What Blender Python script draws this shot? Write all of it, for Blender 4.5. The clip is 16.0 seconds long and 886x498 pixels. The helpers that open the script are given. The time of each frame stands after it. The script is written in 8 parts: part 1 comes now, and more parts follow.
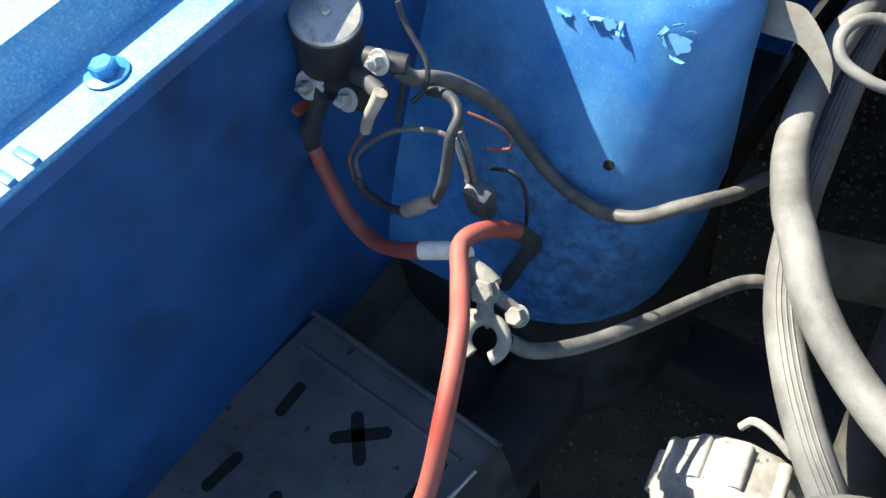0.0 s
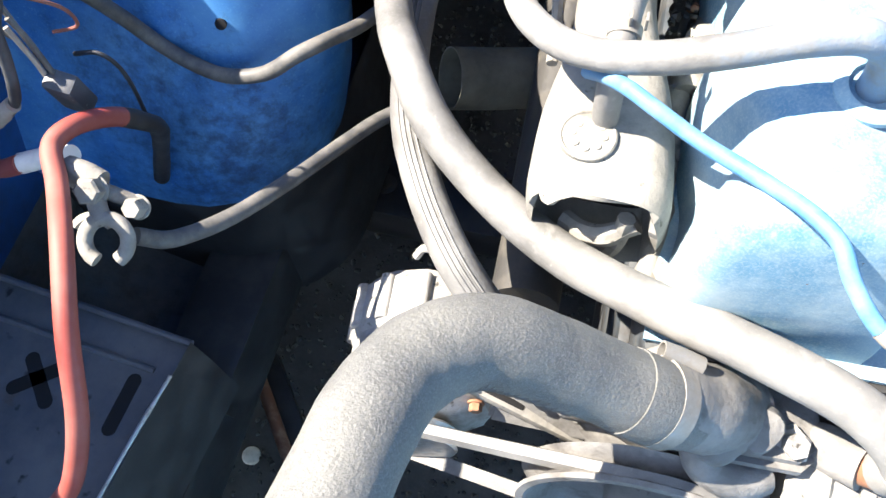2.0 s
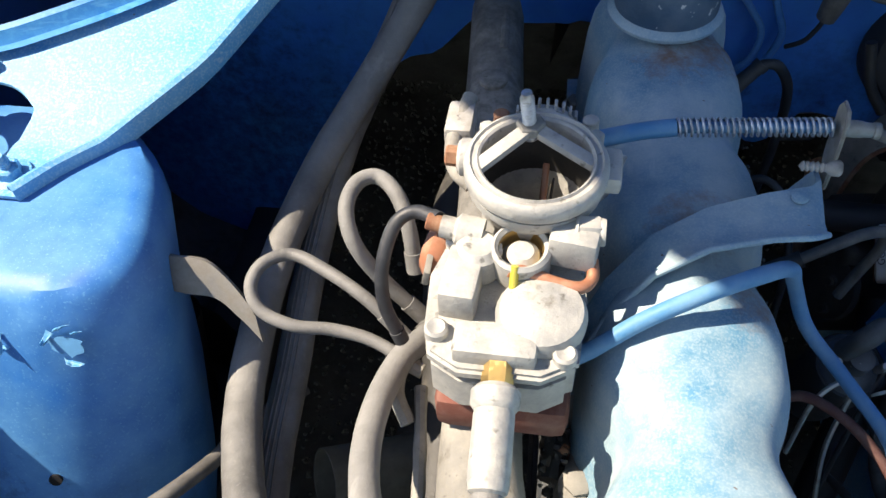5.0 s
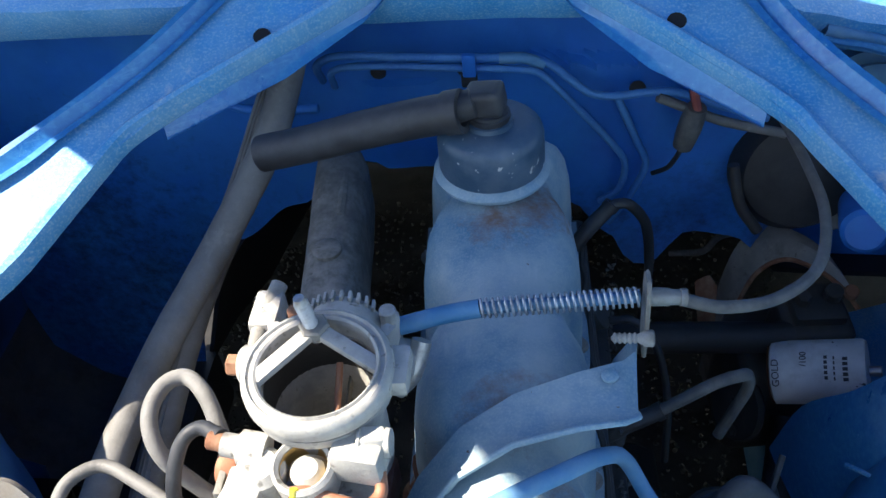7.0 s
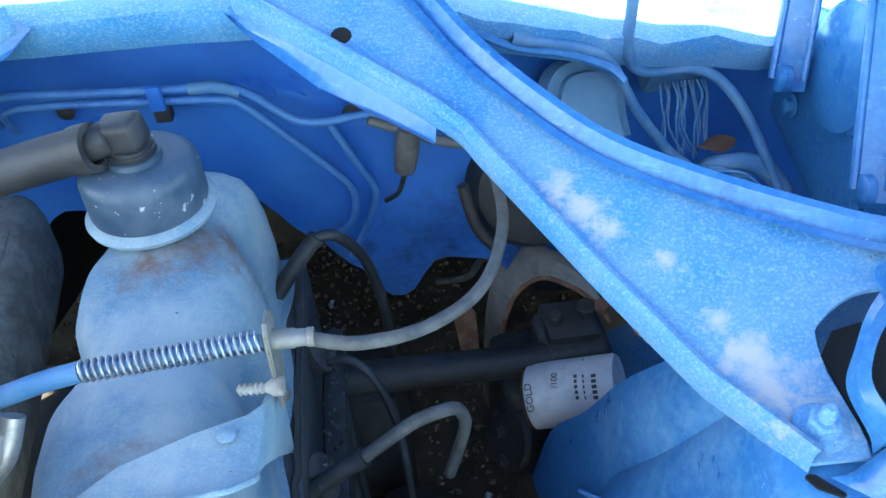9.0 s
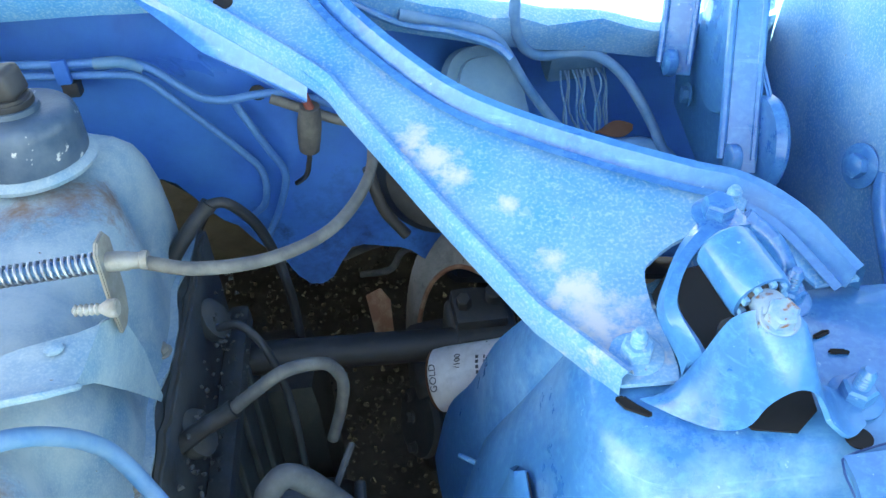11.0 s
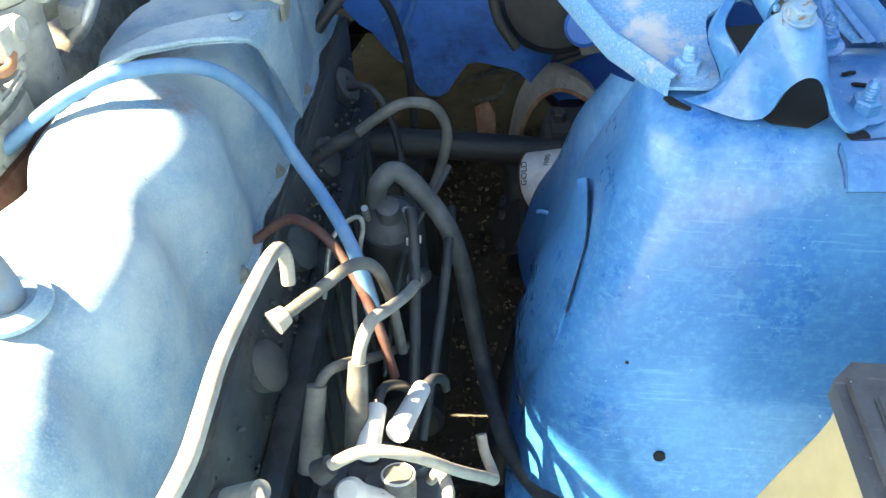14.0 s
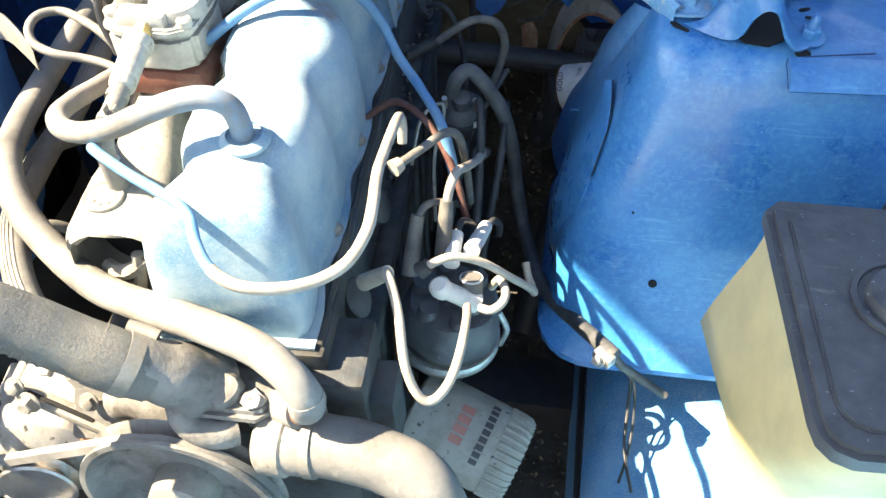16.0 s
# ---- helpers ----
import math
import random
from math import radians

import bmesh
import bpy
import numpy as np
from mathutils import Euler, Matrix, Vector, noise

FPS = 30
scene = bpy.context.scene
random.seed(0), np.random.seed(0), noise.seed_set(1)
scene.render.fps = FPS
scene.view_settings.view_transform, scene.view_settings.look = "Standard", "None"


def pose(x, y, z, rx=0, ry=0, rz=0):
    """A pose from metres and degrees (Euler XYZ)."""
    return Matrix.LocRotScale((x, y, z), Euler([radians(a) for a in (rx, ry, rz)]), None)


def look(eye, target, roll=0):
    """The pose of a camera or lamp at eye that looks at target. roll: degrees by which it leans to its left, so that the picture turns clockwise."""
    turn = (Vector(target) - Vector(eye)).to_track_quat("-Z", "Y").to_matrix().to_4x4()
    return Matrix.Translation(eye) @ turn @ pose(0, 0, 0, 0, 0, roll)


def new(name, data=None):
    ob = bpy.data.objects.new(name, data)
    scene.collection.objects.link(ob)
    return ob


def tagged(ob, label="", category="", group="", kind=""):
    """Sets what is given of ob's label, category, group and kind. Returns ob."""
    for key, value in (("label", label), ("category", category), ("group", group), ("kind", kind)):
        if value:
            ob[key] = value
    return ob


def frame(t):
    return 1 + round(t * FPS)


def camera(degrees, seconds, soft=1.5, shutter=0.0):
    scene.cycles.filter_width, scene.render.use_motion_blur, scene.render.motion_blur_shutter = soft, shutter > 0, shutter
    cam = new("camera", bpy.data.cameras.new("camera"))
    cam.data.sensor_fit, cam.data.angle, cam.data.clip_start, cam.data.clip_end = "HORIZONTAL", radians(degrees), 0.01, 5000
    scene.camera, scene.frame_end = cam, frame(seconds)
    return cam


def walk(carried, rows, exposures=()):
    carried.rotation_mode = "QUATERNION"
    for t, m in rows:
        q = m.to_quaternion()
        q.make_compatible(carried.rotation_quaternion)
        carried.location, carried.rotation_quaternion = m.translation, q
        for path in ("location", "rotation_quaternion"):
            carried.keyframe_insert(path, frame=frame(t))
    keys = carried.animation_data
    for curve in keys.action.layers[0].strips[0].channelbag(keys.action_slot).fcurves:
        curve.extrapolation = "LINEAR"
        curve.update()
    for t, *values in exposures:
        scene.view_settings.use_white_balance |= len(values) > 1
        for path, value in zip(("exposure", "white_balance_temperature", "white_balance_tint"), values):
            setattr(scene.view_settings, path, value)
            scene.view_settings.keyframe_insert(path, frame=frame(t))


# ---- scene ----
cam = camera(54.5, 16.0)
PATH = [
    (0, (-0.0056, 0.0675, 1.3654), (-0.7169, 0.7449, 0.1024), -13.45),
    (0.5, (0.0000, 0.0793, 1.3564), (-0.6003, 0.7584, 0.0379), -12.77),
    (1, (0.0046, 0.0908, 1.3404), (-0.3839, 0.6306, -0.1148), -15.07),
    (1.5, (0.0445, 0.1012, 1.3288), (-0.2853, 0.7293, -0.1054), -10.24),
    (2, (0.0735, 0.1129, 1.3230), (-0.2032, 0.7908, -0.0996), -7.62),
    (2.5, (0.0745, 0.1423, 1.3295), (-0.1478, 0.8710, -0.0775), -4.09),
    (3, (0.0744, 0.1689, 1.3367), (-0.1352, 0.9573, -0.0398), -2.95),
    (3.5, (0.0719, 0.1884, 1.3432), (-0.1186, 1.0298, -0.0043), -1.74),
    (4, (0.0776, 0.2116, 1.3449), (-0.1187, 1.1038, 0.0313), -2.10),
    (4.5, (0.0803, 0.2387, 1.3529), (-0.1207, 1.2040, 0.0928), -2.59),
    (4.7, (0.0807, 0.2575, 1.3617), (-0.1223, 1.2412, 0.1162), -3.05),
    (6.8, (0.1791, 0.3517, 1.3844), (-0.0404, 1.4754, 0.2668), -7.32),
    (7, (0.1887, 0.3589, 1.3850), (-0.0050, 1.4895, 0.2696), -7.12),
    (7.5, (0.2270, 0.3739, 1.3816), (0.0685, 1.5246, 0.2812), -7.76),
    (8, (0.2653, 0.3863, 1.3707), (0.1513, 1.5451, 0.2733), -7.96),
    (8.5, (0.2957, 0.3956, 1.3570), (0.2518, 1.5555, 0.2558), -6.59),
    (9, (0.3278, 0.3994, 1.3361), (0.3483, 1.5791, 0.2554), -4.70),
    (9.2, (0.3407, 0.3978, 1.3316), (0.3878, 1.5869, 0.2621), -3.48),
    (11.3, (0.4133, 0.3234, 1.2915), (0.4303, 1.5621, 0.2788), -3.68),
    (11.5, (0.4138, 0.3102, 1.2884), (0.4217, 1.5481, 0.2747), -3.17),
    (12, (0.4221, 0.2722, 1.2840), (0.3890, 1.5069, 0.2669), -3.39),
    (12.5, (0.4234, 0.2368, 1.2784), (0.3630, 1.4625, 0.2518), -3.00),
    (13, (0.4289, 0.2123, 1.2723), (0.3177, 1.4210, 0.2298), -3.56),
    (13.5, (0.4273, 0.1864, 1.2644), (0.2817, 1.3788, 0.2075), -3.27),
    (14, (0.4264, 0.1542, 1.2603), (0.2432, 1.3199, 0.1798), -3.63),
    (14.5, (0.4280, 0.1102, 1.2557), (0.1977, 1.2623, 0.1696), -3.68),
    (15, (0.4137, 0.0742, 1.2540), (0.1746, 1.2265, 0.1699), -1.99),
    (15.5, (0.4142, 0.0345, 1.2837), (0.1638, 1.1472, 0.1615), -1.73),
    (16, (0.4137, -0.0513, 1.3880), (0.2135, 1.0107, 0.2082), -2.50),
]
EXPOSURES = [(0, 1.69, 7100, 5), (1.0, 2.27, 7000, 8), (2.5, 2.15, 7100, 13), (3.5, 1.70, 7550, 13), (4.5, 1.21, 7700, 13), (7.0, 1.70, 7100, 11), (7.5, 1.95, 6800, 8), (8.0, 2.40, 7000, 6),
             (9.0, 3.22, 8100, 5), (11.5, 3.60, 10700, 5), (12.5, 3.71, 11900, 5), (13.5, 3.41, 11500, 6), (14.5, 3.12, 10700, 7), (15.3, 2.83, 9800, 9), (16, 2.62, 9250, 10)]
walk(cam, [(t, look(eye, target, roll)) for t, eye, target, roll in PATH], EXPOSURES)

# ---- world, sun and exposure ----
SUN_WAY = Vector((0.80, 0.06, -1.0)).normalized()
world = bpy.data.worlds.new("daylight")
scene.world = world
world.use_nodes = True
wn = world.node_tree.nodes
wl = world.node_tree.links
sky = wn.new("ShaderNodeTexSky")
sky.sky_type = "NISHITA"
sky.sun_disc = False
sky.sun_elevation = math.asin(-SUN_WAY.z)
sky.sun_rotation = math.atan2(-SUN_WAY.x, -SUN_WAY.y)
sky.altitude = 300
sky.dust_density = 0.6
wl.new(sky.outputs[0], wn["Background"].inputs[0])
wn["Background"].inputs[1].default_value = 0.12
sun_data = bpy.data.lights.new("sun", "SUN")
sun_data.energy = 5.0
sun_data.angle = radians(0.53)
sun_data.color = (1.0, 0.95, 0.87)
sun = new("sun", sun_data)
sun.matrix_world = Matrix.Translation((-3, 0, 5)) @ SUN_WAY.to_track_quat("-Z", "Y").to_matrix().to_4x4()


# ---- materials ----
def ramp(nt, src, stops):
    r = nt.nodes.new("ShaderNodeValToRGB")
    els = r.color_ramp.elements
    while len(els) < len(stops):
        els.new(0.5)
    for el, (p, c) in zip(els, stops):
        el.position = p
        el.color = (*c, 1) if len(c) == 3 else c
    nt.links.new(src, r.inputs[0])
    return r.outputs[0]


def tex(nt, scale, detail=6, rough=0.6, kind="noise", stretch=None):
    co = nt.nodes.new("ShaderNodeTexCoord")
    out = co.outputs["Object"]
    if stretch:
        mp = nt.nodes.new("ShaderNodeMapping")
        mp.inputs["Scale"].default_value = stretch
        nt.links.new(out, mp.inputs[0])
        out = mp.outputs[0]
    if kind == "noise":
        n = nt.nodes.new("ShaderNodeTexNoise")
        n.inputs["Scale"].default_value = scale
        n.inputs["Detail"].default_value = detail
        n.inputs["Roughness"].default_value = rough
        nt.links.new(out, n.inputs["Vector"])
        return n.outputs["Fac"]
    n = nt.nodes.new("ShaderNodeTexVoronoi")
    n.inputs["Scale"].default_value = scale
    nt.links.new(out, n.inputs["Vector"])
    return n.outputs["Distance"]


def mixc(nt, fac, a, b):
    m = nt.nodes.new("ShaderNodeMix")
    m.data_type = "RGBA"
    nt.links.new(fac, m.inputs[0])
    for sock, v in ((m.inputs[6], a), (m.inputs[7], b)):
        if isinstance(v, tuple):
            sock.default_value = (*v, 1)
        else:
            nt.links.new(v, sock)
    return m.outputs[2]


def surface(name, base, dust=None, dust_at=(0.45, 0.7), dust_scale=9, fleck=None, fleck_at=(0.68, 0.72), fleck_scale=120,
            rough=0.5, rough_dust=0.85, metal=0.0, bump=0.15, bump_scale=300, vary=0.12, coat=0.0, stain=None, stain_at=(0.62, 0.7),
            stain_scale=14, stretch=None, chips=None, scratch=None):
    """chips: (colour, scale, from, to), small sharp spots; scratch: (colour, stretch, from, to), fine streaks."""
    m = bpy.data.materials.new(name)
    m.use_nodes = True
    nt = m.node_tree
    p = nt.nodes["Principled BSDF"]
    dark = tuple(c * (1 - vary) for c in base)
    light = tuple(min(1, c * (1 + vary)) for c in base)
    col = ramp(nt, tex(nt, 23, 5, stretch=stretch), ((0.3, dark), (0.7, light)))
    ro = None
    if stain:
        f = ramp(nt, tex(nt, stain_scale, 8, 0.65), ((stain_at[0], (0, 0, 0)), (stain_at[1], (1, 1, 1))))
        col = mixc(nt, f, col, stain)
    if dust:
        f = ramp(nt, tex(nt, dust_scale, 9, 0.68), ((dust_at[0], (0, 0, 0)), (dust_at[1], (1, 1, 1))))
        col = mixc(nt, f, col, dust)
        ro = ramp(nt, f, ((0, (rough,) * 3), (1, (rough_dust,) * 3)))
    if fleck:
        f = ramp(nt, tex(nt, fleck_scale, 3, 0.5), ((fleck_at[0], (0, 0, 0)), (fleck_at[1], (1, 1, 1))))
        col = mixc(nt, f, col, fleck)
    if scratch:
        f = ramp(nt, tex(nt, 60, 4, 0.55, stretch=scratch[1]), ((scratch[2], (0, 0, 0)), (scratch[3], (0.45, 0.45, 0.45))))
        col = mixc(nt, f, col, scratch[0])
    if chips:
        f = ramp(nt, tex(nt, chips[1], 4, 0.6), ((chips[2], (0, 0, 0)), (chips[3], (1, 1, 1))))
        col = mixc(nt, f, col, chips[0])
    nt.links.new(col, p.inputs["Base Color"])
    if ro:
        nt.links.new(ro, p.inputs["Roughness"])
    else:
        p.inputs["Roughness"].default_value = rough
    p.inputs["Metallic"].default_value = metal
    p.inputs["Coat Weight"].default_value = coat
    if bump:
        b = nt.nodes.new("ShaderNodeBump")
        b.inputs["Strength"].default_value = bump
        b.inputs["Distance"].default_value = 0.001
        nt.links.new(tex(nt, bump_scale, 6, 0.65), b.inputs["Height"])
        nt.links.new(b.outputs[0], p.inputs["Normal"])
    return m


BLUE = surface("blue_car_paint", (0.005, 0.138, 0.385), dust=(0.042, 0.255, 0.485), dust_at=(0.38, 0.86), dust_scale=13, rough=0.26, rough_dust=0.50, bump=0.14, bump_scale=110,
               stain=(0.062, 0.290, 0.515), stain_at=(0.46, 0.82), stain_scale=170, coat=0.25, chips=((0.20, 0.40, 0.55), 210, 0.70, 0.73), scratch=((0.15, 0.42, 0.62), (0.35, 1.0, 6.0), 0.60, 0.78))
BLUE_WORN = surface("dusty_blue_paint", (0.022, 0.25, 0.52), dust=(0.20, 0.405, 0.555), dust_at=(0.38, 0.80), dust_scale=15, fleck=(0.36, 0.51, 0.60),
                    fleck_at=(0.48, 0.90), fleck_scale=520, rough=0.45, rough_dust=0.8, bump=0.25, bump_scale=160, stain=(0.045, 0.30, 0.55),
                    stain_at=(0.58, 0.70), stain_scale=36, chips=((0.17, 0.12, 0.095), 190, 0.715, 0.735), scratch=((0.56, 0.58, 0.58), (1.2, 0.3, 2.0), 0.66, 0.76))
BLUE_PLAIN = surface("firewall_blue_paint", (0.005, 0.140, 0.51), dust=(0.022, 0.225, 0.57), dust_at=(0.40, 0.8), dust_scale=11, rough=0.42, bump=0.08,
                     fleck=(0.2, 0.36, 0.56), fleck_at=(0.76, 0.82), fleck_scale=90)
BLUE_LEFT = surface("streaked_blue_paint", (0.008, 0.125, 0.40), dust=(0.085, 0.28, 0.53), dust_at=(0.32, 0.74), dust_scale=14, rough=0.48, rough_dust=0.62, bump=0.12,
                    fleck=(0.12, 0.33, 0.55), fleck_at=(0.58, 0.86), fleck_scale=500)
# Body blue deepened to hold the left apron's shade, with grime stains on top.
BLUE_DEEP = surface("grimy_shade_deepened_blue_paint", (0.004, 0.055, 0.19), dust=(0.009, 0.080, 0.245), dust_at=(0.40, 0.8), dust_scale=12, rough=0.5, bump=0.10,
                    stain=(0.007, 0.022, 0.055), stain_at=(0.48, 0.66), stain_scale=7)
ENGINE_BLUE = surface("faded_engine_paint", (0.060, 0.20, 0.31), dust=(0.33, 0.41, 0.43), dust_at=(0.33, 0.66), dust_scale=15, rough=0.55, rough_dust=0.85,
                      bump=0.25, bump_scale=180, fleck=(0.36, 0.43, 0.45), fleck_at=(0.46, 1.0), fleck_scale=700, stain=(0.24, 0.12, 0.07),
                      stain_at=(0.70, 0.78), stain_scale=17, chips=((0.14, 0.10, 0.08), 170, 0.725, 0.745), scratch=((0.50, 0.53, 0.53), (2.5, 0.5, 1.0), 0.64, 0.80))
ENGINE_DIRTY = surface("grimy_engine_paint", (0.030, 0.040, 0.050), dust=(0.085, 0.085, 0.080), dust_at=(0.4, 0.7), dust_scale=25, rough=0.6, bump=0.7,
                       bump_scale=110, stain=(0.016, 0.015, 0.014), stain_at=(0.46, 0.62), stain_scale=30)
IRON = surface("dusty_cast_iron", (0.175, 0.17, 0.155), dust=(0.30, 0.285, 0.25), dust_at=(0.42, 0.68), dust_scale=22, rough=0.75, bump=0.9, bump_scale=170, chips=((0.06, 0.055, 0.048), 150, 0.64, 0.74),
               stain=(0.08, 0.07, 0.055), stain_at=(0.58, 0.7), stain_scale=24)
IRON_OILED = surface("olive_dusted_pipe_iron", (0.075, 0.070, 0.052), dust=(0.15, 0.138, 0.105), dust_at=(0.38, 0.68), dust_scale=30, rough=0.7, bump=0.4, bump_scale=200)
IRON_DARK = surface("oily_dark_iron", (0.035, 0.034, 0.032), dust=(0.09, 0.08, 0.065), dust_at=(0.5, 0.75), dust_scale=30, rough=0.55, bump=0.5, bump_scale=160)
RUBBER = surface("dusty_grey_rubber", (0.090, 0.089, 0.086), dust=(0.230, 0.228, 0.218), dust_at=(0.34, 0.66), dust_scale=11, rough=0.48, rough_dust=0.85,
                 bump=0.45, bump_scale=380, fleck=(0.29, 0.285, 0.265), fleck_at=(0.64, 0.98), fleck_scale=420, stain=(0.062, 0.061, 0.057), stain_at=(0.50, 0.70), stain_scale=24,
                 scratch=((0.40, 0.395, 0.375), (1.0, 0.35, 1.0), 0.62, 0.80))
RUBBER_DARK = surface("worn_black_hose_rubber", (0.070, 0.072, 0.072), dust=(0.165, 0.165, 0.15), dust_at=(0.30, 0.75), dust_scale=22, rough=0.5, rough_dust=0.75,
                      bump=0.9, bump_scale=420, fleck=(0.22, 0.22, 0.205), fleck_at=(0.48, 0.90), fleck_scale=1100, stain=(0.045, 0.047, 0.050), stain_at=(0.56, 0.75), stain_scale=60)
RUBBER_BLUE = surface("blue_overspray_rubber", (0.035, 0.175, 0.35), dust=(0.14, 0.28, 0.41), dust_at=(0.36, 0.66), dust_scale=30, rough=0.5, bump=0.15)
RUBBER_BLACK = surface("black_rubber", (0.020, 0.022, 0.026), dust=(0.070, 0.074, 0.080), dust_at=(0.45, 0.8), dust_scale=35, rough=0.5, bump=0.2)
WIRE_GREY = surface("grey_wire_insulation", (0.065, 0.065, 0.065), dust=(0.165, 0.157, 0.142), dust_at=(0.4, 0.7), dust_scale=50, rough=0.55, bump=0.15)
WIRE_TAN = surface("faded_tan_wire", (0.27, 0.235, 0.20), dust=(0.44, 0.39, 0.33), dust_at=(0.4, 0.7), dust_scale=45, rough=0.6, bump=0.15)
RED = surface("faded_red_cable", (0.235, 0.036, 0.027), dust=(0.33, 0.125, 0.100), dust_at=(0.34, 0.85), dust_scale=16, rough=0.5, bump=0.1)
STEEL = surface("dull_zinc_steel", (0.48, 0.47, 0.45), rough=0.42, metal=0.85, dust=(0.32, 0.29, 0.25), dust_at=(0.5, 0.7), dust_scale=60, bump=0.2)
SPRING = surface("bright_spring_steel", (0.44, 0.47, 0.52), rough=0.38, metal=0.9, dust=(0.2, 0.2, 0.2), dust_at=(0.5, 0.75), dust_scale=90, bump=0.1)
ZINC = surface("dusty_die_cast_zinc", (0.30, 0.30, 0.285), dust=(0.47, 0.455, 0.415), dust_at=(0.38, 0.66), dust_scale=55, rough=0.55, rough_dust=0.8, metal=0.2,
               bump=0.5, bump_scale=350, fleck=(0.15, 0.145, 0.13), fleck_at=(0.64, 0.74), fleck_scale=140, stain=(0.16, 0.145, 0.12), stain_at=(0.58, 0.72), stain_scale=46)
ALU = surface("dirty_cast_aluminium", (0.38, 0.373, 0.355), dust=(0.28, 0.262, 0.232), dust_at=(0.42, 0.66), dust_scale=32, rough=0.65, metal=0.25, bump=0.7, bump_scale=240, stain=(0.10, 0.088, 0.072), stain_at=(0.52, 0.68), stain_scale=26,
              chips=((0.055, 0.05, 0.044), 90, 0.63, 0.72))
GRIMY_CAST = surface("grimy_cast_housing", (0.145, 0.142, 0.136), dust=(0.26, 0.253, 0.238), dust_at=(0.44, 0.70), dust_scale=26, rough=0.75, metal=0.1, bump=0.9, bump_scale=190, stain=(0.065, 0.058, 0.050), stain_at=(0.50, 0.66), stain_scale=30)
CLAMP_STEEL = surface("dust_filmed_clamp_steel", (0.26, 0.255, 0.24), rough=0.5, metal=0.5, dust=(0.22, 0.205, 0.18), dust_at=(0.36, 0.62), dust_scale=45, bump=0.3)
RUST = surface("rusted_steel", (0.20, 0.085, 0.045), dust=(0.30, 0.18, 0.11), dust_at=(0.45, 0.65), dust_scale=60, rough=0.85, bump=0.5, bump_scale=300)
RUST_RED = surface("rust_red_primer", (0.15, 0.050, 0.036), dust=(0.23, 0.125, 0.095), dust_at=(0.45, 0.7), dust_scale=40, rough=0.8, bump=0.3)
BRASS = surface("tarnished_brass", (0.62, 0.42, 0.16), rough=0.38, metal=0.9, dust=(0.45, 0.36, 0.2), dust_at=(0.55, 0.75), dust_scale=80, bump=0.15)
RED_BOOT = surface("crumbled_red_boot", (0.26, 0.050, 0.030), dust=(0.14, 0.060, 0.045), dust_at=(0.45, 0.6), dust_scale=70, rough=0.7, bump=0.6, bump_scale=200)
WIRE_RED = surface("dull_red_wire", (0.085, 0.028, 0.024), dust=(0.14, 0.080, 0.066), dust_at=(0.42, 0.7), dust_scale=60, rough=0.7, bump=0.2)
COPPER = surface("rusty_copper_pipe", (0.36, 0.15, 0.085), rough=0.6, metal=0.3, dust=(0.42, 0.25, 0.17), dust_at=(0.45, 0.7), dust_scale=70, bump=0.2)
TRAY = surface("bare_stained_tray_metal", (0.066, 0.073, 0.086), dust=(0.125, 0.128, 0.135), dust_at=(0.4, 0.66), dust_scale=16, rough=0.6, metal=0.2, bump=0.35,
               bump_scale=180, stain=(0.07, 0.045, 0.025), stain_at=(0.60, 0.70), stain_scale=20, fleck=(0.02, 0.02, 0.022), fleck_at=(0.66, 0.74), fleck_scale=60)
BLACK_METAL = surface("black_painted_steel", (0.018, 0.019, 0.021), dust=(0.06, 0.058, 0.055), dust_at=(0.45, 0.75), dust_scale=25, rough=0.5, bump=0.2)
# Near-black for flat pieces that paint the dark inside holes and slots.
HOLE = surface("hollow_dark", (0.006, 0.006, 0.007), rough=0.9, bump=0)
PLASTIC_BLACK = surface("scuffed_black_plastic", (0.048, 0.052, 0.060), dust=(0.105, 0.112, 0.125), dust_at=(0.36, 0.80), dust_scale=45, rough=0.42, rough_dust=0.65, bump=0.15,
                        fleck=(0.30, 0.30, 0.31), fleck_at=(0.70, 0.74), fleck_scale=260, scratch=((0.22, 0.22, 0.23), (0.4, 2.5, 1.0), 0.64, 0.76))
YELLOWED = surface("yellowed_white_plastic", (0.64, 0.53, 0.28), dust=(0.56, 0.46, 0.27), dust_at=(0.5, 0.75), dust_scale=9, rough=0.45, bump=0.06,
                   fleck=(0.30, 0.22, 0.12), fleck_at=(0.80, 0.82), fleck_scale=70)
YELLOWED.node_tree.nodes["Principled BSDF"].inputs["Subsurface Weight"].default_value = 0.2
YELLOWED.node_tree.nodes["Principled BSDF"].inputs["Subsurface Radius"].default_value = (0.02, 0.015, 0.008)
CAN_WHITE = surface("chipped_white_enamel", (0.62, 0.61, 0.58), dust=(0.48, 0.46, 0.43), dust_at=(0.5, 0.7), dust_scale=40, rough=0.5, bump=0.1,
                    fleck=(0.05, 0.05, 0.055), fleck_at=(0.70, 0.72), fleck_scale=110)
FILTER_WHITE = surface("dusty_filter_enamel", (0.27, 0.26, 0.235), dust=(0.19, 0.18, 0.155), dust_at=(0.42, 0.7), dust_scale=45, rough=0.55, bump=0.1, fleck=(0.06, 0.06, 0.06), fleck_at=(0.70, 0.72), fleck_scale=110)
INK = surface("faded_black_print", (0.05, 0.05, 0.055), rough=0.7, bump=0)
INK_RED = surface("faded_red_print", (0.38, 0.15, 0.13), rough=0.7, bump=0)
CLEAR = bpy.data.materials.new("yellow_sight_glass")
CLEAR.use_nodes = True
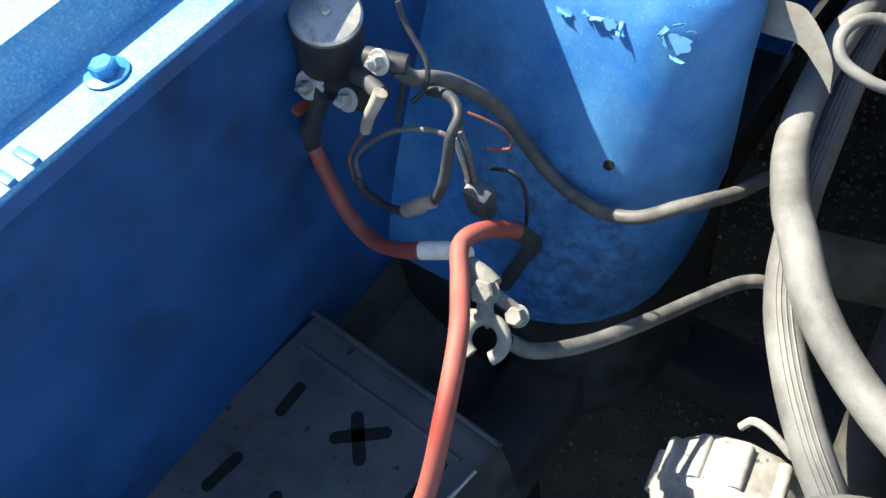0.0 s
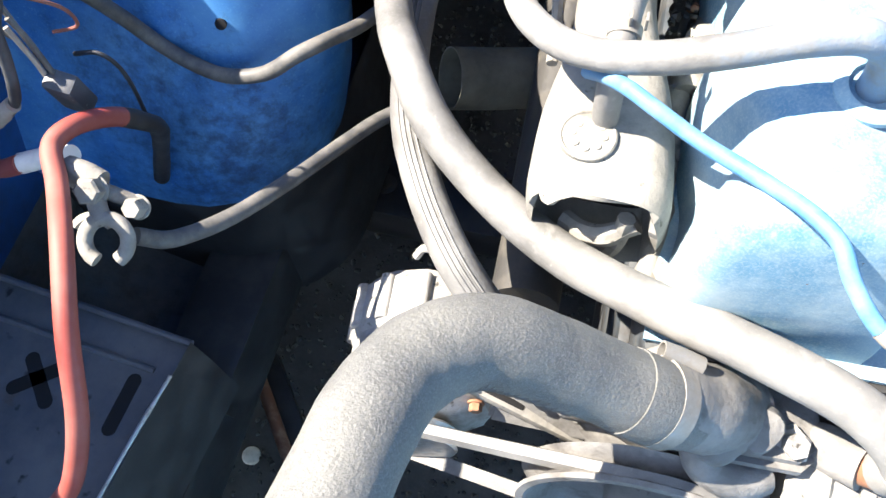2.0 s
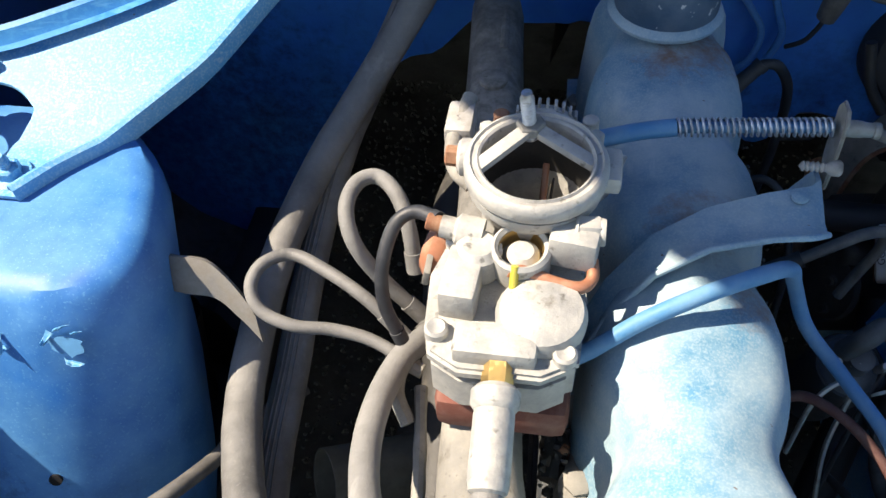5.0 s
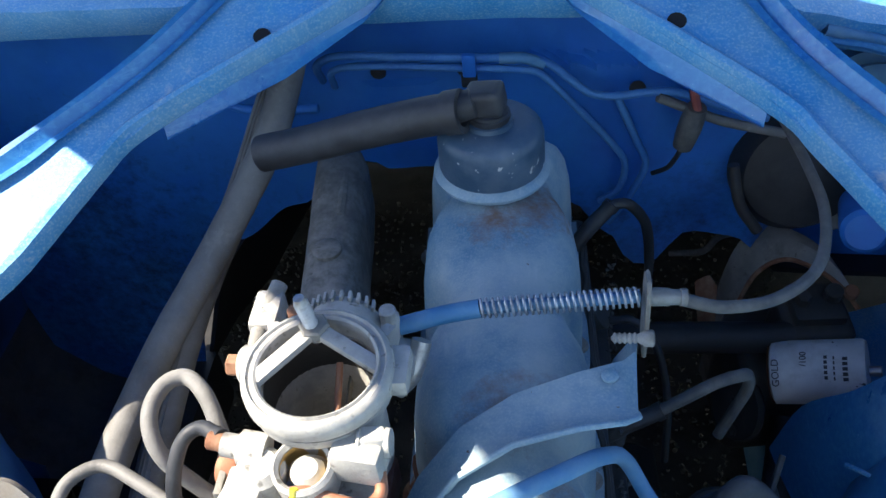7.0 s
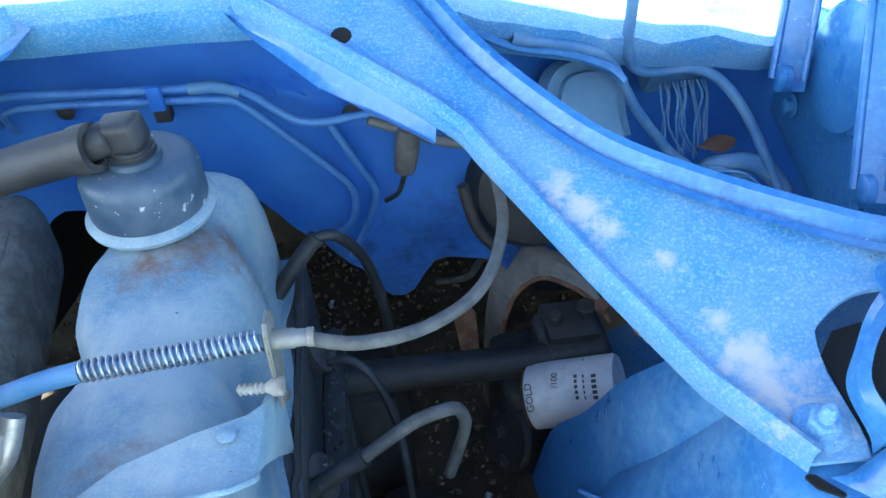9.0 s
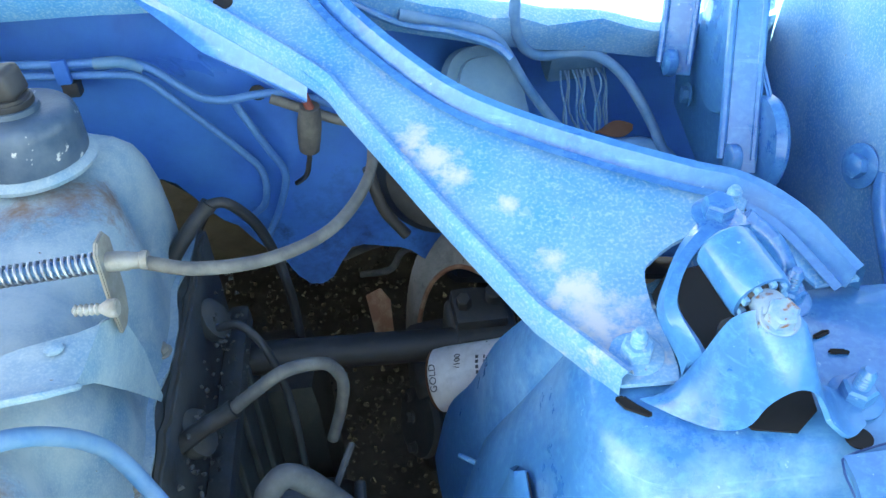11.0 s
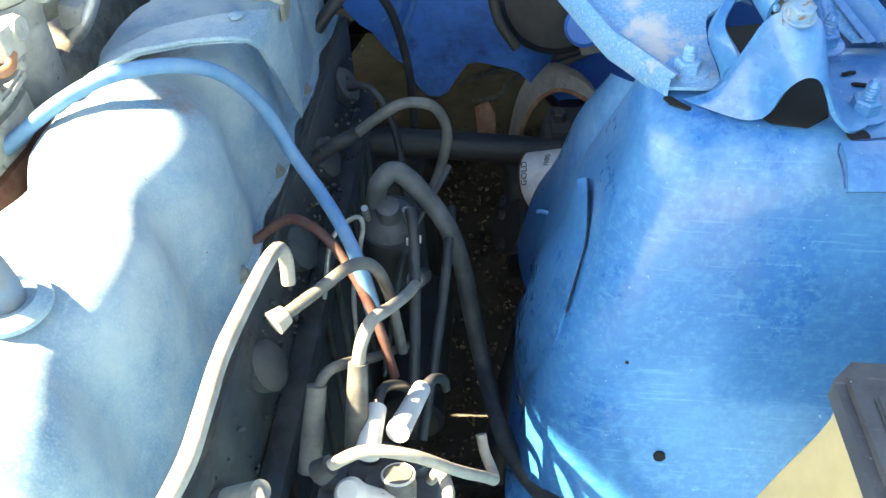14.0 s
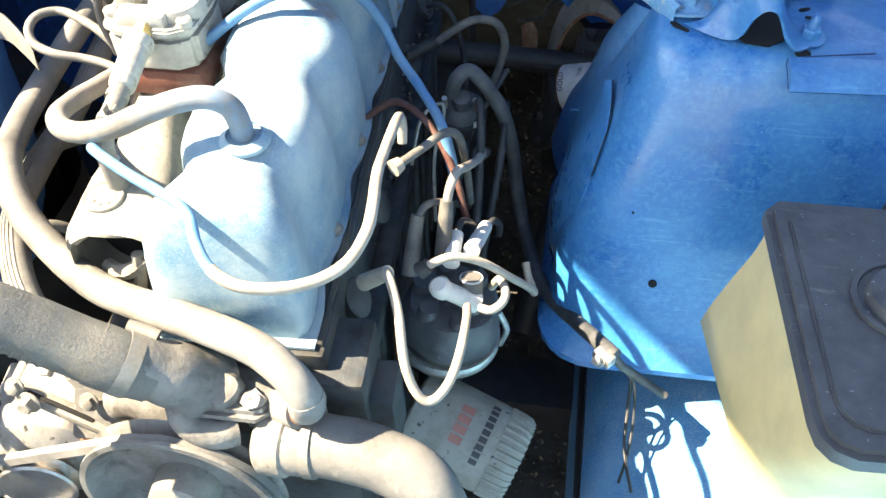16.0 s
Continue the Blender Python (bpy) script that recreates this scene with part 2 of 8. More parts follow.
CLEAR.node_tree.nodes["Principled BSDF"].inputs["Base Color"].default_value = (0.75, 0.66, 0.10, 1)
CLEAR.node_tree.nodes["Principled BSDF"].inputs["Roughness"].default_value = 0.15
CLEAR.node_tree.nodes["Principled BSDF"].inputs["Transmission Weight"].default_value = 0.5
GROUND = surface("dark_gritty_asphalt", (0.075, 0.071, 0.065), dust=(0.125, 0.118, 0.106), dust_at=(0.42, 0.7), dust_scale=14, rough=0.85, bump=0.8, bump_scale=150,
                 fleck=(0.105, 0.095, 0.083), fleck_at=(0.58, 0.74), fleck_scale=190, stain=(0.030, 0.026, 0.022), stain_at=(0.52, 0.66), stain_scale=9)
STONE = surface("dark_gravel", (0.042, 0.042, 0.041), rough=0.85, bump=0.5, vary=0.35)
PALE_SUN_SPOT = surface("pale_sun_spot_colour", (0.62, 0.60, 0.54), dust=(0.40, 0.37, 0.31), dust_at=(0.45, 0.7), dust_scale=90, rough=0.6)
RUSTY_BLUE = surface("chipped_blue_over_rust", (0.10, 0.26, 0.42), dust=(0.30, 0.38, 0.43), dust_at=(0.40, 0.66), dust_scale=70, rough=0.6, bump=0.5, bump_scale=220, chips=((0.22, 0.085, 0.040), 120, 0.56, 0.64))
LOOM = surface("taped_black_loom", (0.032, 0.035, 0.040), dust=(0.105, 0.110, 0.115), dust_at=(0.40, 0.75), dust_scale=40, rough=0.6, bump=0.4, bump_scale=200)
UNDERSIDE_BLACK = surface("near_black_underside", (0.009, 0.009, 0.010), dust=(0.022, 0.021, 0.020), dust_at=(0.5, 0.8), dust_scale=20, rough=0.8, bump=0.6, bump_scale=90)
LEAF = surface("dry_leaf", (0.12, 0.055, 0.035), rough=0.8, bump=0.2)


def patch(material, name, spots, colour, edge=0.5):
    """A copy of a paint with worn, dusty, grimed or shaded spots: (x, y, z, radius) each, with ragged edges."""
    m = material.copy()
    m.name = name
    nt = m.node_tree
    p = nt.nodes["Principled BSDF"]
    old = p.inputs["Base Color"].links[0].from_socket
    grain = tex(nt, 70, 8, 0.7)
    for x, y, z, r in spots:
        co = nt.nodes.new("ShaderNodeTexCoord")
        d = nt.nodes.new("ShaderNodeVectorMath")
        d.operation = "DISTANCE"
        d.inputs[1].default_value = (x, y, z)
        nt.links.new(co.outputs["Object"], d.inputs[0])
        k = nt.nodes.new("ShaderNodeMath")
        k.operation = "DIVIDE"
        k.inputs[1].default_value = r
        nt.links.new(d.outputs["Value"], k.inputs[0])
        a = nt.nodes.new("ShaderNodeMath")
        a.operation = "MULTIPLY_ADD"
        a.inputs[1].default_value = 2.2
        nt.links.new(grain, a.inputs[0])
        nt.links.new(k.outputs[0], a.inputs[2])
        # ragged threshold: noise plus distance
        t = nt.nodes.new("ShaderNodeMapRange")
        t.inputs["From Min"].default_value = 1.75
        t.inputs["From Max"].default_value = 1.75 - edge
        nt.links.new(a.outputs[0], t.inputs["Value"])
        old = mixc(nt, t.outputs["Result"], old, colour)
    nt.links.new(old, p.inputs["Base Color"])
    return m


COVER_BLUE = patch(ENGINE_BLUE, "rust_spotted_engine_paint", ((0.175, 0.812, 0.974, 0.050), (0.150, 0.790, 0.98, 0.035), (0.198, 0.826, 0.960, 0.040), (0.168, 0.640, 0.985, 0.045), (0.20, 0.585, 0.975, 0.03)), (0.20, 0.105, 0.065), 0.9)
# Edge scuffs first; the last three spots paint dust and sky sheen on the shoulder.
TOWER_BLUE = patch(BLUE, "edge_scuffed_skylit_blue_paint", ((0.495, 0.585, 0.957, 0.040), (0.535, 0.568, 0.955, 0.045), (0.585, 0.562, 0.955, 0.040), (0.455, 0.610, 0.885, 0.035), (0.485, 0.680, 0.918, 0.085), (0.462, 0.720, 0.870, 0.080), (0.440, 0.760, 0.810, 0.060)), (0.24, 0.47, 0.64), 2.0)
# Dark spots paint the shade low on the firewall together with its grime.
FIREWALL_BLUE = patch(BLUE_PLAIN, "grimed_and_shaded_firewall_blue", ((-0.25, 1.035, 0.66, 0.30), (-0.42, 1.03, 0.64, 0.32), (-0.17, 1.035, 0.60, 0.20), (-0.33, 1.035, 0.80, 0.16), (0.34, 1.035, 0.77, 0.10), (0.42, 1.05, 0.72, 0.09), (0.285, 1.035, 0.70, 0.10), (0.23, 1.035, 0.76, 0.07)), (0.008, 0.024, 0.060), 1.5)
IRON_OILY = patch(IRON, "oil_darkened_cast_iron", ((0.03, 0.70, 0.93, 0.14), (0.027, 0.80, 0.93, 0.17), (0.02, 0.88, 0.93, 0.15), (0.02, 0.365, 0.87, 0.03), (0.10, 0.37, 0.87, 0.035)), (0.070, 0.068, 0.062), 1.2)
BRACE_BLUE = patch(BLUE_WORN, "bare_patched_brace_paint", ((0.418, 0.781, 1.008, 0.027), (0.408, 0.797, 1.013, 0.020), (0.428, 0.768, 1.004, 0.019), (0.499, 0.668, 0.970, 0.040), (0.490, 0.688, 0.975, 0.026), (0.510, 0.648, 0.968, 0.034), (0.480, 0.709, 0.982, 0.016), (0.458, 0.745, 0.995, 0.013)), (0.50, 0.50, 0.49), 0.6)


# Left tower: dark spots put light falloff as well as grime into the colour.
BLUE_GRIME_SHADE = patch(BLUE_LEFT, "grime_and_shade_blackened_blue_paint", ((-0.345, 0.490, 0.80, 0.13), (-0.285, 0.455, 0.735, 0.13), (-0.37, 0.51, 0.885, 0.08), (-0.22, 0.445, 0.690, 0.12), (-0.255, 0.450, 0.67, 0.23), (-0.315, 0.462, 0.72, 0.18), (-0.20, 0.448, 0.62, 0.23)), (0.009, 0.022, 0.046), 2.4)
RUBBER_FADE = patch(RUBBER, "half_oversprayed_rubber", ((0.165, 0.398, 1.020, 0.085), (0.184, 0.404, 0.985, 0.06)), (0.095, 0.21, 0.35), 1.5)


def clumps(n, lo, hi, sizes, seed):
    """Caked dirt: small lumps scattered through a box."""
    rng = random.Random(seed)
    bm = bmesh.new()
    for _ in range(n):
        one = bmesh.new()
        bmesh.ops.create_icosphere(one, subdivisions=1, radius=rng.uniform(*sizes))
        for v in one.verts:
            v.co *= rng.uniform(0.6, 1.3)
        bmesh.ops.transform(one, matrix=pose(*[rng.uniform(a, b) for a, b in zip(lo, hi)], rng.uniform(0, 360), rng.uniform(0, 360), 0), verts=one.verts)
        add(bm, one)
    return bm


# ---- mesh helpers ----
def part(name, bm, material, parent=None, label="", smooth=True, angle=40):
    me = bpy.data.meshes.new(name)
    bmesh.ops.remove_doubles(bm, verts=bm.verts, dist=1e-6)
    bmesh.ops.recalc_face_normals(bm, faces=bm.faces)
    for e in bm.edges:
        if len(e.link_faces) == 2 and e.calc_face_angle(0) > radians(angle):
            e.smooth = False
    for f in bm.faces:
        f.smooth = smooth
    bm.to_mesh(me)
    bm.free()
    for mm in (material if isinstance(material, (list, tuple)) else (material,)):
        me.materials.append(mm)
    ob = new(name, me)
    if parent:
        ob.parent = parent
        ob.matrix_parent_inverse = parent.matrix_world.inverted()
    if label:
        tagged(ob, label)
    return ob


def thing(name, at, label, category, group="", kind=""):
    e = new(name)
    e.empty_display_size = 0.03
    e.location = at
    e.matrix_world = Matrix.Translation(at)
    return tagged(e, label, category, group, kind)


def add(bm, other):
    me = bpy.data.meshes.new("tmp")
    other.to_mesh(me)
    other.free()
    bm.from_mesh(me)
    bpy.data.meshes.remove(me)
    return bm


def smooth_path(pts, res=6):
    """Catmull-Rom through the points."""
    P = [Vector(p) for p in pts]
    P = [P[0] * 2 - P[1]] + P + [P[-1] * 2 - P[-2]]
    out = []
    for i in range(1, len(P) - 2):
        a, b, c, d = P[i - 1:i + 3]
        for k in range(res):
            t = k / res
            out.append(0.5 * (2 * b + (c - a) * t + (2 * a - 5 * b + 4 * c - d) * t * t + (3 * b - a - 3 * c + d) * t ** 3))
    out.append(P[-2])
    return out


def tube(pts, r, n=14, res=6, hollow=0.0, radius=None, wobble=0.0):
    """A swept round; radius(u) scales it along its length; hollow: wall thickness with open ends."""
    P = smooth_path(pts, res) if res > 1 else [Vector(p) for p in pts]
    bm = bmesh.new()
    T = [(P[min(i + 1, len(P) - 1)] - P[max(i - 1, 0)]).normalized() for i in range(len(P))]
    u = T[0].orthogonal().normalized()
    rings, inner = [], []
    for i, (p, t) in enumerate(zip(P, T)):
        u = (u - t * u.dot(t)).normalized()
        v = t.cross(u)
        k = r * (radius(i / (len(P) - 1)) if radius else 1)
        if wobble:
            k *= 1 + wobble * noise.noise(p * 60)
        rings.append([bm.verts.new(p + (u * math.cos(2 * math.pi * j / n) + v * math.sin(2 * math.pi * j / n)) * k) for j in range(n)])
        if hollow:
            inner.append([bm.verts.new(p + (u * math.cos(2 * math.pi * j / n) + v * math.sin(2 * math.pi * j / n)) * (k - hollow)) for j in range(n)])
    for R in (rings, inner):
        for a, b in zip(R[:-1], R[1:]):
            for j in range(n):
                bm.faces.new((a[j], a[(j + 1) % n], b[(j + 1) % n], b[j]))
    if hollow:
        for a, b in ((rings[0], inner[0]), (rings[-1], inner[-1])):
            for j in range(n):
                bm.faces.new((a[j], a[(j + 1) % n], b[(j + 1) % n], b[j]))
    else:
        bm.faces.new(rings[0][::-1])
        bm.faces.new(rings[-1])
    return bm


def frame_to(axis, at):
    q = Vector(axis).normalized().to_track_quat("Z", "Y").to_matrix().to_4x4()
    return Matrix.Translation(at) @ q


def lathe(profile, at=(0, 0, 0), axis=(0, 0, 1), n=24, lobes=0, lobe=0.0, caps=True):
    """Turns (radius, height) pairs about the axis; closes both ends unless told not to."""
    bm = bmesh.new()
    rings = []
    for r, h in profile:
        rings.append([bm.verts.new((r * (1 + lobe * math.cos(lobes * a)) * math.cos(a), r * (1 + lobe * math.cos(lobes * a)) * math.sin(a), h))
                      for a in (2 * math.pi * j / n for j in range(n))])
    for a, b in zip(rings[:-1], rings[1:]):
        for j in range(n):
            bm.faces.new((a[j], a[(j + 1) % n], b[(j + 1) % n], b[j]))
    if caps:
        bm.faces.new(rings[0][::-1])
        bm.faces.new(rings[-1])
    bmesh.ops.transform(bm, matrix=frame_to(axis, at), verts=bm.verts)
    return bm


def rod(a, b, r, n=16, bevel=0.15):
    a, b = Vector(a), Vector(b)
    L = (b - a).length
    c = min(r * bevel, L * 0.3)
    return lathe([(r - c, 0), (r, c), (r, L - c), (r - c, L)], a, b - a, n)


def box(size, m=None, bevel=0.002, seg=2):
    bm = bmesh.new()
    bmesh.ops.create_cube(bm, size=1)
    bmesh.ops.scale(bm, vec=size, verts=bm.verts)
    if bevel:
        bmesh.ops.bevel(bm, geom=bm.edges[:], offset=min(bevel, min(size) * 0.45), segments=seg, profile=0.6, affect="EDGES")
    if m is not None:
        bmesh.ops.transform(bm, matrix=m, verts=bm.verts)
    return bm


def plate(outline, thick, m=None, bevel=0.001, cuts=(), shape=None):
    """An extruded flat outline in x, y; cuts: y values at which it may bend; shape(x, y) lifts it."""
    bm = bmesh.new()
    bm.faces.new([bm.verts.new((x, y, 0)) for x, y in outline])
    for y in cuts:
        bmesh.ops.bisect_plane(bm, geom=bm.verts[:] + bm.edges[:] + bm.faces[:], plane_co=(0, y, 0), plane_no=(0, 1, 0))
    ext = bmesh.ops.extrude_face_region(bm, geom=bm.faces[:])
    up = [g for g in ext["geom"] if isinstance(g, bmesh.types.BMVert)]
    bmesh.ops.translate(bm, verts=up, vec=(0, 0, thick))
    bmesh.ops.recalc_face_normals(bm, faces=bm.faces)
    if bevel:
        es = [e for e in bm.edges if len(e.link_faces) == 2 and e.calc_face_angle(0) > radians(50)]
        bmesh.ops.bevel(bm, geom=es, offset=bevel, segments=2, affect="EDGES")
    if shape:
        for v in bm.verts:
            v.co.z += shape(v.co.x, v.co.y)
    if m is not None:
        bmesh.ops.transform(bm, matrix=m, verts=bm.verts)
    return bm


def loft(sections, closed=False, caps=False):
    """Skins a list of equally long point rows."""
    bm = bmesh.new()
    R = [[bm.verts.new(p) for p in s] for s in sections]
    n = len(R[0])
    for a, b in zip(R[:-1], R[1:]):
        for j in range(n if closed else n - 1):
            bm.faces.new((a[j], a[(j + 1) % n], b[(j + 1) % n], b[j]))
    if caps:
        bm.faces.new(R[0][::-1])
        bm.faces.new(R[-1])
    return bm


def sheet(fn, nu, nv, thick=0.0):
    """A surface fn(u, v) with thickness along its normals."""
    rows = [[Vector(fn(i / nu, j / nv)) for j in range(nv + 1)] for i in range(nu + 1)]
    bm = loft(rows)
    if thick:
        bmesh.ops.recalc_face_normals(bm, faces=bm.faces)
        bmesh.ops.solidify(bm, geom=bm.faces[:], thickness=thick)
    return bm


def hexbolt(at, axis=(0, 0, 1), r=0.008, h=0.006, washer=1.5, stud=0.0):
    """A hexagon head on a washer, with a stud end where one stands out."""
    bm = lathe([(r * washer * 0.95, 0), (r * washer, 0.0006), (r * washer, 0.0016), (r * washer * 0.95, 0.002)], n=20)
    add(bm, lathe([(r, 0.002), (r, 0.002 + h * 0.85), (r * 0.82, 0.002 + h)], n=6))
    if stud:
        prof = [(r * 0.45, 0.002)]
        k = int(stud / 0.0022)
        for i in range(k):
            prof += [(r * 0.5, h + 0.002 + i * 0.0022), (r * 0.42, h + 0.002 + i * 0.0022 + 0.0011)]
        prof.append((r * 0.3, h + 0.003 + k * 0.0022))
        add(bm, lathe(prof, n=12))
    bmesh.ops.transform(bm, matrix=frame_to(axis, at), verts=bm.verts)
    return bm


def hose(name, pts, r, material, label, category, group="", n=16, wobble=0.03, res=7, hollow=0.0, ribs=0):
    """One hose or cable as a thing with its sleeve; ribs: fine moulded lines along it."""
    e = thing(name, pts[0], label, category, group)
    part("sleeve", tube(pts, r, n, res, hollow, wobble=wobble), material, e)
    P = smooth_path(pts, res)
    T = [(P[min(i + 1, len(P) - 1)] - P[max(i - 1, 0)]).normalized() for i in range(len(P))]
    for k in range(ribs):
        a = radians(-22 + 44 * k / max(1, ribs - 1))
        line = []
        for p, t in zip(P, T):
            up = (Vector((0, -0.35, 1)) - t * t.dot(Vector((0, -0.35, 1)))).normalized()
            line.append(p + (up * math.cos(a) + t.cross(up) * math.sin(a)) * r * 1.0)
        part("moulded_rib", tube(line, 0.0008, 5, 1), material, e)
    if name in ("vacuum_hose", "washer_hose"):
        for seg in (P[:max(3, len(P) // 12)], P[-max(3, len(P) // 12):]):
            part("end_cuff", tube(seg, r * 1.18, n, 1, wobble=0.04), material, e)
    return e


def clamp(at, axis, r, parent, material=None, w=0.011):
    """A worm-drive band with its screw housing."""
    material = material or CLAMP_STEEL
    band = part("hose_clamp", lathe([(r, -w / 2), (r + 0.0009, -w / 2), (r + 0.0009, w / 2), (r, w / 2)], at, axis, 28), material, parent, "steel worm-drive clamp")
    q = frame_to(axis, at)
    up = q @ Vector((r + 0.004, 0, 0))
    along = (q.to_3x3() @ Vector((0, 1, 0)))
    part("clamp_screw", rod(up - along * 0.009, up + along * 0.009, 0.0038, 12), material, band)
    return band


def mirror_x(v):
    """The other side of the car; the two sides are not quite alike."""
    s = 0.261 - 0.19 * max(0.0, min(0.30, 0.95 - v[1]))
    return (s - v[0], v[1], v[2])


# ---- ground and car body ----
def ground():
    bm = bmesh.new()
    bmesh.ops.create_grid(bm, x_segments=40, y_segments=40, size=1.2)
    for v in bm.verts:
        v.co.z = 0.006 * noise.noise(v.co * 6)
    bmesh.ops.translate(bm, verts=bm.verts, vec=(0.15, 0.5, 0))
    edge = [e for e in bm.edges if len(e.link_faces) == 1]
    ext = bmesh.ops.extrude_edge_only(bm, edges=edge)
    for g in ext["geom"]:
        if isinstance(g, bmesh.types.BMVert):
            d = Vector((g.co.x - 0.15, g.co.y - 0.5, 0))
            g.co = Vector((0.15, 0.5, 0)) + d * 150
            g.co.z = -0.004
    ob = part("ground", bm, GROUND)
    ob.location.z = 0.16
    return tagged(ob, "dark gritty asphalt ground under the car", "ground", kind="structure")


ground()


def gravel():
    rng = random.Random(4)
    one = bmesh.new()
    bmesh.ops.create_icosphere(one, subdivisions=1, radius=1)
    shape = [v.co.copy() for v in one.verts]
    faces = [[v.index for v in f.verts] for f in one.faces]
    one.free()
    verts, polys = [], []
    for _ in range(9000):
        m = pose(rng.uniform(-0.55, 0.62), rng.uniform(0.1, 1.75), 0.163, rng.uniform(0, 360), rng.uniform(0, 360), 0) @ Matrix.Scale(rng.choice((0.0018, 0.0022, 0.0028, 0.0034, 0.0042, 0.0055)), 4)
        n = len(verts)
        verts += [m @ (c * rng.uniform(0.6, 1.25)) for c in shape]
        polys += [[n + k for k in f] for f in faces]
    me = bpy.data.meshes.new("gravel")
    me.from_pydata(verts, [], polys)
    bm = bmesh.new()
    bm.from_mesh(me)
    bpy.data.meshes.remove(me)
    ob = part("gravel", bm, STONE, smooth=False)
    return tagged(ob, "loose pale gravel lying on the asphalt", "gravel", kind="stuff")


gravel()
# Pale disc added to imitate a round spot of sunlight on the ground.
cap = thing("sun_spot_disc", (-0.323, 0.297, 0.160), "pale disc standing in for a round sun spot on the asphalt", "cap")
part("disc", lathe([(0.0125, 0.0), (0.0130, 0.003), (0.0120, 0.0065), (0.0105, 0.0075), (0.002, 0.0078)], (-0.323, 0.297, 0.161), (0.05, 0.03, 1), 24), PALE_SUN_SPOT, cap)


def ring(x_in, x_out, y_f, y_b, z, r, k=6):
    """A rounded rectangle row with z rising slightly outwards."""
    pts = []
    for cx, cy, a0 in ((x_in + r, y_f + r, 180), (x_out - 0.01, y_f + 0.01, 270), (x_out - 0.01, y_b - 0.01, 0), (x_in + r, y_b - r, 90)):
        rr = r if cx < x_out - 0.02 else 0.01
        for i in range(k + 1):
            a = radians(a0 + 90 * i / k)
            pts.append(Vector((cx + rr * math.cos(a), cy + rr * math.sin(a), z)))
    return pts


TOWER = ((0.964, 0.508, 0.600, 0.675, 0.028), (0.962, 0.492, 0.585, 0.688, 0.036), (0.954, 0.484, 0.575, 0.695, 0.040), (0.935, 0.478, 0.567, 0.703, 0.044),
         (0.87, 0.455, 0.546, 0.728, 0.048), (0.80, 0.431, 0.526, 0.752, 0.050), (0.74, 0.418, 0.508, 0.764, 0.054), (0.690, 0.418, 0.495, 0.772, 0.058),
         (0.668, 0.413, 0.484, 0.776, 0.060), (0.656, 0.404, 0.470, 0.782, 0.062), (0.648, 0.404, 0.470, 0.782, 0.062))


TOWER_LEFT = ((0.966, -0.180, 0.566, 0.705, 0.052), (0.964, -0.167, 0.553, 0.716, 0.064), (0.956, -0.159, 0.546, 0.722, 0.072), (0.938, -0.153, 0.536, 0.730, 0.083),
              (0.887, -0.153, 0.514, 0.740, 0.098), (0.831, -0.156, 0.489, 0.752, 0.109), (0.80, -0.159, 0.475, 0.76, 0.113), (0.764, -0.164, 0.460, 0.768, 0.118),
              (0.72, -0.172, 0.443, 0.775, 0.122), (0.67, -0.183, 0.428, 0.78, 0.125), (0.640, -0.192, 0.425, 0.78, 0.124))


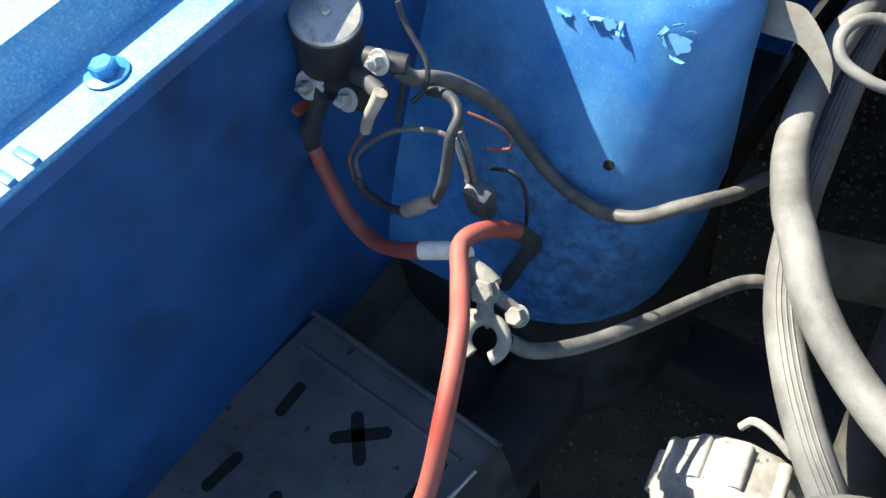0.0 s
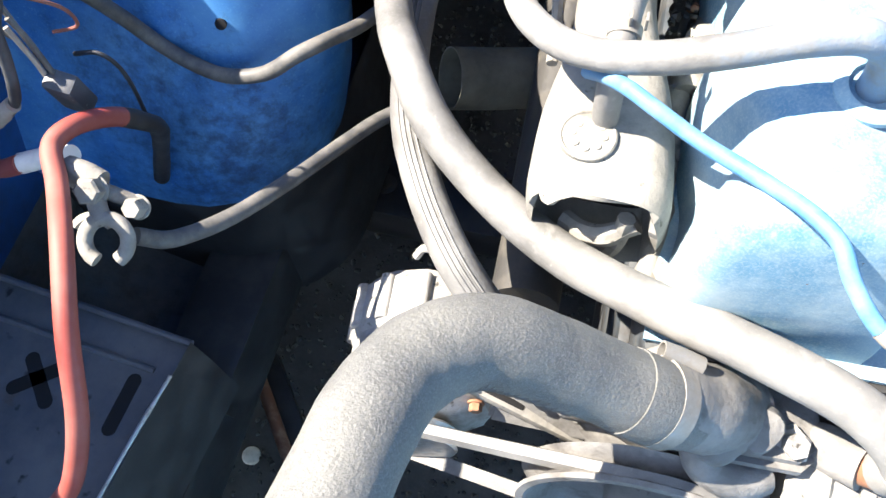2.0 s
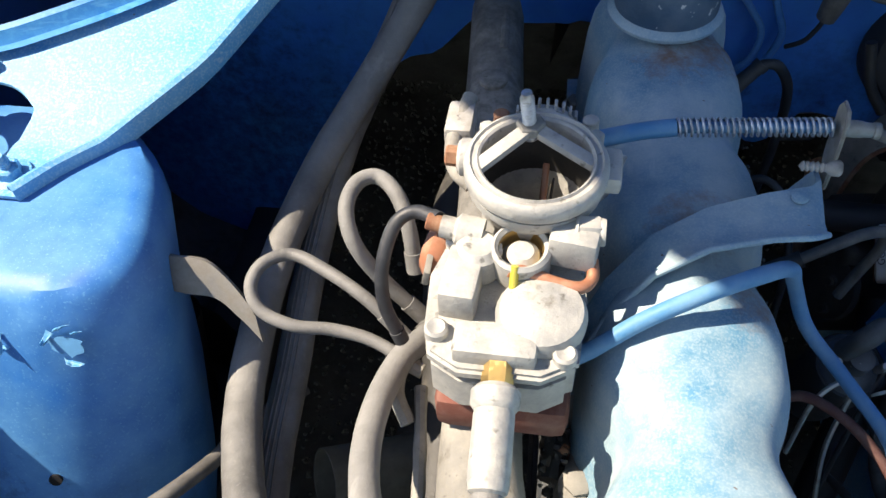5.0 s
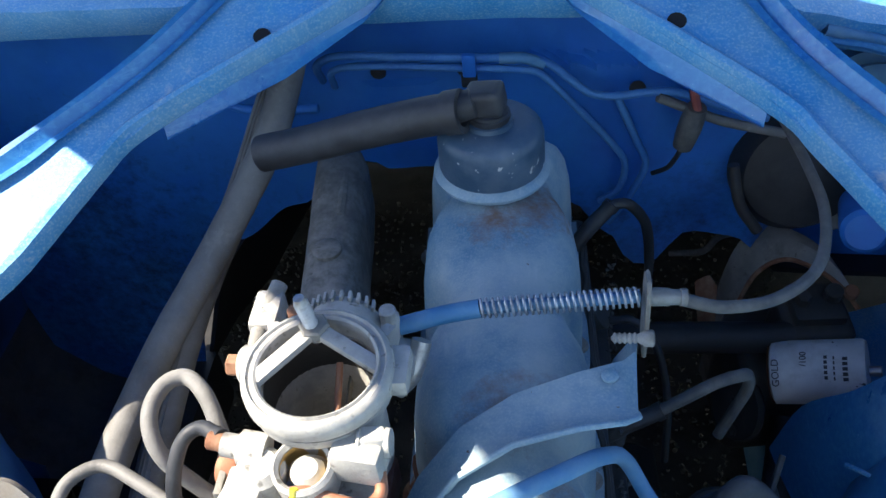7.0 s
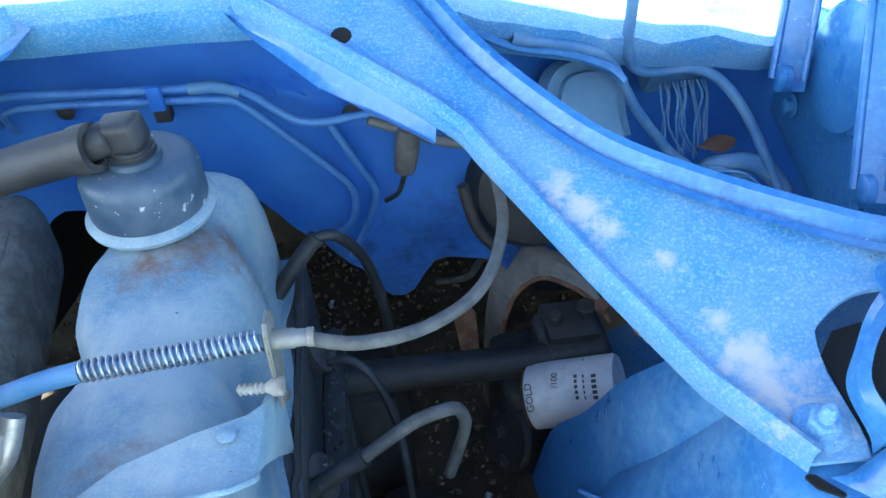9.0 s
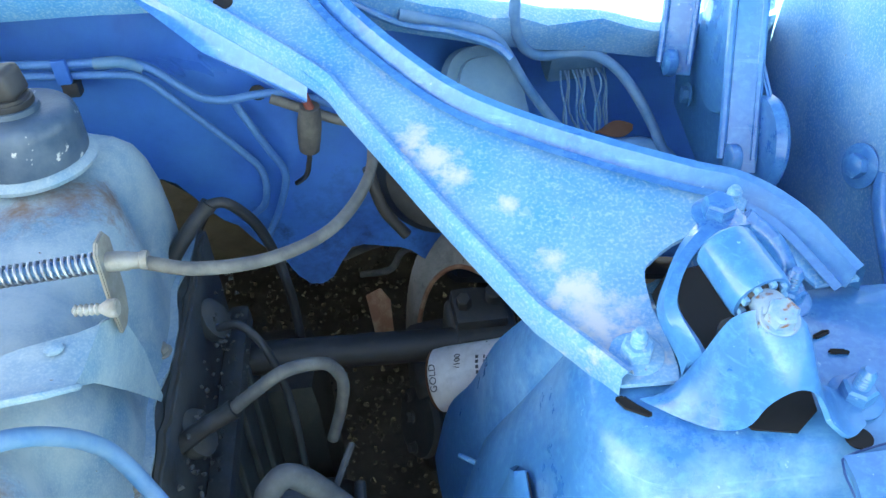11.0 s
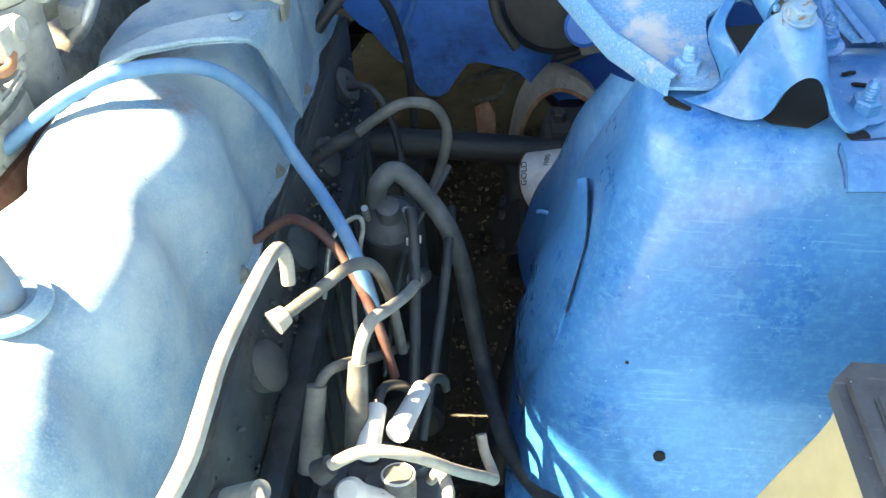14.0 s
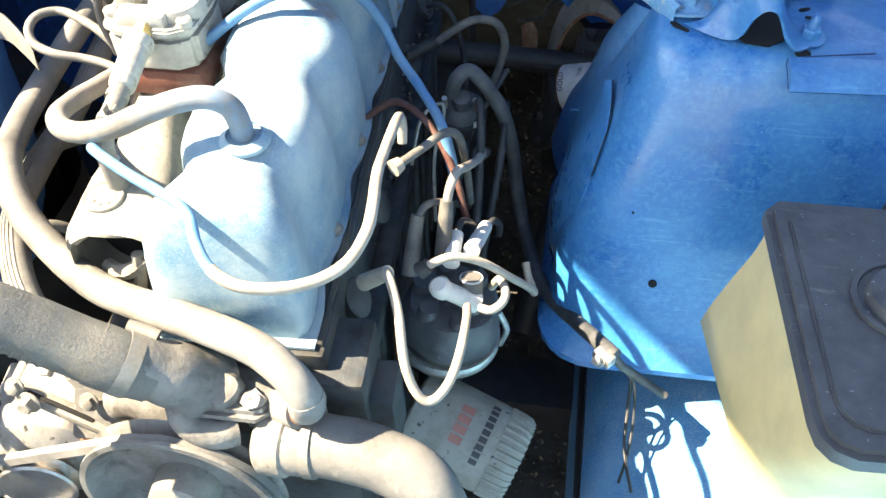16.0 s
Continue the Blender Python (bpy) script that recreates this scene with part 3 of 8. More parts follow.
def shock_tower(flip, label):
    e = thing("shock_tower", mirror_x((0.55, 0.65, 0.45)) if flip else (0.55, 0.65, 0.45), label, "shock tower", "shock towers", "structure")
    rows = [ring(x, 0.735, yf, yb, z, r) for z, x, yf, yb, r in TOWER]
    if flip:
        rows = [[Vector((-p.x, p.y, p.z)) for p in ring(-x, 0.47, yf, yb, z, r)] for z, x, yf, yb, r in TOWER_LEFT]
        for r in rows:
            for p in r:
                if p.x > -0.30:
                    p.x -= (0.45 - 0.20 * max(0.0, min(1.0, (p.z - 0.86) / 0.09))) * max(0.0, p.y - 0.56)
    bm = loft(rows, closed=True)
    bm.faces.new([v for v in bm.verts[:len(rows[0])]])
    for v in bm.verts:
        k = noise.noise(v.co * 9) * 0.0022
        v.co += Vector((k, k, 0))
    part("tower_shell", bm, BLUE_GRIME_SHADE if flip else TOWER_BLUE, e)
    low = [ring(x + (0.03 if flip else 0), 0.735, yf, 0.76, z, 0.03) for z, x, yf in ((0.68, 0.450, 0.53), (0.55, 0.470, 0.55), (0.40, 0.480, 0.56))]
    part("lower_housing", loft([[Vector(mirror_x(p)) if flip else p for p in q] for q in low], closed=True), BLACK_METAL, e, "dark housing under the tower")
    if flip:
        # Black extension added so the tower's foot sinks into painted shade.
        part("lower_skirt", loft([[Vector((-p.x, p.y, p.z)) for p in ring(0.198, 0.47, 0.434, 0.78, z, 0.12)] for z in (0.642, 0.56, 0.42)], closed=True), BLACK_METAL, e, "black skirt that fades the tower into shade")
    # raised edge plate on the top, drilled holes and a weld rib down the inner corner
    if not flip:
        rp = sheet(lambda u, v: Vector((0.590 + 0.15 * u, 0.5405 + 0.031 * v + 0.008 * u, 0.9572 + 0.0115 * math.sin(math.pi / 2 * min(1, v * 1.5)))), 8, 8, 0.004)
        part("reinforcement_plate", rp, BLUE, e, "welded edge plate")
        part("plate_groove", tube([(0.588, 0.5405, 0.9595), (0.587, 0.552, 0.9665), (0.588, 0.566, 0.9675), (0.598, 0.574, 0.9672), (0.66, 0.586, 0.9672)], 0.0006, 6, 4), BLUE_DEEP, e)
    for x, y, z, r in ((0.513, 0.5085, 0.745, 0.0042), (0.485, 0.5305, 0.817, 0.0012)):
        if not flip:
            part("drilled_hole", lathe([(r, -0.003), (r, 0.0004)], (x, y - 0.0005, z), (0, -1, 0.25), 16), HOLE, e)
    if flip:
        part("drilled_hole", lathe([(0.0045, -0.004), (0.0045, 0.002)], (-0.237, 0.4925, 0.831), (0.2, -0.90, 0.39), 18), HOLE, e)
    if not flip:
        # folded gusset sheet down the inner corner, with a dark gap along its edge
        A = [Vector(p) for p in ((0.4565, 0.638, 0.886), (0.4565, 0.609, 0.884), (0.4555, 0.588, 0.872), (0.4505, 0.574, 0.855), (0.4445, 0.562, 0.830), (0.4350, 0.552, 0.785), (0.429, 0.556, 0.735), (0.426, 0.575, 0.69))]
        B = [Vector(p) for p in ((0.454, 0.655, 0.868), (0.450, 0.668, 0.842), (0.441, 0.665, 0.822), (0.428, 0.655, 0.802), (0.419, 0.645, 0.772), (0.411, 0.636, 0.740), (0.409, 0.632, 0.694), (0.412, 0.630, 0.66))]
        rows = []
        for a, b in zip(smooth_path(A, 4), smooth_path(B, 4)):
            rows.append([a + Vector((-0.0015, 0, 0)), a * 0.75 + b * 0.25 + Vector((-0.007, -0.002, 0.001)), a * 0.4 + b * 0.6 + Vector((-0.008, -0.002, 0.002)), b + Vector((-0.002, 0, 0))])
        bm = loft(rows)
        bmesh.ops.recalc_face_normals(bm, faces=bm.faces)
        bmesh.ops.solidify(bm, geom=bm.faces[:], thickness=0.002)
        part("gusset_sheet", bm, BLUE, e, "dull dusty gusset sheet")
        part("gusset_gap", tube([a + Vector((-0.0004, -0.0016, 0)) for a in smooth_path(A[:5], 4)], 0.0005, 6, 1), HOLE, e)
        rows = []
        for a, b in (((0.474, 0.748, 0.904), (0.500, 0.650, 0.948)), ((0.452, 0.776, 0.848), (0.482, 0.650, 0.866)), ((0.436, 0.806, 0.776), (0.470, 0.650, 0.804)), ((0.416, 0.836, 0.712), (0.460, 0.660, 0.727)), ((0.400, 0.838, 0.640), (0.448, 0.662, 0.660))):
            a, b = Vector(a), Vector(b)
            rows.append([a + (b - a) * k / 6 + Vector((-0.010, -0.012, 0.010)) * math.sin(math.pi * k / 6) * (1.3 - k / 6) for k in range(7)])
        rows = [smooth_path(c, 4) for c in zip(*[smooth_path(r, 2) for r in rows])]
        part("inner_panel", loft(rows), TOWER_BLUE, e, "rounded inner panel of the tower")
        part("fold_ridge", tube([(0.421, 0.744, 0.764), (0.427, 0.733, 0.773), (0.437, 0.724, 0.776)], 0.0020, 8, 4), BLUE_WORN, e)
        part("screw_stud", lathe([(0.0062 - 0.0010 * (k % 2), 0.0016 * k) for k in range(10)] + [(0.0040, 0.0160)], (0.428, 0.592, 0.694), (-1, -0.55, 0.45), 16), ZINC, e, "zinc screw end")
    return e


shock_tower(False, "blue painted shock tower with dust and faded scratches")
tower_left = shock_tower(True, "sunlit blue shock tower with peeling paint flakes")


def paint_flake(x, z, w, h, turn, curl):
    """A torn flake: still stuck along one side, curling away from the metal."""
    def f(u, v):
        a = v * curl
        edge = 1 - 0.55 * v + 0.5 * noise.noise((u * 4, x * 300, 1)) * v
        return Vector(((u - 0.5) * w * edge, -(1 - math.cos(a)) * h / curl, -math.sin(a) * h / curl * (0.8 + 0.5 * noise.noise((u * 5, z * 200, 3)))))
    bm = sheet(f, 7, 6, 0.00035)
    bmesh.ops.rotate(bm, cent=(0, 0, 0), matrix=Matrix.Rotation(radians(turn), 3, "Y"), verts=bm.verts)
    bmesh.ops.transform(bm, matrix=pose(x, 0.5355 + 0.43 * (z - 0.938), z, -23, 0, 0), verts=bm.verts)
    return bm


for x, z, w, h, turn, curl in ((-0.300, 0.935, 0.016, 0.006, 15, 2.2), (-0.272, 0.938, 0.013, 0.007, -10, 2.4), (-0.281, 0.939, 0.008, 0.005, 30, 1.8), (-0.250, 0.932, 0.010, 0.006, 5, 2.3),
                               (-0.252, 0.940, 0.004, 0.009, -20, 1.2), (-0.216, 0.945, 0.005, 0.012, 25, 1.3), (-0.208, 0.948, 0.012, 0.006, 150, 2.0), (-0.203, 0.927, 0.014, 0.006, 12, 2.5),
                               (-0.198, 0.946, 0.009, 0.004, 160, 1.6)):
    part("paint_flake", paint_flake(x, z, w, h, turn, curl), BLUE_WORN, tower_left, "curled flake of blue paint")


BARE = surface("pale_primer_edge", (0.085, 0.28, 0.52), rough=0.6, bump=0.2, vary=0.25)
for x, z, w, h, sd in ((-0.206, 0.937, 0.014, 0.009, 1), (-0.262, 0.936, 0.009, 0.006, 2), (-0.298, 0.934, 0.007, 0.004, 3)):
    out = [(w * math.cos(t) * (0.8 + 0.5 * noise.noise((math.cos(t) * 3, math.sin(t) * 3, sd))), h * math.sin(t) * (0.8 + 0.5 * noise.noise((math.cos(t) * 3, math.sin(t) * 3, sd + 9)))) for t in [2 * math.pi * k / 22 for k in range(22)]]
    part("peeled_spot", plate(out, 0.0004, pose(x, 0.5352 + 0.43 * (z - 0.938), z, 67, 0, 0), 0), BARE, tower_left, "spot where the paint has peeled")


def inner_fender(flip):
    """Apron wall with its gutter, fender skin and lower frame rail."""
    X = (lambda x, y, z: Vector((0.292 - x, y, z))) if flip else (lambda x, y, z: Vector((x, y, z)))
    lab = "blue painted inner fender apron with bolted gutter lip"
    e = thing("inner_fender", X(0.70, 0.4, 0.4), lab, "inner fender", "inner fenders", "structure")
    prof = ((0.701, 1.048), (0.697, 1.041), (0.704, 1.02), (0.718, 0.95), (0.732, 0.85), (0.748, 0.72), (0.756, 0.62), (0.750, 0.55), (0.70, 0.50), (0.63, 0.465), (0.605, 0.45),
            (0.60, 0.40), (0.60, 0.30))
    if not flip:
        prof = ((0.735, 1.058), (0.731, 1.050), (0.728, 1.02), (0.722, 0.95), (0.722, 0.85), (0.722, 0.75), (0.715, 0.69), (0.66, 0.635), (0.57, 0.60), (0.495, 0.565),
                (0.470, 0.53), (0.462, 0.40), (0.462, 0.30))
    rows = []
    for i in range(25):
        y = -0.30 + 1.36 * i / 24
        rows.append([X(x + 0.004 * noise.noise((x * 8, y * 5, z * 5)), y, z) for x, z in prof])
    if flip:
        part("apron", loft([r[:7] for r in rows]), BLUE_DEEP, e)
        part("lower_apron", loft([r[6:] for r in rows]), ENGINE_DIRTY, e, "black lower apron")
    else:
        part("apron", loft(rows), BLUE_WORN, e)
    x0 = 0.704 if flip else 0.733
    dz = -0.010 if flip else 0.0
    gut = ((x0, 1.056), (x0 + 0.002, 1.0605), (x0 + 0.010, 1.061), (x0 + 0.048, 1.060), (x0 + 0.052, 1.064), (x0 + 0.055, 1.085), (x0 + 0.060, 1.094), (x0 + 0.10, 1.097), (x0 + 0.18, 1.085),
           (x0 + 0.24, 1.04), (x0 + 0.27, 0.95), (x0 + 0.275, 0.7), (x0 + 0.25, 0.4))
    rows = []
    for i in range(15):
        y = -0.30 + 1.36 * i / 14
        rows.append([X(x, y, z + dz) for x, z in gut])
    part("fender_skin", loft(rows), BLUE_WORN, e, "sunlit dusty blue fender top")
    for y in ((0.242, 0.47, 0.02) if flip else (0.35, 0.62)):
        part("fender_bolt", hexbolt(X(x0 + 0.024, y, 1.061 + dz), (0, 0, 1), 0.0085, 0.008, 1.7), BLUE, e)
    return e


apron_left = inner_fender(True)
apron_right = inner_fender(False)
# seams across the gutter and a swage along the apron
for y in (0.155, 0.172):
    part("gutter_notch", box((0.020, 0.006, 0.005), pose(-0.424, y, 1.0515), 0.001), BLUE, apron_left)
for y, z in ((0.825, 0.945), (0.70, 0.875)):
    part("apron_bolt", hexbolt((0.716, y, z), (-1, -0.25, 0.25), 0.009, 0.007, 1.8), BLUE, apron_right)
part("apron_rib", tube([(0.745, 0.83, 0.955), (0.722, 0.785, 0.935), (0.708, 0.70, 0.90), (0.703, 0.62, 0.86), (0.70, 0.57, 0.80), (0.70, 0.55, 0.74)], 0.013, 12, 6, radius=lambda u: 1 - 0.2 * u), BLUE, apron_right,
     "rounded blue seam tube")


def cowl_drop(x):
    """How far the cowl's lip has fallen at x."""
    P = ((0.34, 0.0), (0.368, 0.022), (0.42, 0.038), (0.475, 0.056), (0.55, 0.072), (0.612, 0.088), (0.85, 0.095))
    if x <= P[0][0]:
        return 0.0
    for (a, p), (b, q) in zip(P[:-1], P[1:]):
        if x <= b:
            return p + (q - p) * (x - a) / (b - a)
    return P[-1][1]


FOOT = ((-0.70, 0.45), (-0.28, 0.46), (-0.22, 0.64), (-0.165, 0.730), (-0.08, 0.785), (0.0, 0.845), (0.16, 0.840), (0.215, 0.785), (0.250, 0.745), (0.280, 0.695), (0.296, 0.695), (0.335, 0.742), (0.38, 0.735), (0.45, 0.66), (1.0, 0.62))


def firewall_foot(x):
    """Height of the firewall's lower edge."""
    k = next(i for i in range(len(FOOT) - 1) if x <= FOOT[i + 1][0] + 1e-6)
    w = (x - FOOT[k][0]) / (FOOT[k + 1][0] - FOOT[k][0])
    return FOOT[k][1] + (FOOT[k + 1][1] - FOOT[k][1]) * w * w * (3 - 2 * w)


def firewall():
    e = thing("firewall", (0.15, 1.03, 0.4), "blue painted steel firewall with stamped panels", "firewall", kind="structure")

    def f(u, v):
        x = -0.60 + 1.45 * u
        low = firewall_foot(x) + 0.010 * noise.noise((x * 14, 0, 7))
        z = low + (1.065 - low) * v
        z -= (cowl_drop(x) + 0.008) * max(0.0, v - 0.3) / 0.7
        y = 1.035 - 0.05 * max(0, (0.66 - z)) - 0.006 * noise.noise((x * 4, z * 4, 0))
        if 0.165 < x < 0.300 and 0.955 < z < 1.02:
            y += 0.010
        if 0.02 < x < 0.08 and 0.80 < z < 0.94:
            y -= 0.008
        if x > 0.40:
            y += min(0.05, (x - 0.40) * 0.9)
        return Vector((x, y, z))
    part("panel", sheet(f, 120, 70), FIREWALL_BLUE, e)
    return e


fw = firewall()


# Floor and sills added to stop light reaching the ground below the car.
def light_blocking_floor():
    e = thing("light_blocking_floor", (0.146, 1.9, 0.79), "dark cabin underside added to block light behind the firewall", "underbody", kind="structure")
    rows = []
    for i in range(29):
        x = -0.675 + 1.642 * i / 28
        z = firewall_foot(x) + 0.012
        rows.append([Vector((x, y, max(0.345, z - d))) for y, d in ((1.046, 0.0), (1.15, 0.03), (1.30, 0.10), (1.50, 0.22), (1.80, 0.42), (3.0, 0.45))])
    bm = loft(rows)
    bmesh.ops.recalc_face_normals(bm, faces=bm.faces)
    bmesh.ops.solidify(bm, geom=bm.faces[:], thickness=0.006)
    part("floor_pan", bm, UNDERSIDE_BLACK, e)
    part("tunnel", loft([[Vector((0.146 + a, y, z)) for y, z in ((1.45, 0.50 + b), (1.8, 0.42 + b), (3.0, 0.42 + b))] for a, b in ((-0.10, -0.04), (-0.07, 0.05), (0.07, 0.05), (0.10, -0.04))]), UNDERSIDE_BLACK, e)
    for x in (-0.69, 0.982):
        part("sill", box((0.03, 3.0, 0.57), pose(x, 1.5, 0.54), 0.004), BLACK_METAL, e)
    return e


light_blocking_floor()
for x, z in ((0.035, 0.955), (0.27, 0.930), (0.115, 0.955)):
    part("grommet", lathe([(0.007, 0), (0.0075, 0.002), (0.004, 0.003), (0.002, 0.003)], (x, 1.028, z), (0, -1, 0), 18), RUBBER_BLACK, fw)


def cowl():
    """The cowl's front lip, broken towards its end, with the panel behind it."""
    e = thing("cowl_panel", (0.15, 1.0, 1.05), "blue painted cowl panel with a ragged folded lip", "cowl panel", kind="structure")
    rows = []
    for i in range(61):
        x = -0.60 + 1.40 * i / 60
        yl = 0.972 - 0.020 * max(0, (x - 0.1)) - 0.02 * abs(x - 0.146)
        if x > 0.36:
            yl += 0.20 * (x - 0.36)
        w = 0.0022 * noise.noise((x * 22, 0, 3)) * (2.0 if x > 0.36 else 1.0)
        d = Vector((0, 0, -cowl_drop(x)))
        rows.append([Vector((x, yl + 0.012 + w, 1.030)), Vector((x, yl + w, 1.052 + w)), Vector((x, yl - 0.001 + w, 1.062 + 2 * w)), Vector((x, yl + 0.012, 1.066 + w)),
                     Vector((x, yl + 0.05, 1.062)), Vector((x, yl + 0.075, 1.070)), Vector((x, yl + 0.30, 1.11))])
        rows[-1] = [p + d for p in rows[-1]]
    part("lip", loft(rows), BLUE_WORN, e)
    return e


cw = cowl()
part("torn_strip", tube([(0.355, 0.965, 1.040), (0.40, 0.968, 1.012), (0.44, 0.972, 1.000), (0.475, 0.972, 0.985), (0.488, 0.965, 0.975)], 0.0034, 8, 5, wobble=0.5), BLUE, cw,
     "torn rubber sealing strip")


BR_IN = ((0.206, 0.962), (0.334, 0.859), (0.364, 0.821), (0.414, 0.746), (0.453, 0.690), (0.478, 0.655), (0.500, 0.622))
BR_OUT = ((0.645, 0.682), (0.625, 0.720), (0.598, 0.745), (0.565, 0.758), (0.499, 0.788), (0.444, 0.820), (0.405, 0.858), (0.370, 0.902), (0.345, 0.945), (0.335, 0.965))


def brace_z(x, y):
    k = max(0.0, y - 0.675)
    return 0.968 + 0.355 * k


def tower_brace(flip):
    def X(p):
        """The left brace stands further in at its foot than a mirror image would."""
        return Vector(mirror_x(p)) + Vector((0.027 * max(0.0, min(1.0, (0.83 - p[1]) / 0.09)), 0, 0)) if flip else Vector(p)

    label = "sunlit dusty blue tower brace" if flip else "worn blue tower brace with bare patches"
    e = thing("tower_brace", X((0.5, 0.66, 0.968)), label + " bolted to the cowl", "brace", "tower braces")
    notch = ((0.529, 0.622), (0.531, 0.640), (0.528, 0.690), (0.535, 0.703), (0.556, 0.715), (0.580, 0.716), (0.600, 0.706), (0.620, 0.680))
    out = [*BR_IN, *[(p.x, p.y) for p in smooth_path([(x, y, 0) for x, y in notch], 3)], *BR_OUT]
    bm = plate(out, 0.0025, None, 0.0, [0.63 + 0.02 * i for i in range(17)], brace_z)
    if flip:
        for v in bm.verts:
            v.co = X(v.co)
    part("web", bm, BLUE_WORN if flip else BRACE_BLUE, e)

    def strip(line, prof):
        P = smooth_path([(x, y, 0) for x, y in line], 5)
        rows = []
        for i, p in enumerate(P):
            t = (P[min(i + 1, len(P) - 1)] - P[max(i - 1, 0)]).normalized()
            nrm = Vector((t.y, -t.x, 0))
            rows.append([X((p.x + nrm.x * a, p.y + nrm.y * a, brace_z(p.x, p.y) + b)) for a, b in prof])
        return loft(rows)
    # folded flange inside, raised bead and turned lip outside
    part("inner_flange", strip(BR_IN, ((-0.011, 0.0028), (-0.009, 0.0034), (-0.0075, 0.0082), (-0.004, 0.0096), (0.000, 0.0075), (0.001, -0.004), (-0.001, -0.010))), BLUE_WORN if flip else BRACE_BLUE, e)
    part("outer_bead", strip(BR_OUT, ((-0.020, 0.003), (-0.014, 0.0038), (-0.011, 0.0006), (-0.008, 0.0045), (-0.005, 0.0105), (0.0, 0.012), (0.003, 0.008), (0.003, -0.010))), BLUE, e)
    # side gusset that ends in a sharp tip
    gus = [X(p) for p in ((0.190, 0.975, 1.064), (0.213, 0.950, 1.050), (0.262, 0.905, 1.030), (0.335, 0.851, 1.014), (0.338, 0.858, 1.022), (0.275, 0.912, 1.050), (0.206, 0.966, 1.066))]
    rows = [[gus[0], gus[6]], [gus[1], gus[6]], [gus[1], gus[5]], [gus[2], gus[5]], [gus[2], gus[4]], [gus[3], gus[4]]]
    rows = [[a, (a + b) / 2 - Vector((0, 0, 0.006)), b] for a, b in rows]
    part("gusset", loft(rows), BLUE, e)
    part("pressed_hole", lathe([(0.0075, -0.001), (0.0068, 0.0034)], X((0.281, 0.922, brace_z(0, 0.922))), (0, -0.34, 0.94), 20), HOLE, e)
    for x, y in ((0.512, 0.641), (0.585, 0.728)):
        part("brace_bolt", hexbolt(X((x, y, brace_z(x, y) + 0.0025)), (0, -0.1, 1), 0.0088, 0.008, 1.6, 0.010), BLUE_WORN, e)
    return e


tower_brace(False)
tower_brace(True)


def shock_mount(flip):
    """The pressed saddle over the shock absorber's end, with bushing and nut."""
    X = (lambda p: Vector(mirror_x(p))) if flip else (lambda p: Vector(p))
    e = thing("shock_mount", X((0.56, 0.65, 0.966)), "blue stamped shock absorber mount with rubber bushing and rusty nut", "shock mount", "shock mounts")

    front = ((0.508, 0.6165, 0.9655), (0.522, 0.603, 0.967), (0.536, 0.593, 0.968), (0.546, 0.590, 0.969), (0.5525, 0.588, 0.975), (0.557, 0.586, 0.990), (0.564, 0.584, 1.000), (0.571, 0.584, 1.001), (0.578, 0.584, 0.996),
             (0.584, 0.584, 0.986), (0.589, 0.583, 0.976), (0.598, 0.581, 0.969), (0.608, 0.588, 0.968))
    mid = ((0.519, 0.6175, 0.967), (0.527, 0.613, 0.977), (0.533, 0.609, 0.986), (0.541, 0.603, 0.995), (0.548, 0.600, 1.006), (0.554, 0.597, 1.014), (0.561, 0.594, 1.018), (0.568, 0.592, 1.019), (0.574, 0.591, 1.014),
           (0.579, 0.591, 1.002), (0.586, 0.590, 0.985), (0.597, 0.592, 0.971), (0.610, 0.600, 0.969))
    top = ((0.530, 0.6225, 0.971), (0.533, 0.6195, 0.985), (0.536, 0.617, 0.995), (0.541, 0.617, 1.007), (0.545, 0.615, 1.018), (0.551, 0.610, 1.027), (0.558, 0.606, 1.031), (0.566, 0.606, 1.030), (0.574, 0.603, 1.023),
           (0.580, 0.604, 1.006), (0.588, 0.606, 0.985), (0.599, 0.608, 0.972), (0.612, 0.610, 0.970))
    rows = [smooth_path(front, 3), smooth_path([(Vector(a) + Vector(b)) / 2 + Vector((-0.0008, -0.001, 0.001)) for a, b in zip(front, mid)], 3), smooth_path(mid, 3),
            smooth_path([(Vector(a) + Vector(b)) / 2 + Vector((0, -0.0005, 0.0012)) for a, b in zip(mid, top)], 3), smooth_path(top, 3)]
    bm = loft([[X(p) for p in r] for r in rows])
    bmesh.ops.recalc_face_normals(bm, faces=bm.faces)
    bmesh.ops.solidify(bm, geom=bm.faces[:], thickness=0.0026)
    part("saddle", bm, BLUE, e)
    # strap that rises from the left foot round the opening to the rear bolt
    outer = ((0.5305, 0.624, 0.970), (0.529, 0.630, 0.978), (0.522, 0.648, 0.992), (0.529, 0.662, 1.004), (0.542, 0.680, 1.013), (0.562, 0.696, 1.017), (0.580, 0.700, 1.012))
    inner = ((0.5335, 0.620, 0.984), (0.5355, 0.618, 0.994), (0.530, 0.640, 1.001), (0.533, 0.652, 1.006), (0.543, 0.666, 1.013), (0.560, 0.678, 1.018), (0.578, 0.684, 1.016))
    bm = loft([[X(a), X((Vector(a) + Vector(b)) / 2 + Vector((-0.002, -0.001, 0.002))), X(b)] for a, b in zip(smooth_path(outer, 5), smooth_path(inner, 5))])
    bmesh.ops.recalc_face_normals(bm, faces=bm.faces)
    bmesh.ops.solidify(bm, geom=bm.faces[:], thickness=0.003)
    part("side_strap", bm, BLUE, e)
    part("rear_leg", tube([X(p) for p in ((0.577, 0.692, 1.014), (0.592, 0.684, 1.002), (0.600, 0.674, 0.985), (0.602, 0.668, 0.970))], 0.006, 10, 4), BLUE, e)
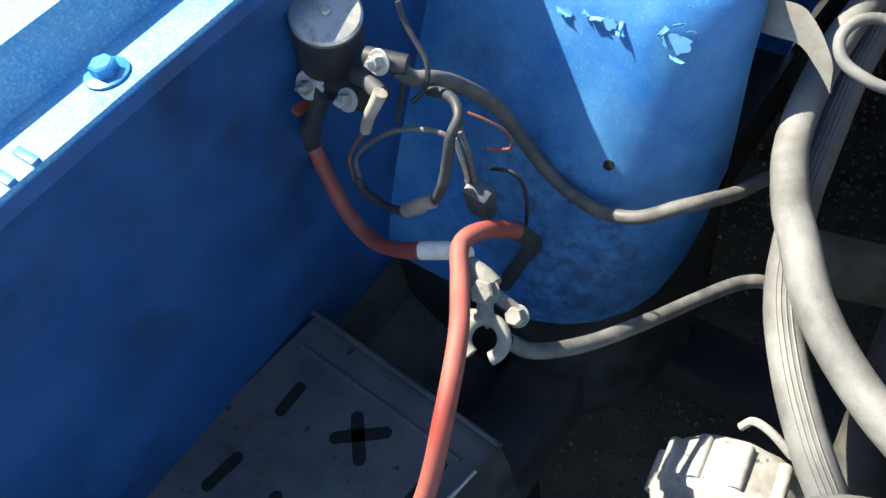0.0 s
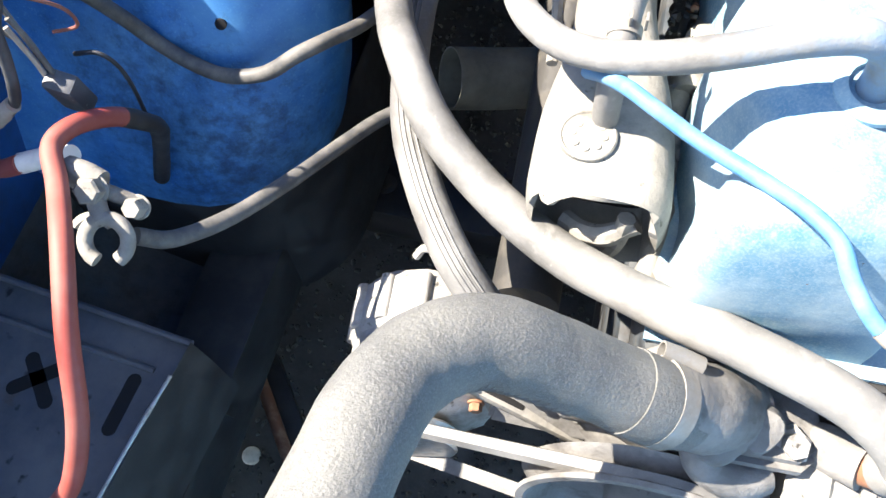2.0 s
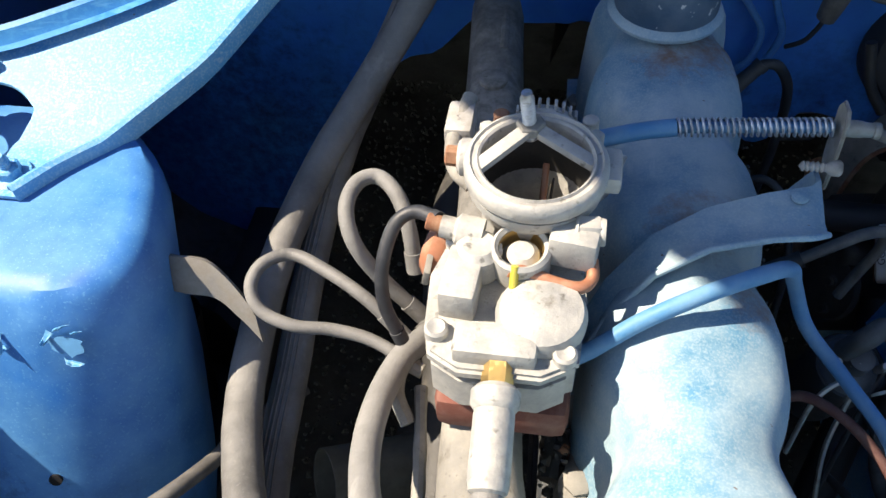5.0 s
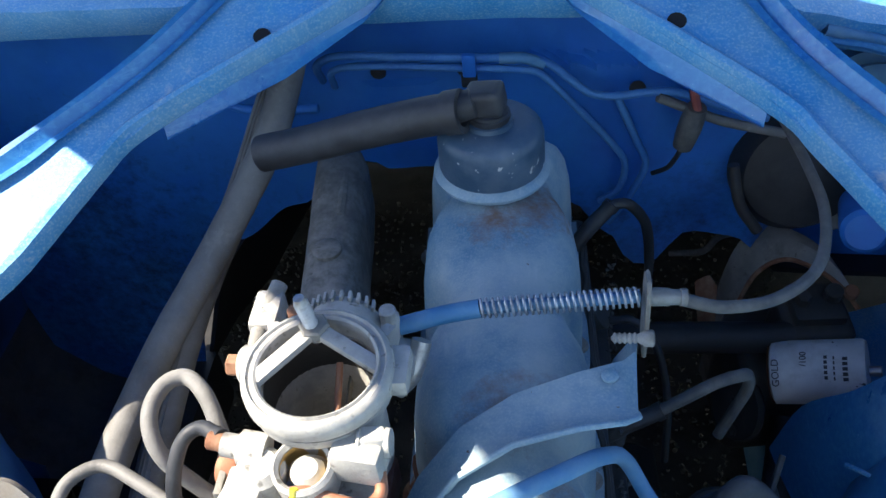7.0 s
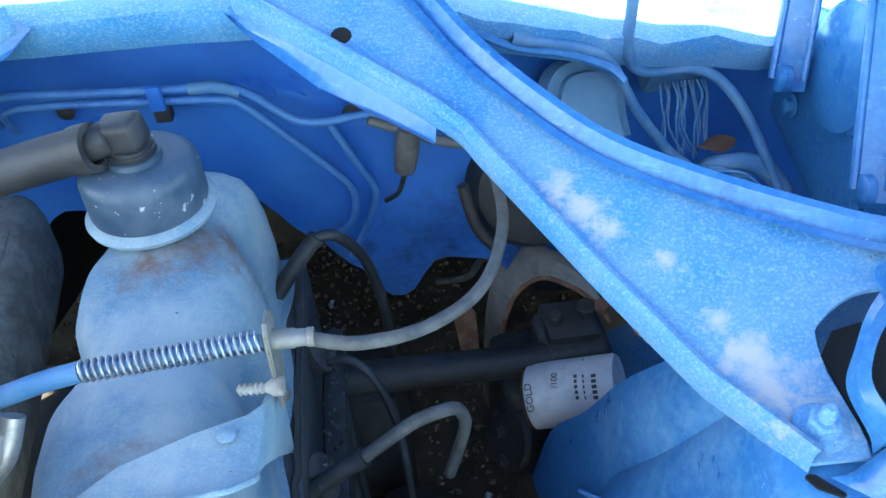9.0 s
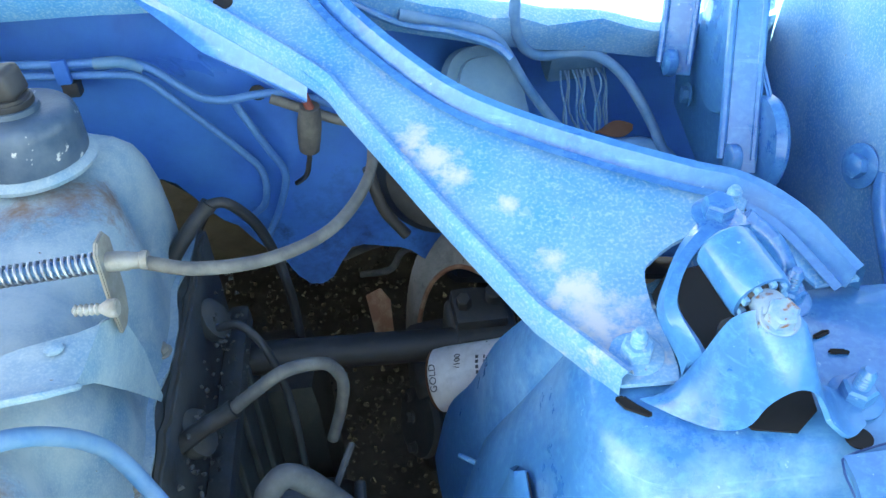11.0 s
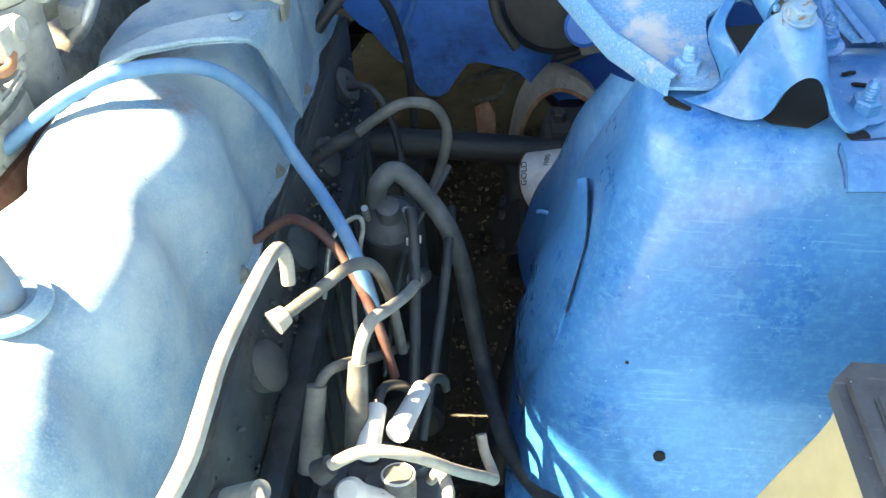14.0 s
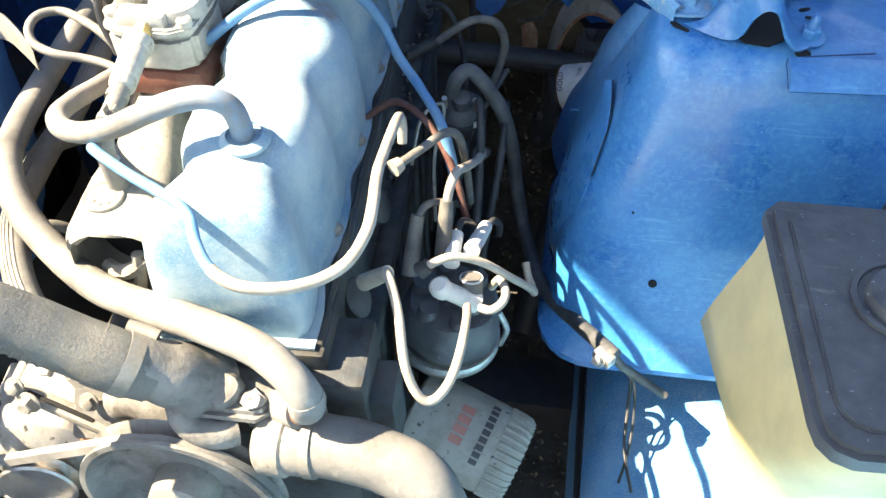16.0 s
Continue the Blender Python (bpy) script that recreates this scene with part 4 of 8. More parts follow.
    a, b = X((0.552, 0.655, 1.028)), X((0.5605, 0.621, 1.022))
    part("bushing_can", lathe([(0.0128, 0), (0.0146, 0.002), (0.0149, 0.032), (0.0140, 0.035), (0.0118, 0.035), (0.0114, 0.028)], a, b - a, 32), BLUE, e)
    part("rubber_bushing", lathe([(0.0114, 0.026), (0.0111, 0.033), (0.0092, 0.036), (0.006, 0.036)], a, b - a, 24), RUBBER_BLACK, e)
    for k in range(9):
        q = frame_to(b - a, a)
        an = 2 * math.pi * k / 9
        part("bushing_tooth", box((0.003, 0.0035, 0.004), q @ Matrix.Translation((0.0107 * math.cos(an), 0.0107 * math.sin(an), 0.0355)), 0.0006), BLUE_WORN, e)
    c = X((0.560, 0.603, 1.026))
    part("shaft_eye", tube([b, (b + c) / 2 + Vector((0, 0, 0.002)), c], 0.0082, 14, 4, radius=lambda u: 0.85 + 0.2 * u), RUSTY_BLUE, e, "chipped painted shaft end")
    part("nut", hexbolt(c + Vector((0, -0.001, 0.002)), (0, -0.30, 1), 0.0072, 0.007, 1.25, 0.0), RUSTY_BLUE, e)
    hole = ((0.533, 0.640), (0.5325, 0.690), (0.545, 0.706), (0.570, 0.712), (0.592, 0.695), (0.596, 0.640), (0.590, 0.600), (0.576, 0.588), (0.556, 0.592), (0.546, 0.606), (0.536, 0.622))
    part("opening", plate([X((x, y, 0))[:2] for x, y in (hole if not flip else hole[::-1])], 0.0008, pose(0, 0, 0.9655), 0), HOLE, e)
    part("shock_rod", rod(X((0.562, 0.640, 0.95)), X((0.562, 0.640, 0.985)), 0.010, 14), BLACK_METAL, e)
    for x, y, z in ((0.610, 0.605, 0.9665), (0.598, 0.668, 0.975), (0.562, 0.692, 1.0165)):
        part("mount_bolt", hexbolt(X((x, y, z)), (0.05, -0.1, 1), 0.0086, 0.009, 1.55, 0.012 if y < 0.69 else 0.0), BLUE, e)
    part("slot", plate([(-0.008, 0.006), (-0.004, -0.001), (0.006, -0.007), (0.009, -0.006), (0.002, 0.001), (-0.003, 0.007)], 0.0006, Matrix.Translation(X((0.504, 0.613, 0.9643)))), HOLE, e)
    part("foot_slot", lathe([(0.0065, 0), (0.0065, 0.0006)], X((0.603, 0.583, 0.9647)), (0, 0, 1), 20), HOLE, e)
    for x, y, a in ((0.612, 0.650, 20), (0.616, 0.637, -12)):
        part("torn_slot", plate([(-0.005, -0.0015), (0.006, -0.001), (0.004, 0.0018), (-0.005, 0.001)], 0.0006, Matrix.Translation(X((x, y, 0.9650))) @ pose(0, 0, 0, 0, 0, a)), HOLE, e)
    return e


shock_mount(False)
shock_mount(True)


def hood():
    """The open bonnet, hinged at the cowl: it casts the shade over the rear of the bay."""
    e = thing("hood", (0.146, 1.08, 1.10), "open blue car hood standing up from the cowl", "hood", kind="structure")
    side = smooth_path([(0, 1.016, 1.122), (0, 0.82, 1.40), (0, 0.594, 1.72), (0, 0.478, 1.834), (0, 0.412, 1.905), (0, 0.325, 1.995), (0, 0.245, 2.062), (0, 0.165, 2.125), (0, 0.085, 2.175), (0, -0.01, 2.215)], 3)
    rows = []
    for p in side:
        left = -0.452 + 0.016 * max(0.0, min(1.0, (p.z - 1.70) / 0.12))
        rows.append([Vector((x, p.y - 0.02 * math.cos((x - 0.146) * 2.4), p.z)) for x in [left + (0.744 - left) * k / 10 for k in range(11)]])
    bm = loft(rows)
    bmesh.ops.recalc_face_normals(bm, faces=bm.faces)
    bmesh.ops.solidify(bm, geom=bm.faces[:], thickness=0.012)
    part("skin", bm, BLUE_PLAIN, e)
    return e


hood()


def hood_hinge():
    e = thing("hood_hinge", (0.66, 0.95, 0.87), "blue painted hood hinge with bolted arms", "hinge")
    base = [(1.07, 0.86), (1.08, 0.93), (1.04, 0.985), (0.98, 1.005), (0.91, 1.005), (0.862, 0.975), (0.845, 0.93), (0.850, 0.88), (0.88, 0.85), (0.98, 0.845)]
    m = Matrix(((0, 0, -1, 0.664), (1, 0, 0, 0), (0, 1, 0, 0), (0, 0, 0, 1)))
    part("base_plate", plate(base, 0.004, m, 0.0015), BLUE, e)
    part("cam_plate", lathe([(0.050, 0), (0.052, 0.004), (0.050, 0.010), (0.044, 0.012), (0.010, 0.0125)], (0.662, 0.955, 0.975), (-1, 0, 0.1), 36), BLUE, e)
    part("pivot_drum", lathe([(0.034, 0), (0.036, 0.003), (0.034, 0.010), (0.012, 0.012)], (0.664, 0.862, 0.945), (-1, 0, 0.1), 30), BLUE, e)
    for a, b, w in (((0.640, 0.850, 0.941), (0.672, 0.975, 1.105), 0.022), ((0.630, 0.985, 0.950), (0.648, 1.035, 1.075), 0.024)):
        a, b = Vector(a), Vector(b)
        m = Matrix.Translation((a + b) / 2) @ (b - a).to_track_quat("Y", "X").to_matrix().to_4x4()
        arm = part("arm", box((0.005, (b - a).length + 0.02, w), m, 0.002), BLUE, e)
        sd = (m.to_3x3() @ Vector((0, 0, 1))) * (w / 2)
        for k in (-1, 1):
            part("arm_edge", tube([a + sd * k - Vector((0.003, 0, 0)), (a + b) / 2 + sd * k - Vector((0.003, 0, 0)), b + sd * k - Vector((0.003, 0, 0))], 0.0032, 8, 3), BLUE, arm)
        part("pivot_bolt", lathe([(0.011, 0), (0.0115, 0.002), (0.011, 0.007), (0.008, 0.009), (0.002, 0.0095)], a - Vector((0.003, 0, 0)), (-1, 0, 0.15), 24), BLUE, arm)
    for p in ((0.658, 1.025, 0.895), (0.658, 0.917, 0.945), (0.658, 0.883, 0.900)):
        part("hinge_bolt", hexbolt(p, (-1, 0, 0.1), 0.0075, 0.006, 1.5), BLUE, e)
    part("side_hole", lathe([(0.011, 0), (0.011, 0.001)], (0.699, 1.007, 0.966), (-1, 0, 0.1), 24), HOLE, e)
    return e


hood_hinge()


def front_wall():
    e = thing("radiator_support", (0.146, -0.33, 0.3), "blue radiator support panel closing the front", "panel", kind="structure")
    part("panel", box((1.45, 0.03, 0.55), pose(0.146, -0.33, 0.52), 0.006), BLUE, e)
    return e


front_wall()


def battery_tray():
    e = thing("battery_tray", (-0.34, 0.18, 0.68), "stained bare metal battery tray with stamped slots, empty", "battery tray")
    c = ((-0.452, 0.305), (-0.222, 0.285), (-0.243, 0.085), (-0.262, -0.06), (-0.485, -0.04), (-0.470, 0.12))
    part("base", plate(c, 0.006, pose(0, 0, 0.679), 0.002), TRAY, e)
    P = [Vector((*p, 0.690)) for p in (c[0], c[1], c[2], c[3])]
    part("rear_rim", tube([P[0], P[1]], 0.003, 8, 2), TRAY, e)
    a, b = P[1], P[3]
    part("side_flange", loft([[a + Vector((0.000, 0, 0.004)), a + Vector((0.006, 0, -0.03)), a + Vector((0.012, 0.0, -0.10))],
                              [b + Vector((0.000, 0, 0.004)), b + Vector((0.006, 0, -0.03)), b + Vector((0.012, 0, -0.10))]]), BLACK_METAL, e, "black side flange of the tray")
    part("bare_edge", tube([(-0.226, 0.255, 0.695), (-0.236, 0.19, 0.695), (-0.246, 0.10, 0.694), (-0.262, -0.05, 0.694)], 0.0018, 8, 4, wobble=0.4), STEEL, e, "bright worn edge")
    slots = ((-0.4115, 0.2235, 91, 0.026), (-0.3335, 0.2275, -48, 0.040), (-0.3335, 0.2305, 38, 0.044), (-0.417, 0.1385, 82, 0.032), (-0.354, 0.1405, -47, 0.018), (-0.3545, 0.1205, 57, 0.022),
             (-0.259, 0.226, 86, 0.040), (-0.368, 0.048, 80, 0.040), (-0.300, 0.06, 20, 0.036))
    for x, y, a, L in slots:
        o = [(math.cos(t) * 0.0062 + (L / 2 if math.cos(t) > 0 else -L / 2), math.sin(t) * 0.0062) for t in [2 * math.pi * (k + 0.5) / 12 for k in range(12)]]
        part("stamped_slot", plate(o, 0.0006, pose(x, y, 0.6846, 0, 0, a), 0), HOLE, e)
    for x0, y0, x1, y1 in ((-0.44, 0.272, -0.245, 0.258),):
        part("pressed_rib", tube([(x0, y0, 0.6845), ((x0 + x1) / 2, (y0 + y1) / 2, 0.685), (x1, y1, 0.6845)], 0.003, 8, 3), TRAY, e)
    part("oil_stain", sheet(lambda u, v: Vector((-0.290 + 0.030 * u * math.cos(6.283 * v) * (1 + 0.4 * noise.noise((math.cos(6.283 * v) * 2, math.sin(6.283 * v) * 2, 3))), 0.108 + 0.022 * u * math.sin(6.283 * v), 0.6854)), 3, 24, 0.0004), IRON_DARK, e, "dark oil stain")
    # bracket from the tray down to the rail
    part("support_bracket", box((0.19, 0.012, 0.20), pose(-0.34, 0.27, 0.578, 8, 0, 0), 0.003), BLACK_METAL, e, "black bracket under the tray")
    return e


battery_tray()


def frame_rail(x, flip):
    e = thing("frame_rail", (x, 0.4, 0.42), "grimy dark steel chassis rail below the apron", "frame rail", "frame rails", "structure")
    part("rail", box((0.08, 1.30, 0.10), pose(x, 0.40, 0.47), 0.01), BLACK_METAL, e)
    return e


frame_rail(-0.287, True)
frame_rail(0.505, False)


# ---- engine ----
SKEW = 2.6


def eng(x, y, z):
    """Engine place: x across from the cover's middle line, y along, z up."""
    a = radians(SKEW)
    return Vector((0.1715 + x * math.cos(a) - (y - 0.40) * math.sin(a), 0.40 + x * math.sin(a) + (y - 0.40) * math.cos(a), z))


def notch(y):
    """1 in the bulges, 0 in the notches between the cylinders."""
    return 1 - abs(math.cos(math.pi * (y - 0.386) / 0.1165)) ** 4


def valve_cover():
    e = thing("valve_cover", eng(0, 0.6, 0.855), "dusty faded blue pressed valve cover with scalloped sides and rust", "valve cover")
    y0, y1 = 0.318, 0.918
    prof = [(-1, 0.856), (-0.985, 0.90), (-0.955, 0.935), (-0.90, 0.955), (-0.80, 0.968), (-0.62, 0.976), (-0.3, 0.981), (0, 0.983), (0.3, 0.981), (0.62, 0.976), (0.80, 0.968), (0.90, 0.955),
            (0.955, 0.935), (0.985, 0.90), (1, 0.856)]
    rows = []
    N = 110
    for i in range(N + 1):
        y = y0 + (y1 - y0) * i / N
        s = min(1, (y - y0) / 0.022, (y1 - y) / 0.03)
        s = math.sqrt(max(0, 1 - (1 - s) ** 2))
        b = notch(y)
        row = []
        for a, z in prof:
            hz = (z - 0.856) / 0.127
            w = 0.0600 - 0.0045 * hz - (0.0165 if a < 0 else 0.0125) * (1 - b) * (0.35 + 0.65 * min(1, hz * 2))
            w *= 0.86 + 0.14 * s
            zz = 0.856 + (z - 0.856) * (0.35 + 0.65 * s)
            zz -= 0.0045 * (1 - b) * hz * abs(a)
            row.append(eng(a * w + (0.0032 * max(0, a) * min(1, hz * 2)), y, zz + 0.0012 * noise.noise((a * 3, y * 30, 1)) * hz))
        rows.append(row)
    bm = loft(rows, caps=True)
    part("shell", bm, COVER_BLUE, e)
    out = []
    M = 90
    for sgn in (1, -1):
        for i in range(M + 1):
            y = y0 - 0.008 + (y1 - y0 + 0.016) * (i / M if sgn > 0 else 1 - i / M)
            out.append((sgn * (0.060 + 0.0065 * notch(y) + 0.0008 * noise.noise((y * 80, sgn, 0))), y))
    fl = plate(out, 0.0028, None, 0, ())
    for v in fl.verts:
        v.co = eng(v.co.x, v.co.y, 0.8535 + v.co.z)
    part("flange", fl, ENGINE_BLUE, e)
    for sgn in (1, -1):
        for y in (0.434, 0.551, 0.667, 0.784):
            part("cover_bolt", hexbolt(eng(sgn * 0.058, y, 0.8563), (0, 0, 1), 0.0058, 0.005, 1.35), IRON, e)
    # hose grommet with its steel cup near the front
    part("grommet", lathe([(0.019, 0), (0.019, 0.003), (0.0155, 0.006), (0.0135, 0.007), (0.0135, 0.004), (0.009, 0.004)], (0.184, 0.404, 0.9805), (0, -0.05, 1), 28), ENGINE_BLUE, e,
         "blue oversprayed rubber grommet")
    return e


valve_cover()


def oil_cap():
    e = thing("oil_filler_cap", (0.149, 0.845, 0.985), "dusty blue-black oil breather cap with chipped paint", "oil cap")
    c = (0.149, 0.845, 0.986)
    ax = (0, 0.03, 1)
    part("lower_rim", lathe([(0.036, 0), (0.0415, 0.001), (0.0425, 0.004), (0.040, 0.007), (0.0375, 0.0085)], c, ax, 40), ENGINE_BLUE, e, "lighter rolled rim")
    part("body", lathe([(0.0375, 0.008), (0.038, 0.010), (0.0378, 0.032), (0.0365, 0.037), (0.033, 0.0405), (0.026, 0.042), (0.017, 0.042), (0.0165, 0.0455), (0.012, 0.046)], c, ax, 44),
         CAP, e)
    part("neck_ring", lathe([(0.0145, 0.0455), (0.015, 0.047), (0.0148, 0.050), (0.012, 0.052)], c, ax, 28), RUBBER_BLACK, e)
    el = part("elbow", box((0.026, 0.022, 0.020), pose(0.147, 0.846, 1.047, 0, -8, -10), 0.005, 3), RUBBER_BLACK, e, "black elbow fitting")
    part("elbow_spout", rod((0.140, 0.843, 1.047), (0.110, 0.838, 1.040), 0.0105, 16), RUBBER_BLACK, el)
    part("elbow_ring", lathe([(0.0135, 0), (0.0138, 0.002), (0.0135, 0.004), (0.011, 0.005)], (0.149, 0.846, 1.0345), ax, 24), RUBBER_BLACK, el)
    return e


CAP = surface("chipped_dark_blue_enamel", (0.030, 0.070, 0.115), dust=(0.11, 0.15, 0.19), dust_at=(0.42, 0.74), dust_scale=24, rough=0.4, rough_dust=0.8, bump=0.3,
              fleck=(0.5, 0.5, 0.48), fleck_at=(0.66, 0.70), fleck_scale=130, stain=(0.14, 0.07, 0.045), stain_at=(0.66, 0.72), stain_scale=40)
oil_cap()


def cylinder_block():
    e = thing("engine_block", eng(0, 0.6, 0.35), "grimy dark blue inline six engine block and head", "engine block")

    def slab(x0, x1, y0, y1, z0, z1, bev):
        bm = box((x1 - x0, y1 - y0, z1 - z0), None, bev)
        for v in bm.verts:
            v.co = eng(v.co.x + (x0 + x1) / 2, v.co.y + (y0 + y1) / 2, v.co.z + (z0 + z1) / 2)
        return bm
    part("cylinder_head", slab(-0.066, 0.074, 0.305, 0.935, 0.745, 0.8525, 0.006), ENGINE_DIRTY, e)
    part("block", slab(-0.075, 0.085, 0.300, 0.945, 0.42, 0.744, 0.01), ENGINE_DIRTY, e)
    part("oil_pan", slab(-0.08, 0.08, 0.31, 0.93, 0.33, 0.419, 0.02), IRON_DARK, e)
    part("front_casting", slab(0.055, 0.105, 0.292, 0.36, 0.70, 0.835, 0.006), ENGINE_DIRTY, e)
    part("front_boss", slab(0.085, 0.125, 0.300, 0.345, 0.72, 0.80, 0.005), ENGINE_DIRTY, e)
    for i, y in enumerate((0.392, 0.505, 0.622, 0.738, 0.855)):
        part("plug_boss", lathe([(0.017, 0), (0.018, 0.010), (0.013, 0.014)], eng(0.074, y, 0.815), (1, 0, 0.55), 20), ENGINE_DIRTY, e)
    for k in range(12):
        part("block_rib", slab(0.085, 0.091, 0.325 + 0.05 * k, 0.335 + 0.05 * k, 0.50, 0.735, 0.003), ENGINE_DIRTY, e)
    part("gallery", slab(0.074, 0.094, 0.31, 0.93, 0.742, 0.765, 0.006), ENGINE_DIRTY, e)
    # Dark mass added to hide lit ground and darken the gap behind the block.
    part("rear_dark_mass", slab(-0.10, 0.14, 0.95, 1.06, 0.36, 0.62, 0.04), IRON_DARK, e, "dark mass added to darken the gap behind the block")
    part("starter_motor", rod(eng(0.13, 0.72, 0.46), eng(0.13, 0.93, 0.46), 0.038, 24), IRON_DARK, e, "black starter motor")
    part("caked_grime", clumps(420, (0.238, 0.34, 0.735), (0.246, 0.90, 0.85), (0.0008, 0.0024), 8), ENGINE_DIRTY, e, "caked oily grime")["kind"] = "stuff"
    part("gasket_edge", tube([eng(0.0685 + 0.004 * noise.noise((y * 60, 0, 2)), y, 0.8525) for y in [0.315 + 0.61 * k / 60 for k in range(61)]], 0.0028, 6, 1, wobble=0.6), IRON_DARK, e, "ragged gasket edge")
    for y in (0.35, 0.45, 0.544, 0.66, 0.78, 0.89):
        part("head_bolt", hexbolt(eng(-0.058, y, 0.8535), (0, 0, 1), 0.0088, 0.008, 1.5), RUST if y in (0.544, 0.66) else IRON, e)
    return e


cylinder_block()


def intake_log():
    """The cast log beside the cover, with an open front end."""
    e = thing("intake_manifold", (0.05, 0.6, 0.85), "dusty grey cast iron intake log with an open front port", "manifold")

    def at(y, a, r):
        s = (y - 0.33) / 0.6
        cx = 0.071 - 0.048 * s
        cz = 0.872 + 0.042 * s
        w = 0.0245 + 0.0185 / (1 + math.exp((y - 0.455) * 55)) - 0.004 * max(0, s - 0.5)
        cx -= 0.004 * min(1, max(0, (y - 0.455) * 20)) + 0.006 * max(0, s - 0.4)
        h = 0.040 + 0.003 * math.sin(7 * y + 1)
        ca, sa = math.cos(a), math.sin(a)
        k = 0.62
        return Vector((cx + r * w * math.copysign(abs(ca) ** k, ca), y, cz + r * h * math.copysign(abs(sa) ** k, sa)))
    rows = []
    ys = [0.358, 0.361, 0.366, 0.374] + [0.384 + 0.526 * i / 26 for i in range(27)] + [0.922, 0.930, 0.934]
    for y in ys:
        r = 1.0
        if y < 0.372:
            r = 0.86 + 0.14 * math.sqrt(max(0, (y - 0.358) / 0.014))
        if y > 0.915:
            r = max(0.25, math.sqrt(max(0, 1 - ((y - 0.912) / 0.0235) ** 2)))
        rows.append([at(y, 2 * math.pi * j / 28, r) + Vector((noise.noise((y * 20, j, 0)), 0, noise.noise((y * 20, j, 5)))) * 0.0012 for j in range(28)])
    bm = loft(rows, closed=True)
    bm.verts.ensure_lookup_table()
    bm.faces.new(bm.verts[-28:])
    for v in bm.verts[:28]:
        v.co.y += 0.010 * noise.noise((v.co.x * 90, v.co.z * 70, 4)) + (0.016 if v.co.z < 0.868 else 0)
    bmesh.ops.recalc_face_normals(bm, faces=bm.faces)
    bmesh.ops.solidify(bm, geom=bm.faces[:], thickness=0.0055)
    part("log", bm, IRON_OILY, e)
    # Black disc paints the shade inside the open front port.
    part("port_dark_disc", lathe([(0.034, 0), (0.033, 0.002)], (0.070, 0.398, 0.872), (0, -1, 0), 24), HOLE, e)
    part("port_bridge", tube([(0.050, 0.372, 0.858), (0.064, 0.364, 0.862), (0.078, 0.362, 0.868), (0.092, 0.368, 0.878)], 0.006, 8, 5, wobble=0.5), IRON, e)
    part("port_web", tube([(0.078, 0.362, 0.846), (0.084, 0.362, 0.864), (0.086, 0.366, 0.884)], 0.005, 8, 4, wobble=0.5), IRON, e)
    part("side_wall", tube([(0.108, 0.325, 0.842), (0.106, 0.37, 0.850), (0.104, 0.43, 0.855), (0.103, 0.48, 0.860)], 0.009, 10, 5, wobble=0.3), IRON, e)
    part("cast_boss", lathe([(0.0165, -0.003), (0.0165, 0.0022), (0.0155, 0.003), (0.0145, 0.0022), (0.004, 0.0025)], (0.055, 0.395, 0.9148), (0, -0.03, 1), 26), IRON, e)
    for k in range(8):
        a = 2 * math.pi * k / 8
        part("boss_letter", lathe([(0.0026, 0), (0.0022, 0.001)], (0.055 + 0.009 * math.cos(a), 0.395 + 0.009 * math.sin(a), 0.9168), (0, 0, 1), 8), IRON, e)
    part("rear_boss", lathe([(0.011, 0), (0.011, 0.003), (0.009, 0.0045)], (0.026, 0.803, 0.9455), (0, 0, 1), 20), IRON_OILY, e)
    part("cast_rib", tube([(0.030, 0.84, 0.947), (0.029, 0.86, 0.949), (0.027, 0.885, 0.949)], 0.004, 8, 3), IRON_OILY, e)
    # flange wall on the outer side and the bracket with a loop
    part("edge_rib", tube([(0.020, 0.47, 0.880), (0.014, 0.52, 0.886), (0.008, 0.560, 0.892)], 0.0042, 8, 4, wobble=0.3), IRON, e)
    part("lifting_eye", tube([(0.004, 0.535, 0.888), (-0.006, 0.552, 0.896), (-0.004, 0.57, 0.90), (0.008, 0.568, 0.898)], 0.005, 8, 5), IRON, e)
    part("exhaust_manifold", tube([(0.03, 0.36, 0.74), (0.02, 0.50, 0.73), (0.01, 0.64, 0.74), (-0.01, 0.80, 0.76), (0.0, 0.90, 0.76)], 0.026, 16, 6), IRON_DARK, e, "sooty exhaust manifold")
    return e


intake_log()
bracket = thing("head_stud_bracket", (0.118, 0.50, 0.85), "dusty cast bracket bolted beside the valve cover", "bracket")
part("arm", tube([(0.110, 0.475, 0.865), (0.112, 0.51, 0.866), (0.116, 0.545, 0.868), (0.112, 0.575, 0.872)], 0.0125, 12, 5, radius=lambda u: 1 + 0.25 * math.sin(7 * u)), IRON, bracket)
part("bolt", hexbolt((0.112, 0.513, 0.876), (-0.1, -0.1, 1), 0.0085, 0.007, 1.5), IRON, bracket)
part("caked_dirt", clumps(46, (0.088, 0.505, 0.862), (0.104, 0.575, 0.884), (0.0014, 0.0042), 5), IRON_DARK, bracket)["kind"] = "stuff"
part("rust_crumbs", clumps(14, (0.092, 0.53, 0.872), (0.106, 0.575, 0.886), (0.0012, 0.003), 6), RUST, bracket)["kind"] = "stuff"
part("oily_clump", tube([(0.094, 0.52, 0.865), (0.096, 0.54, 0.868), (0.095, 0.565, 0.868)], 0.007, 8, 5, wobble=0.9), IRON_DARK, bracket)
leaf = thing("dry_leaf", (0.112, 0.635, 0.875), "curled orange-brown dry leaf caught beside the carburettor", "leaf")
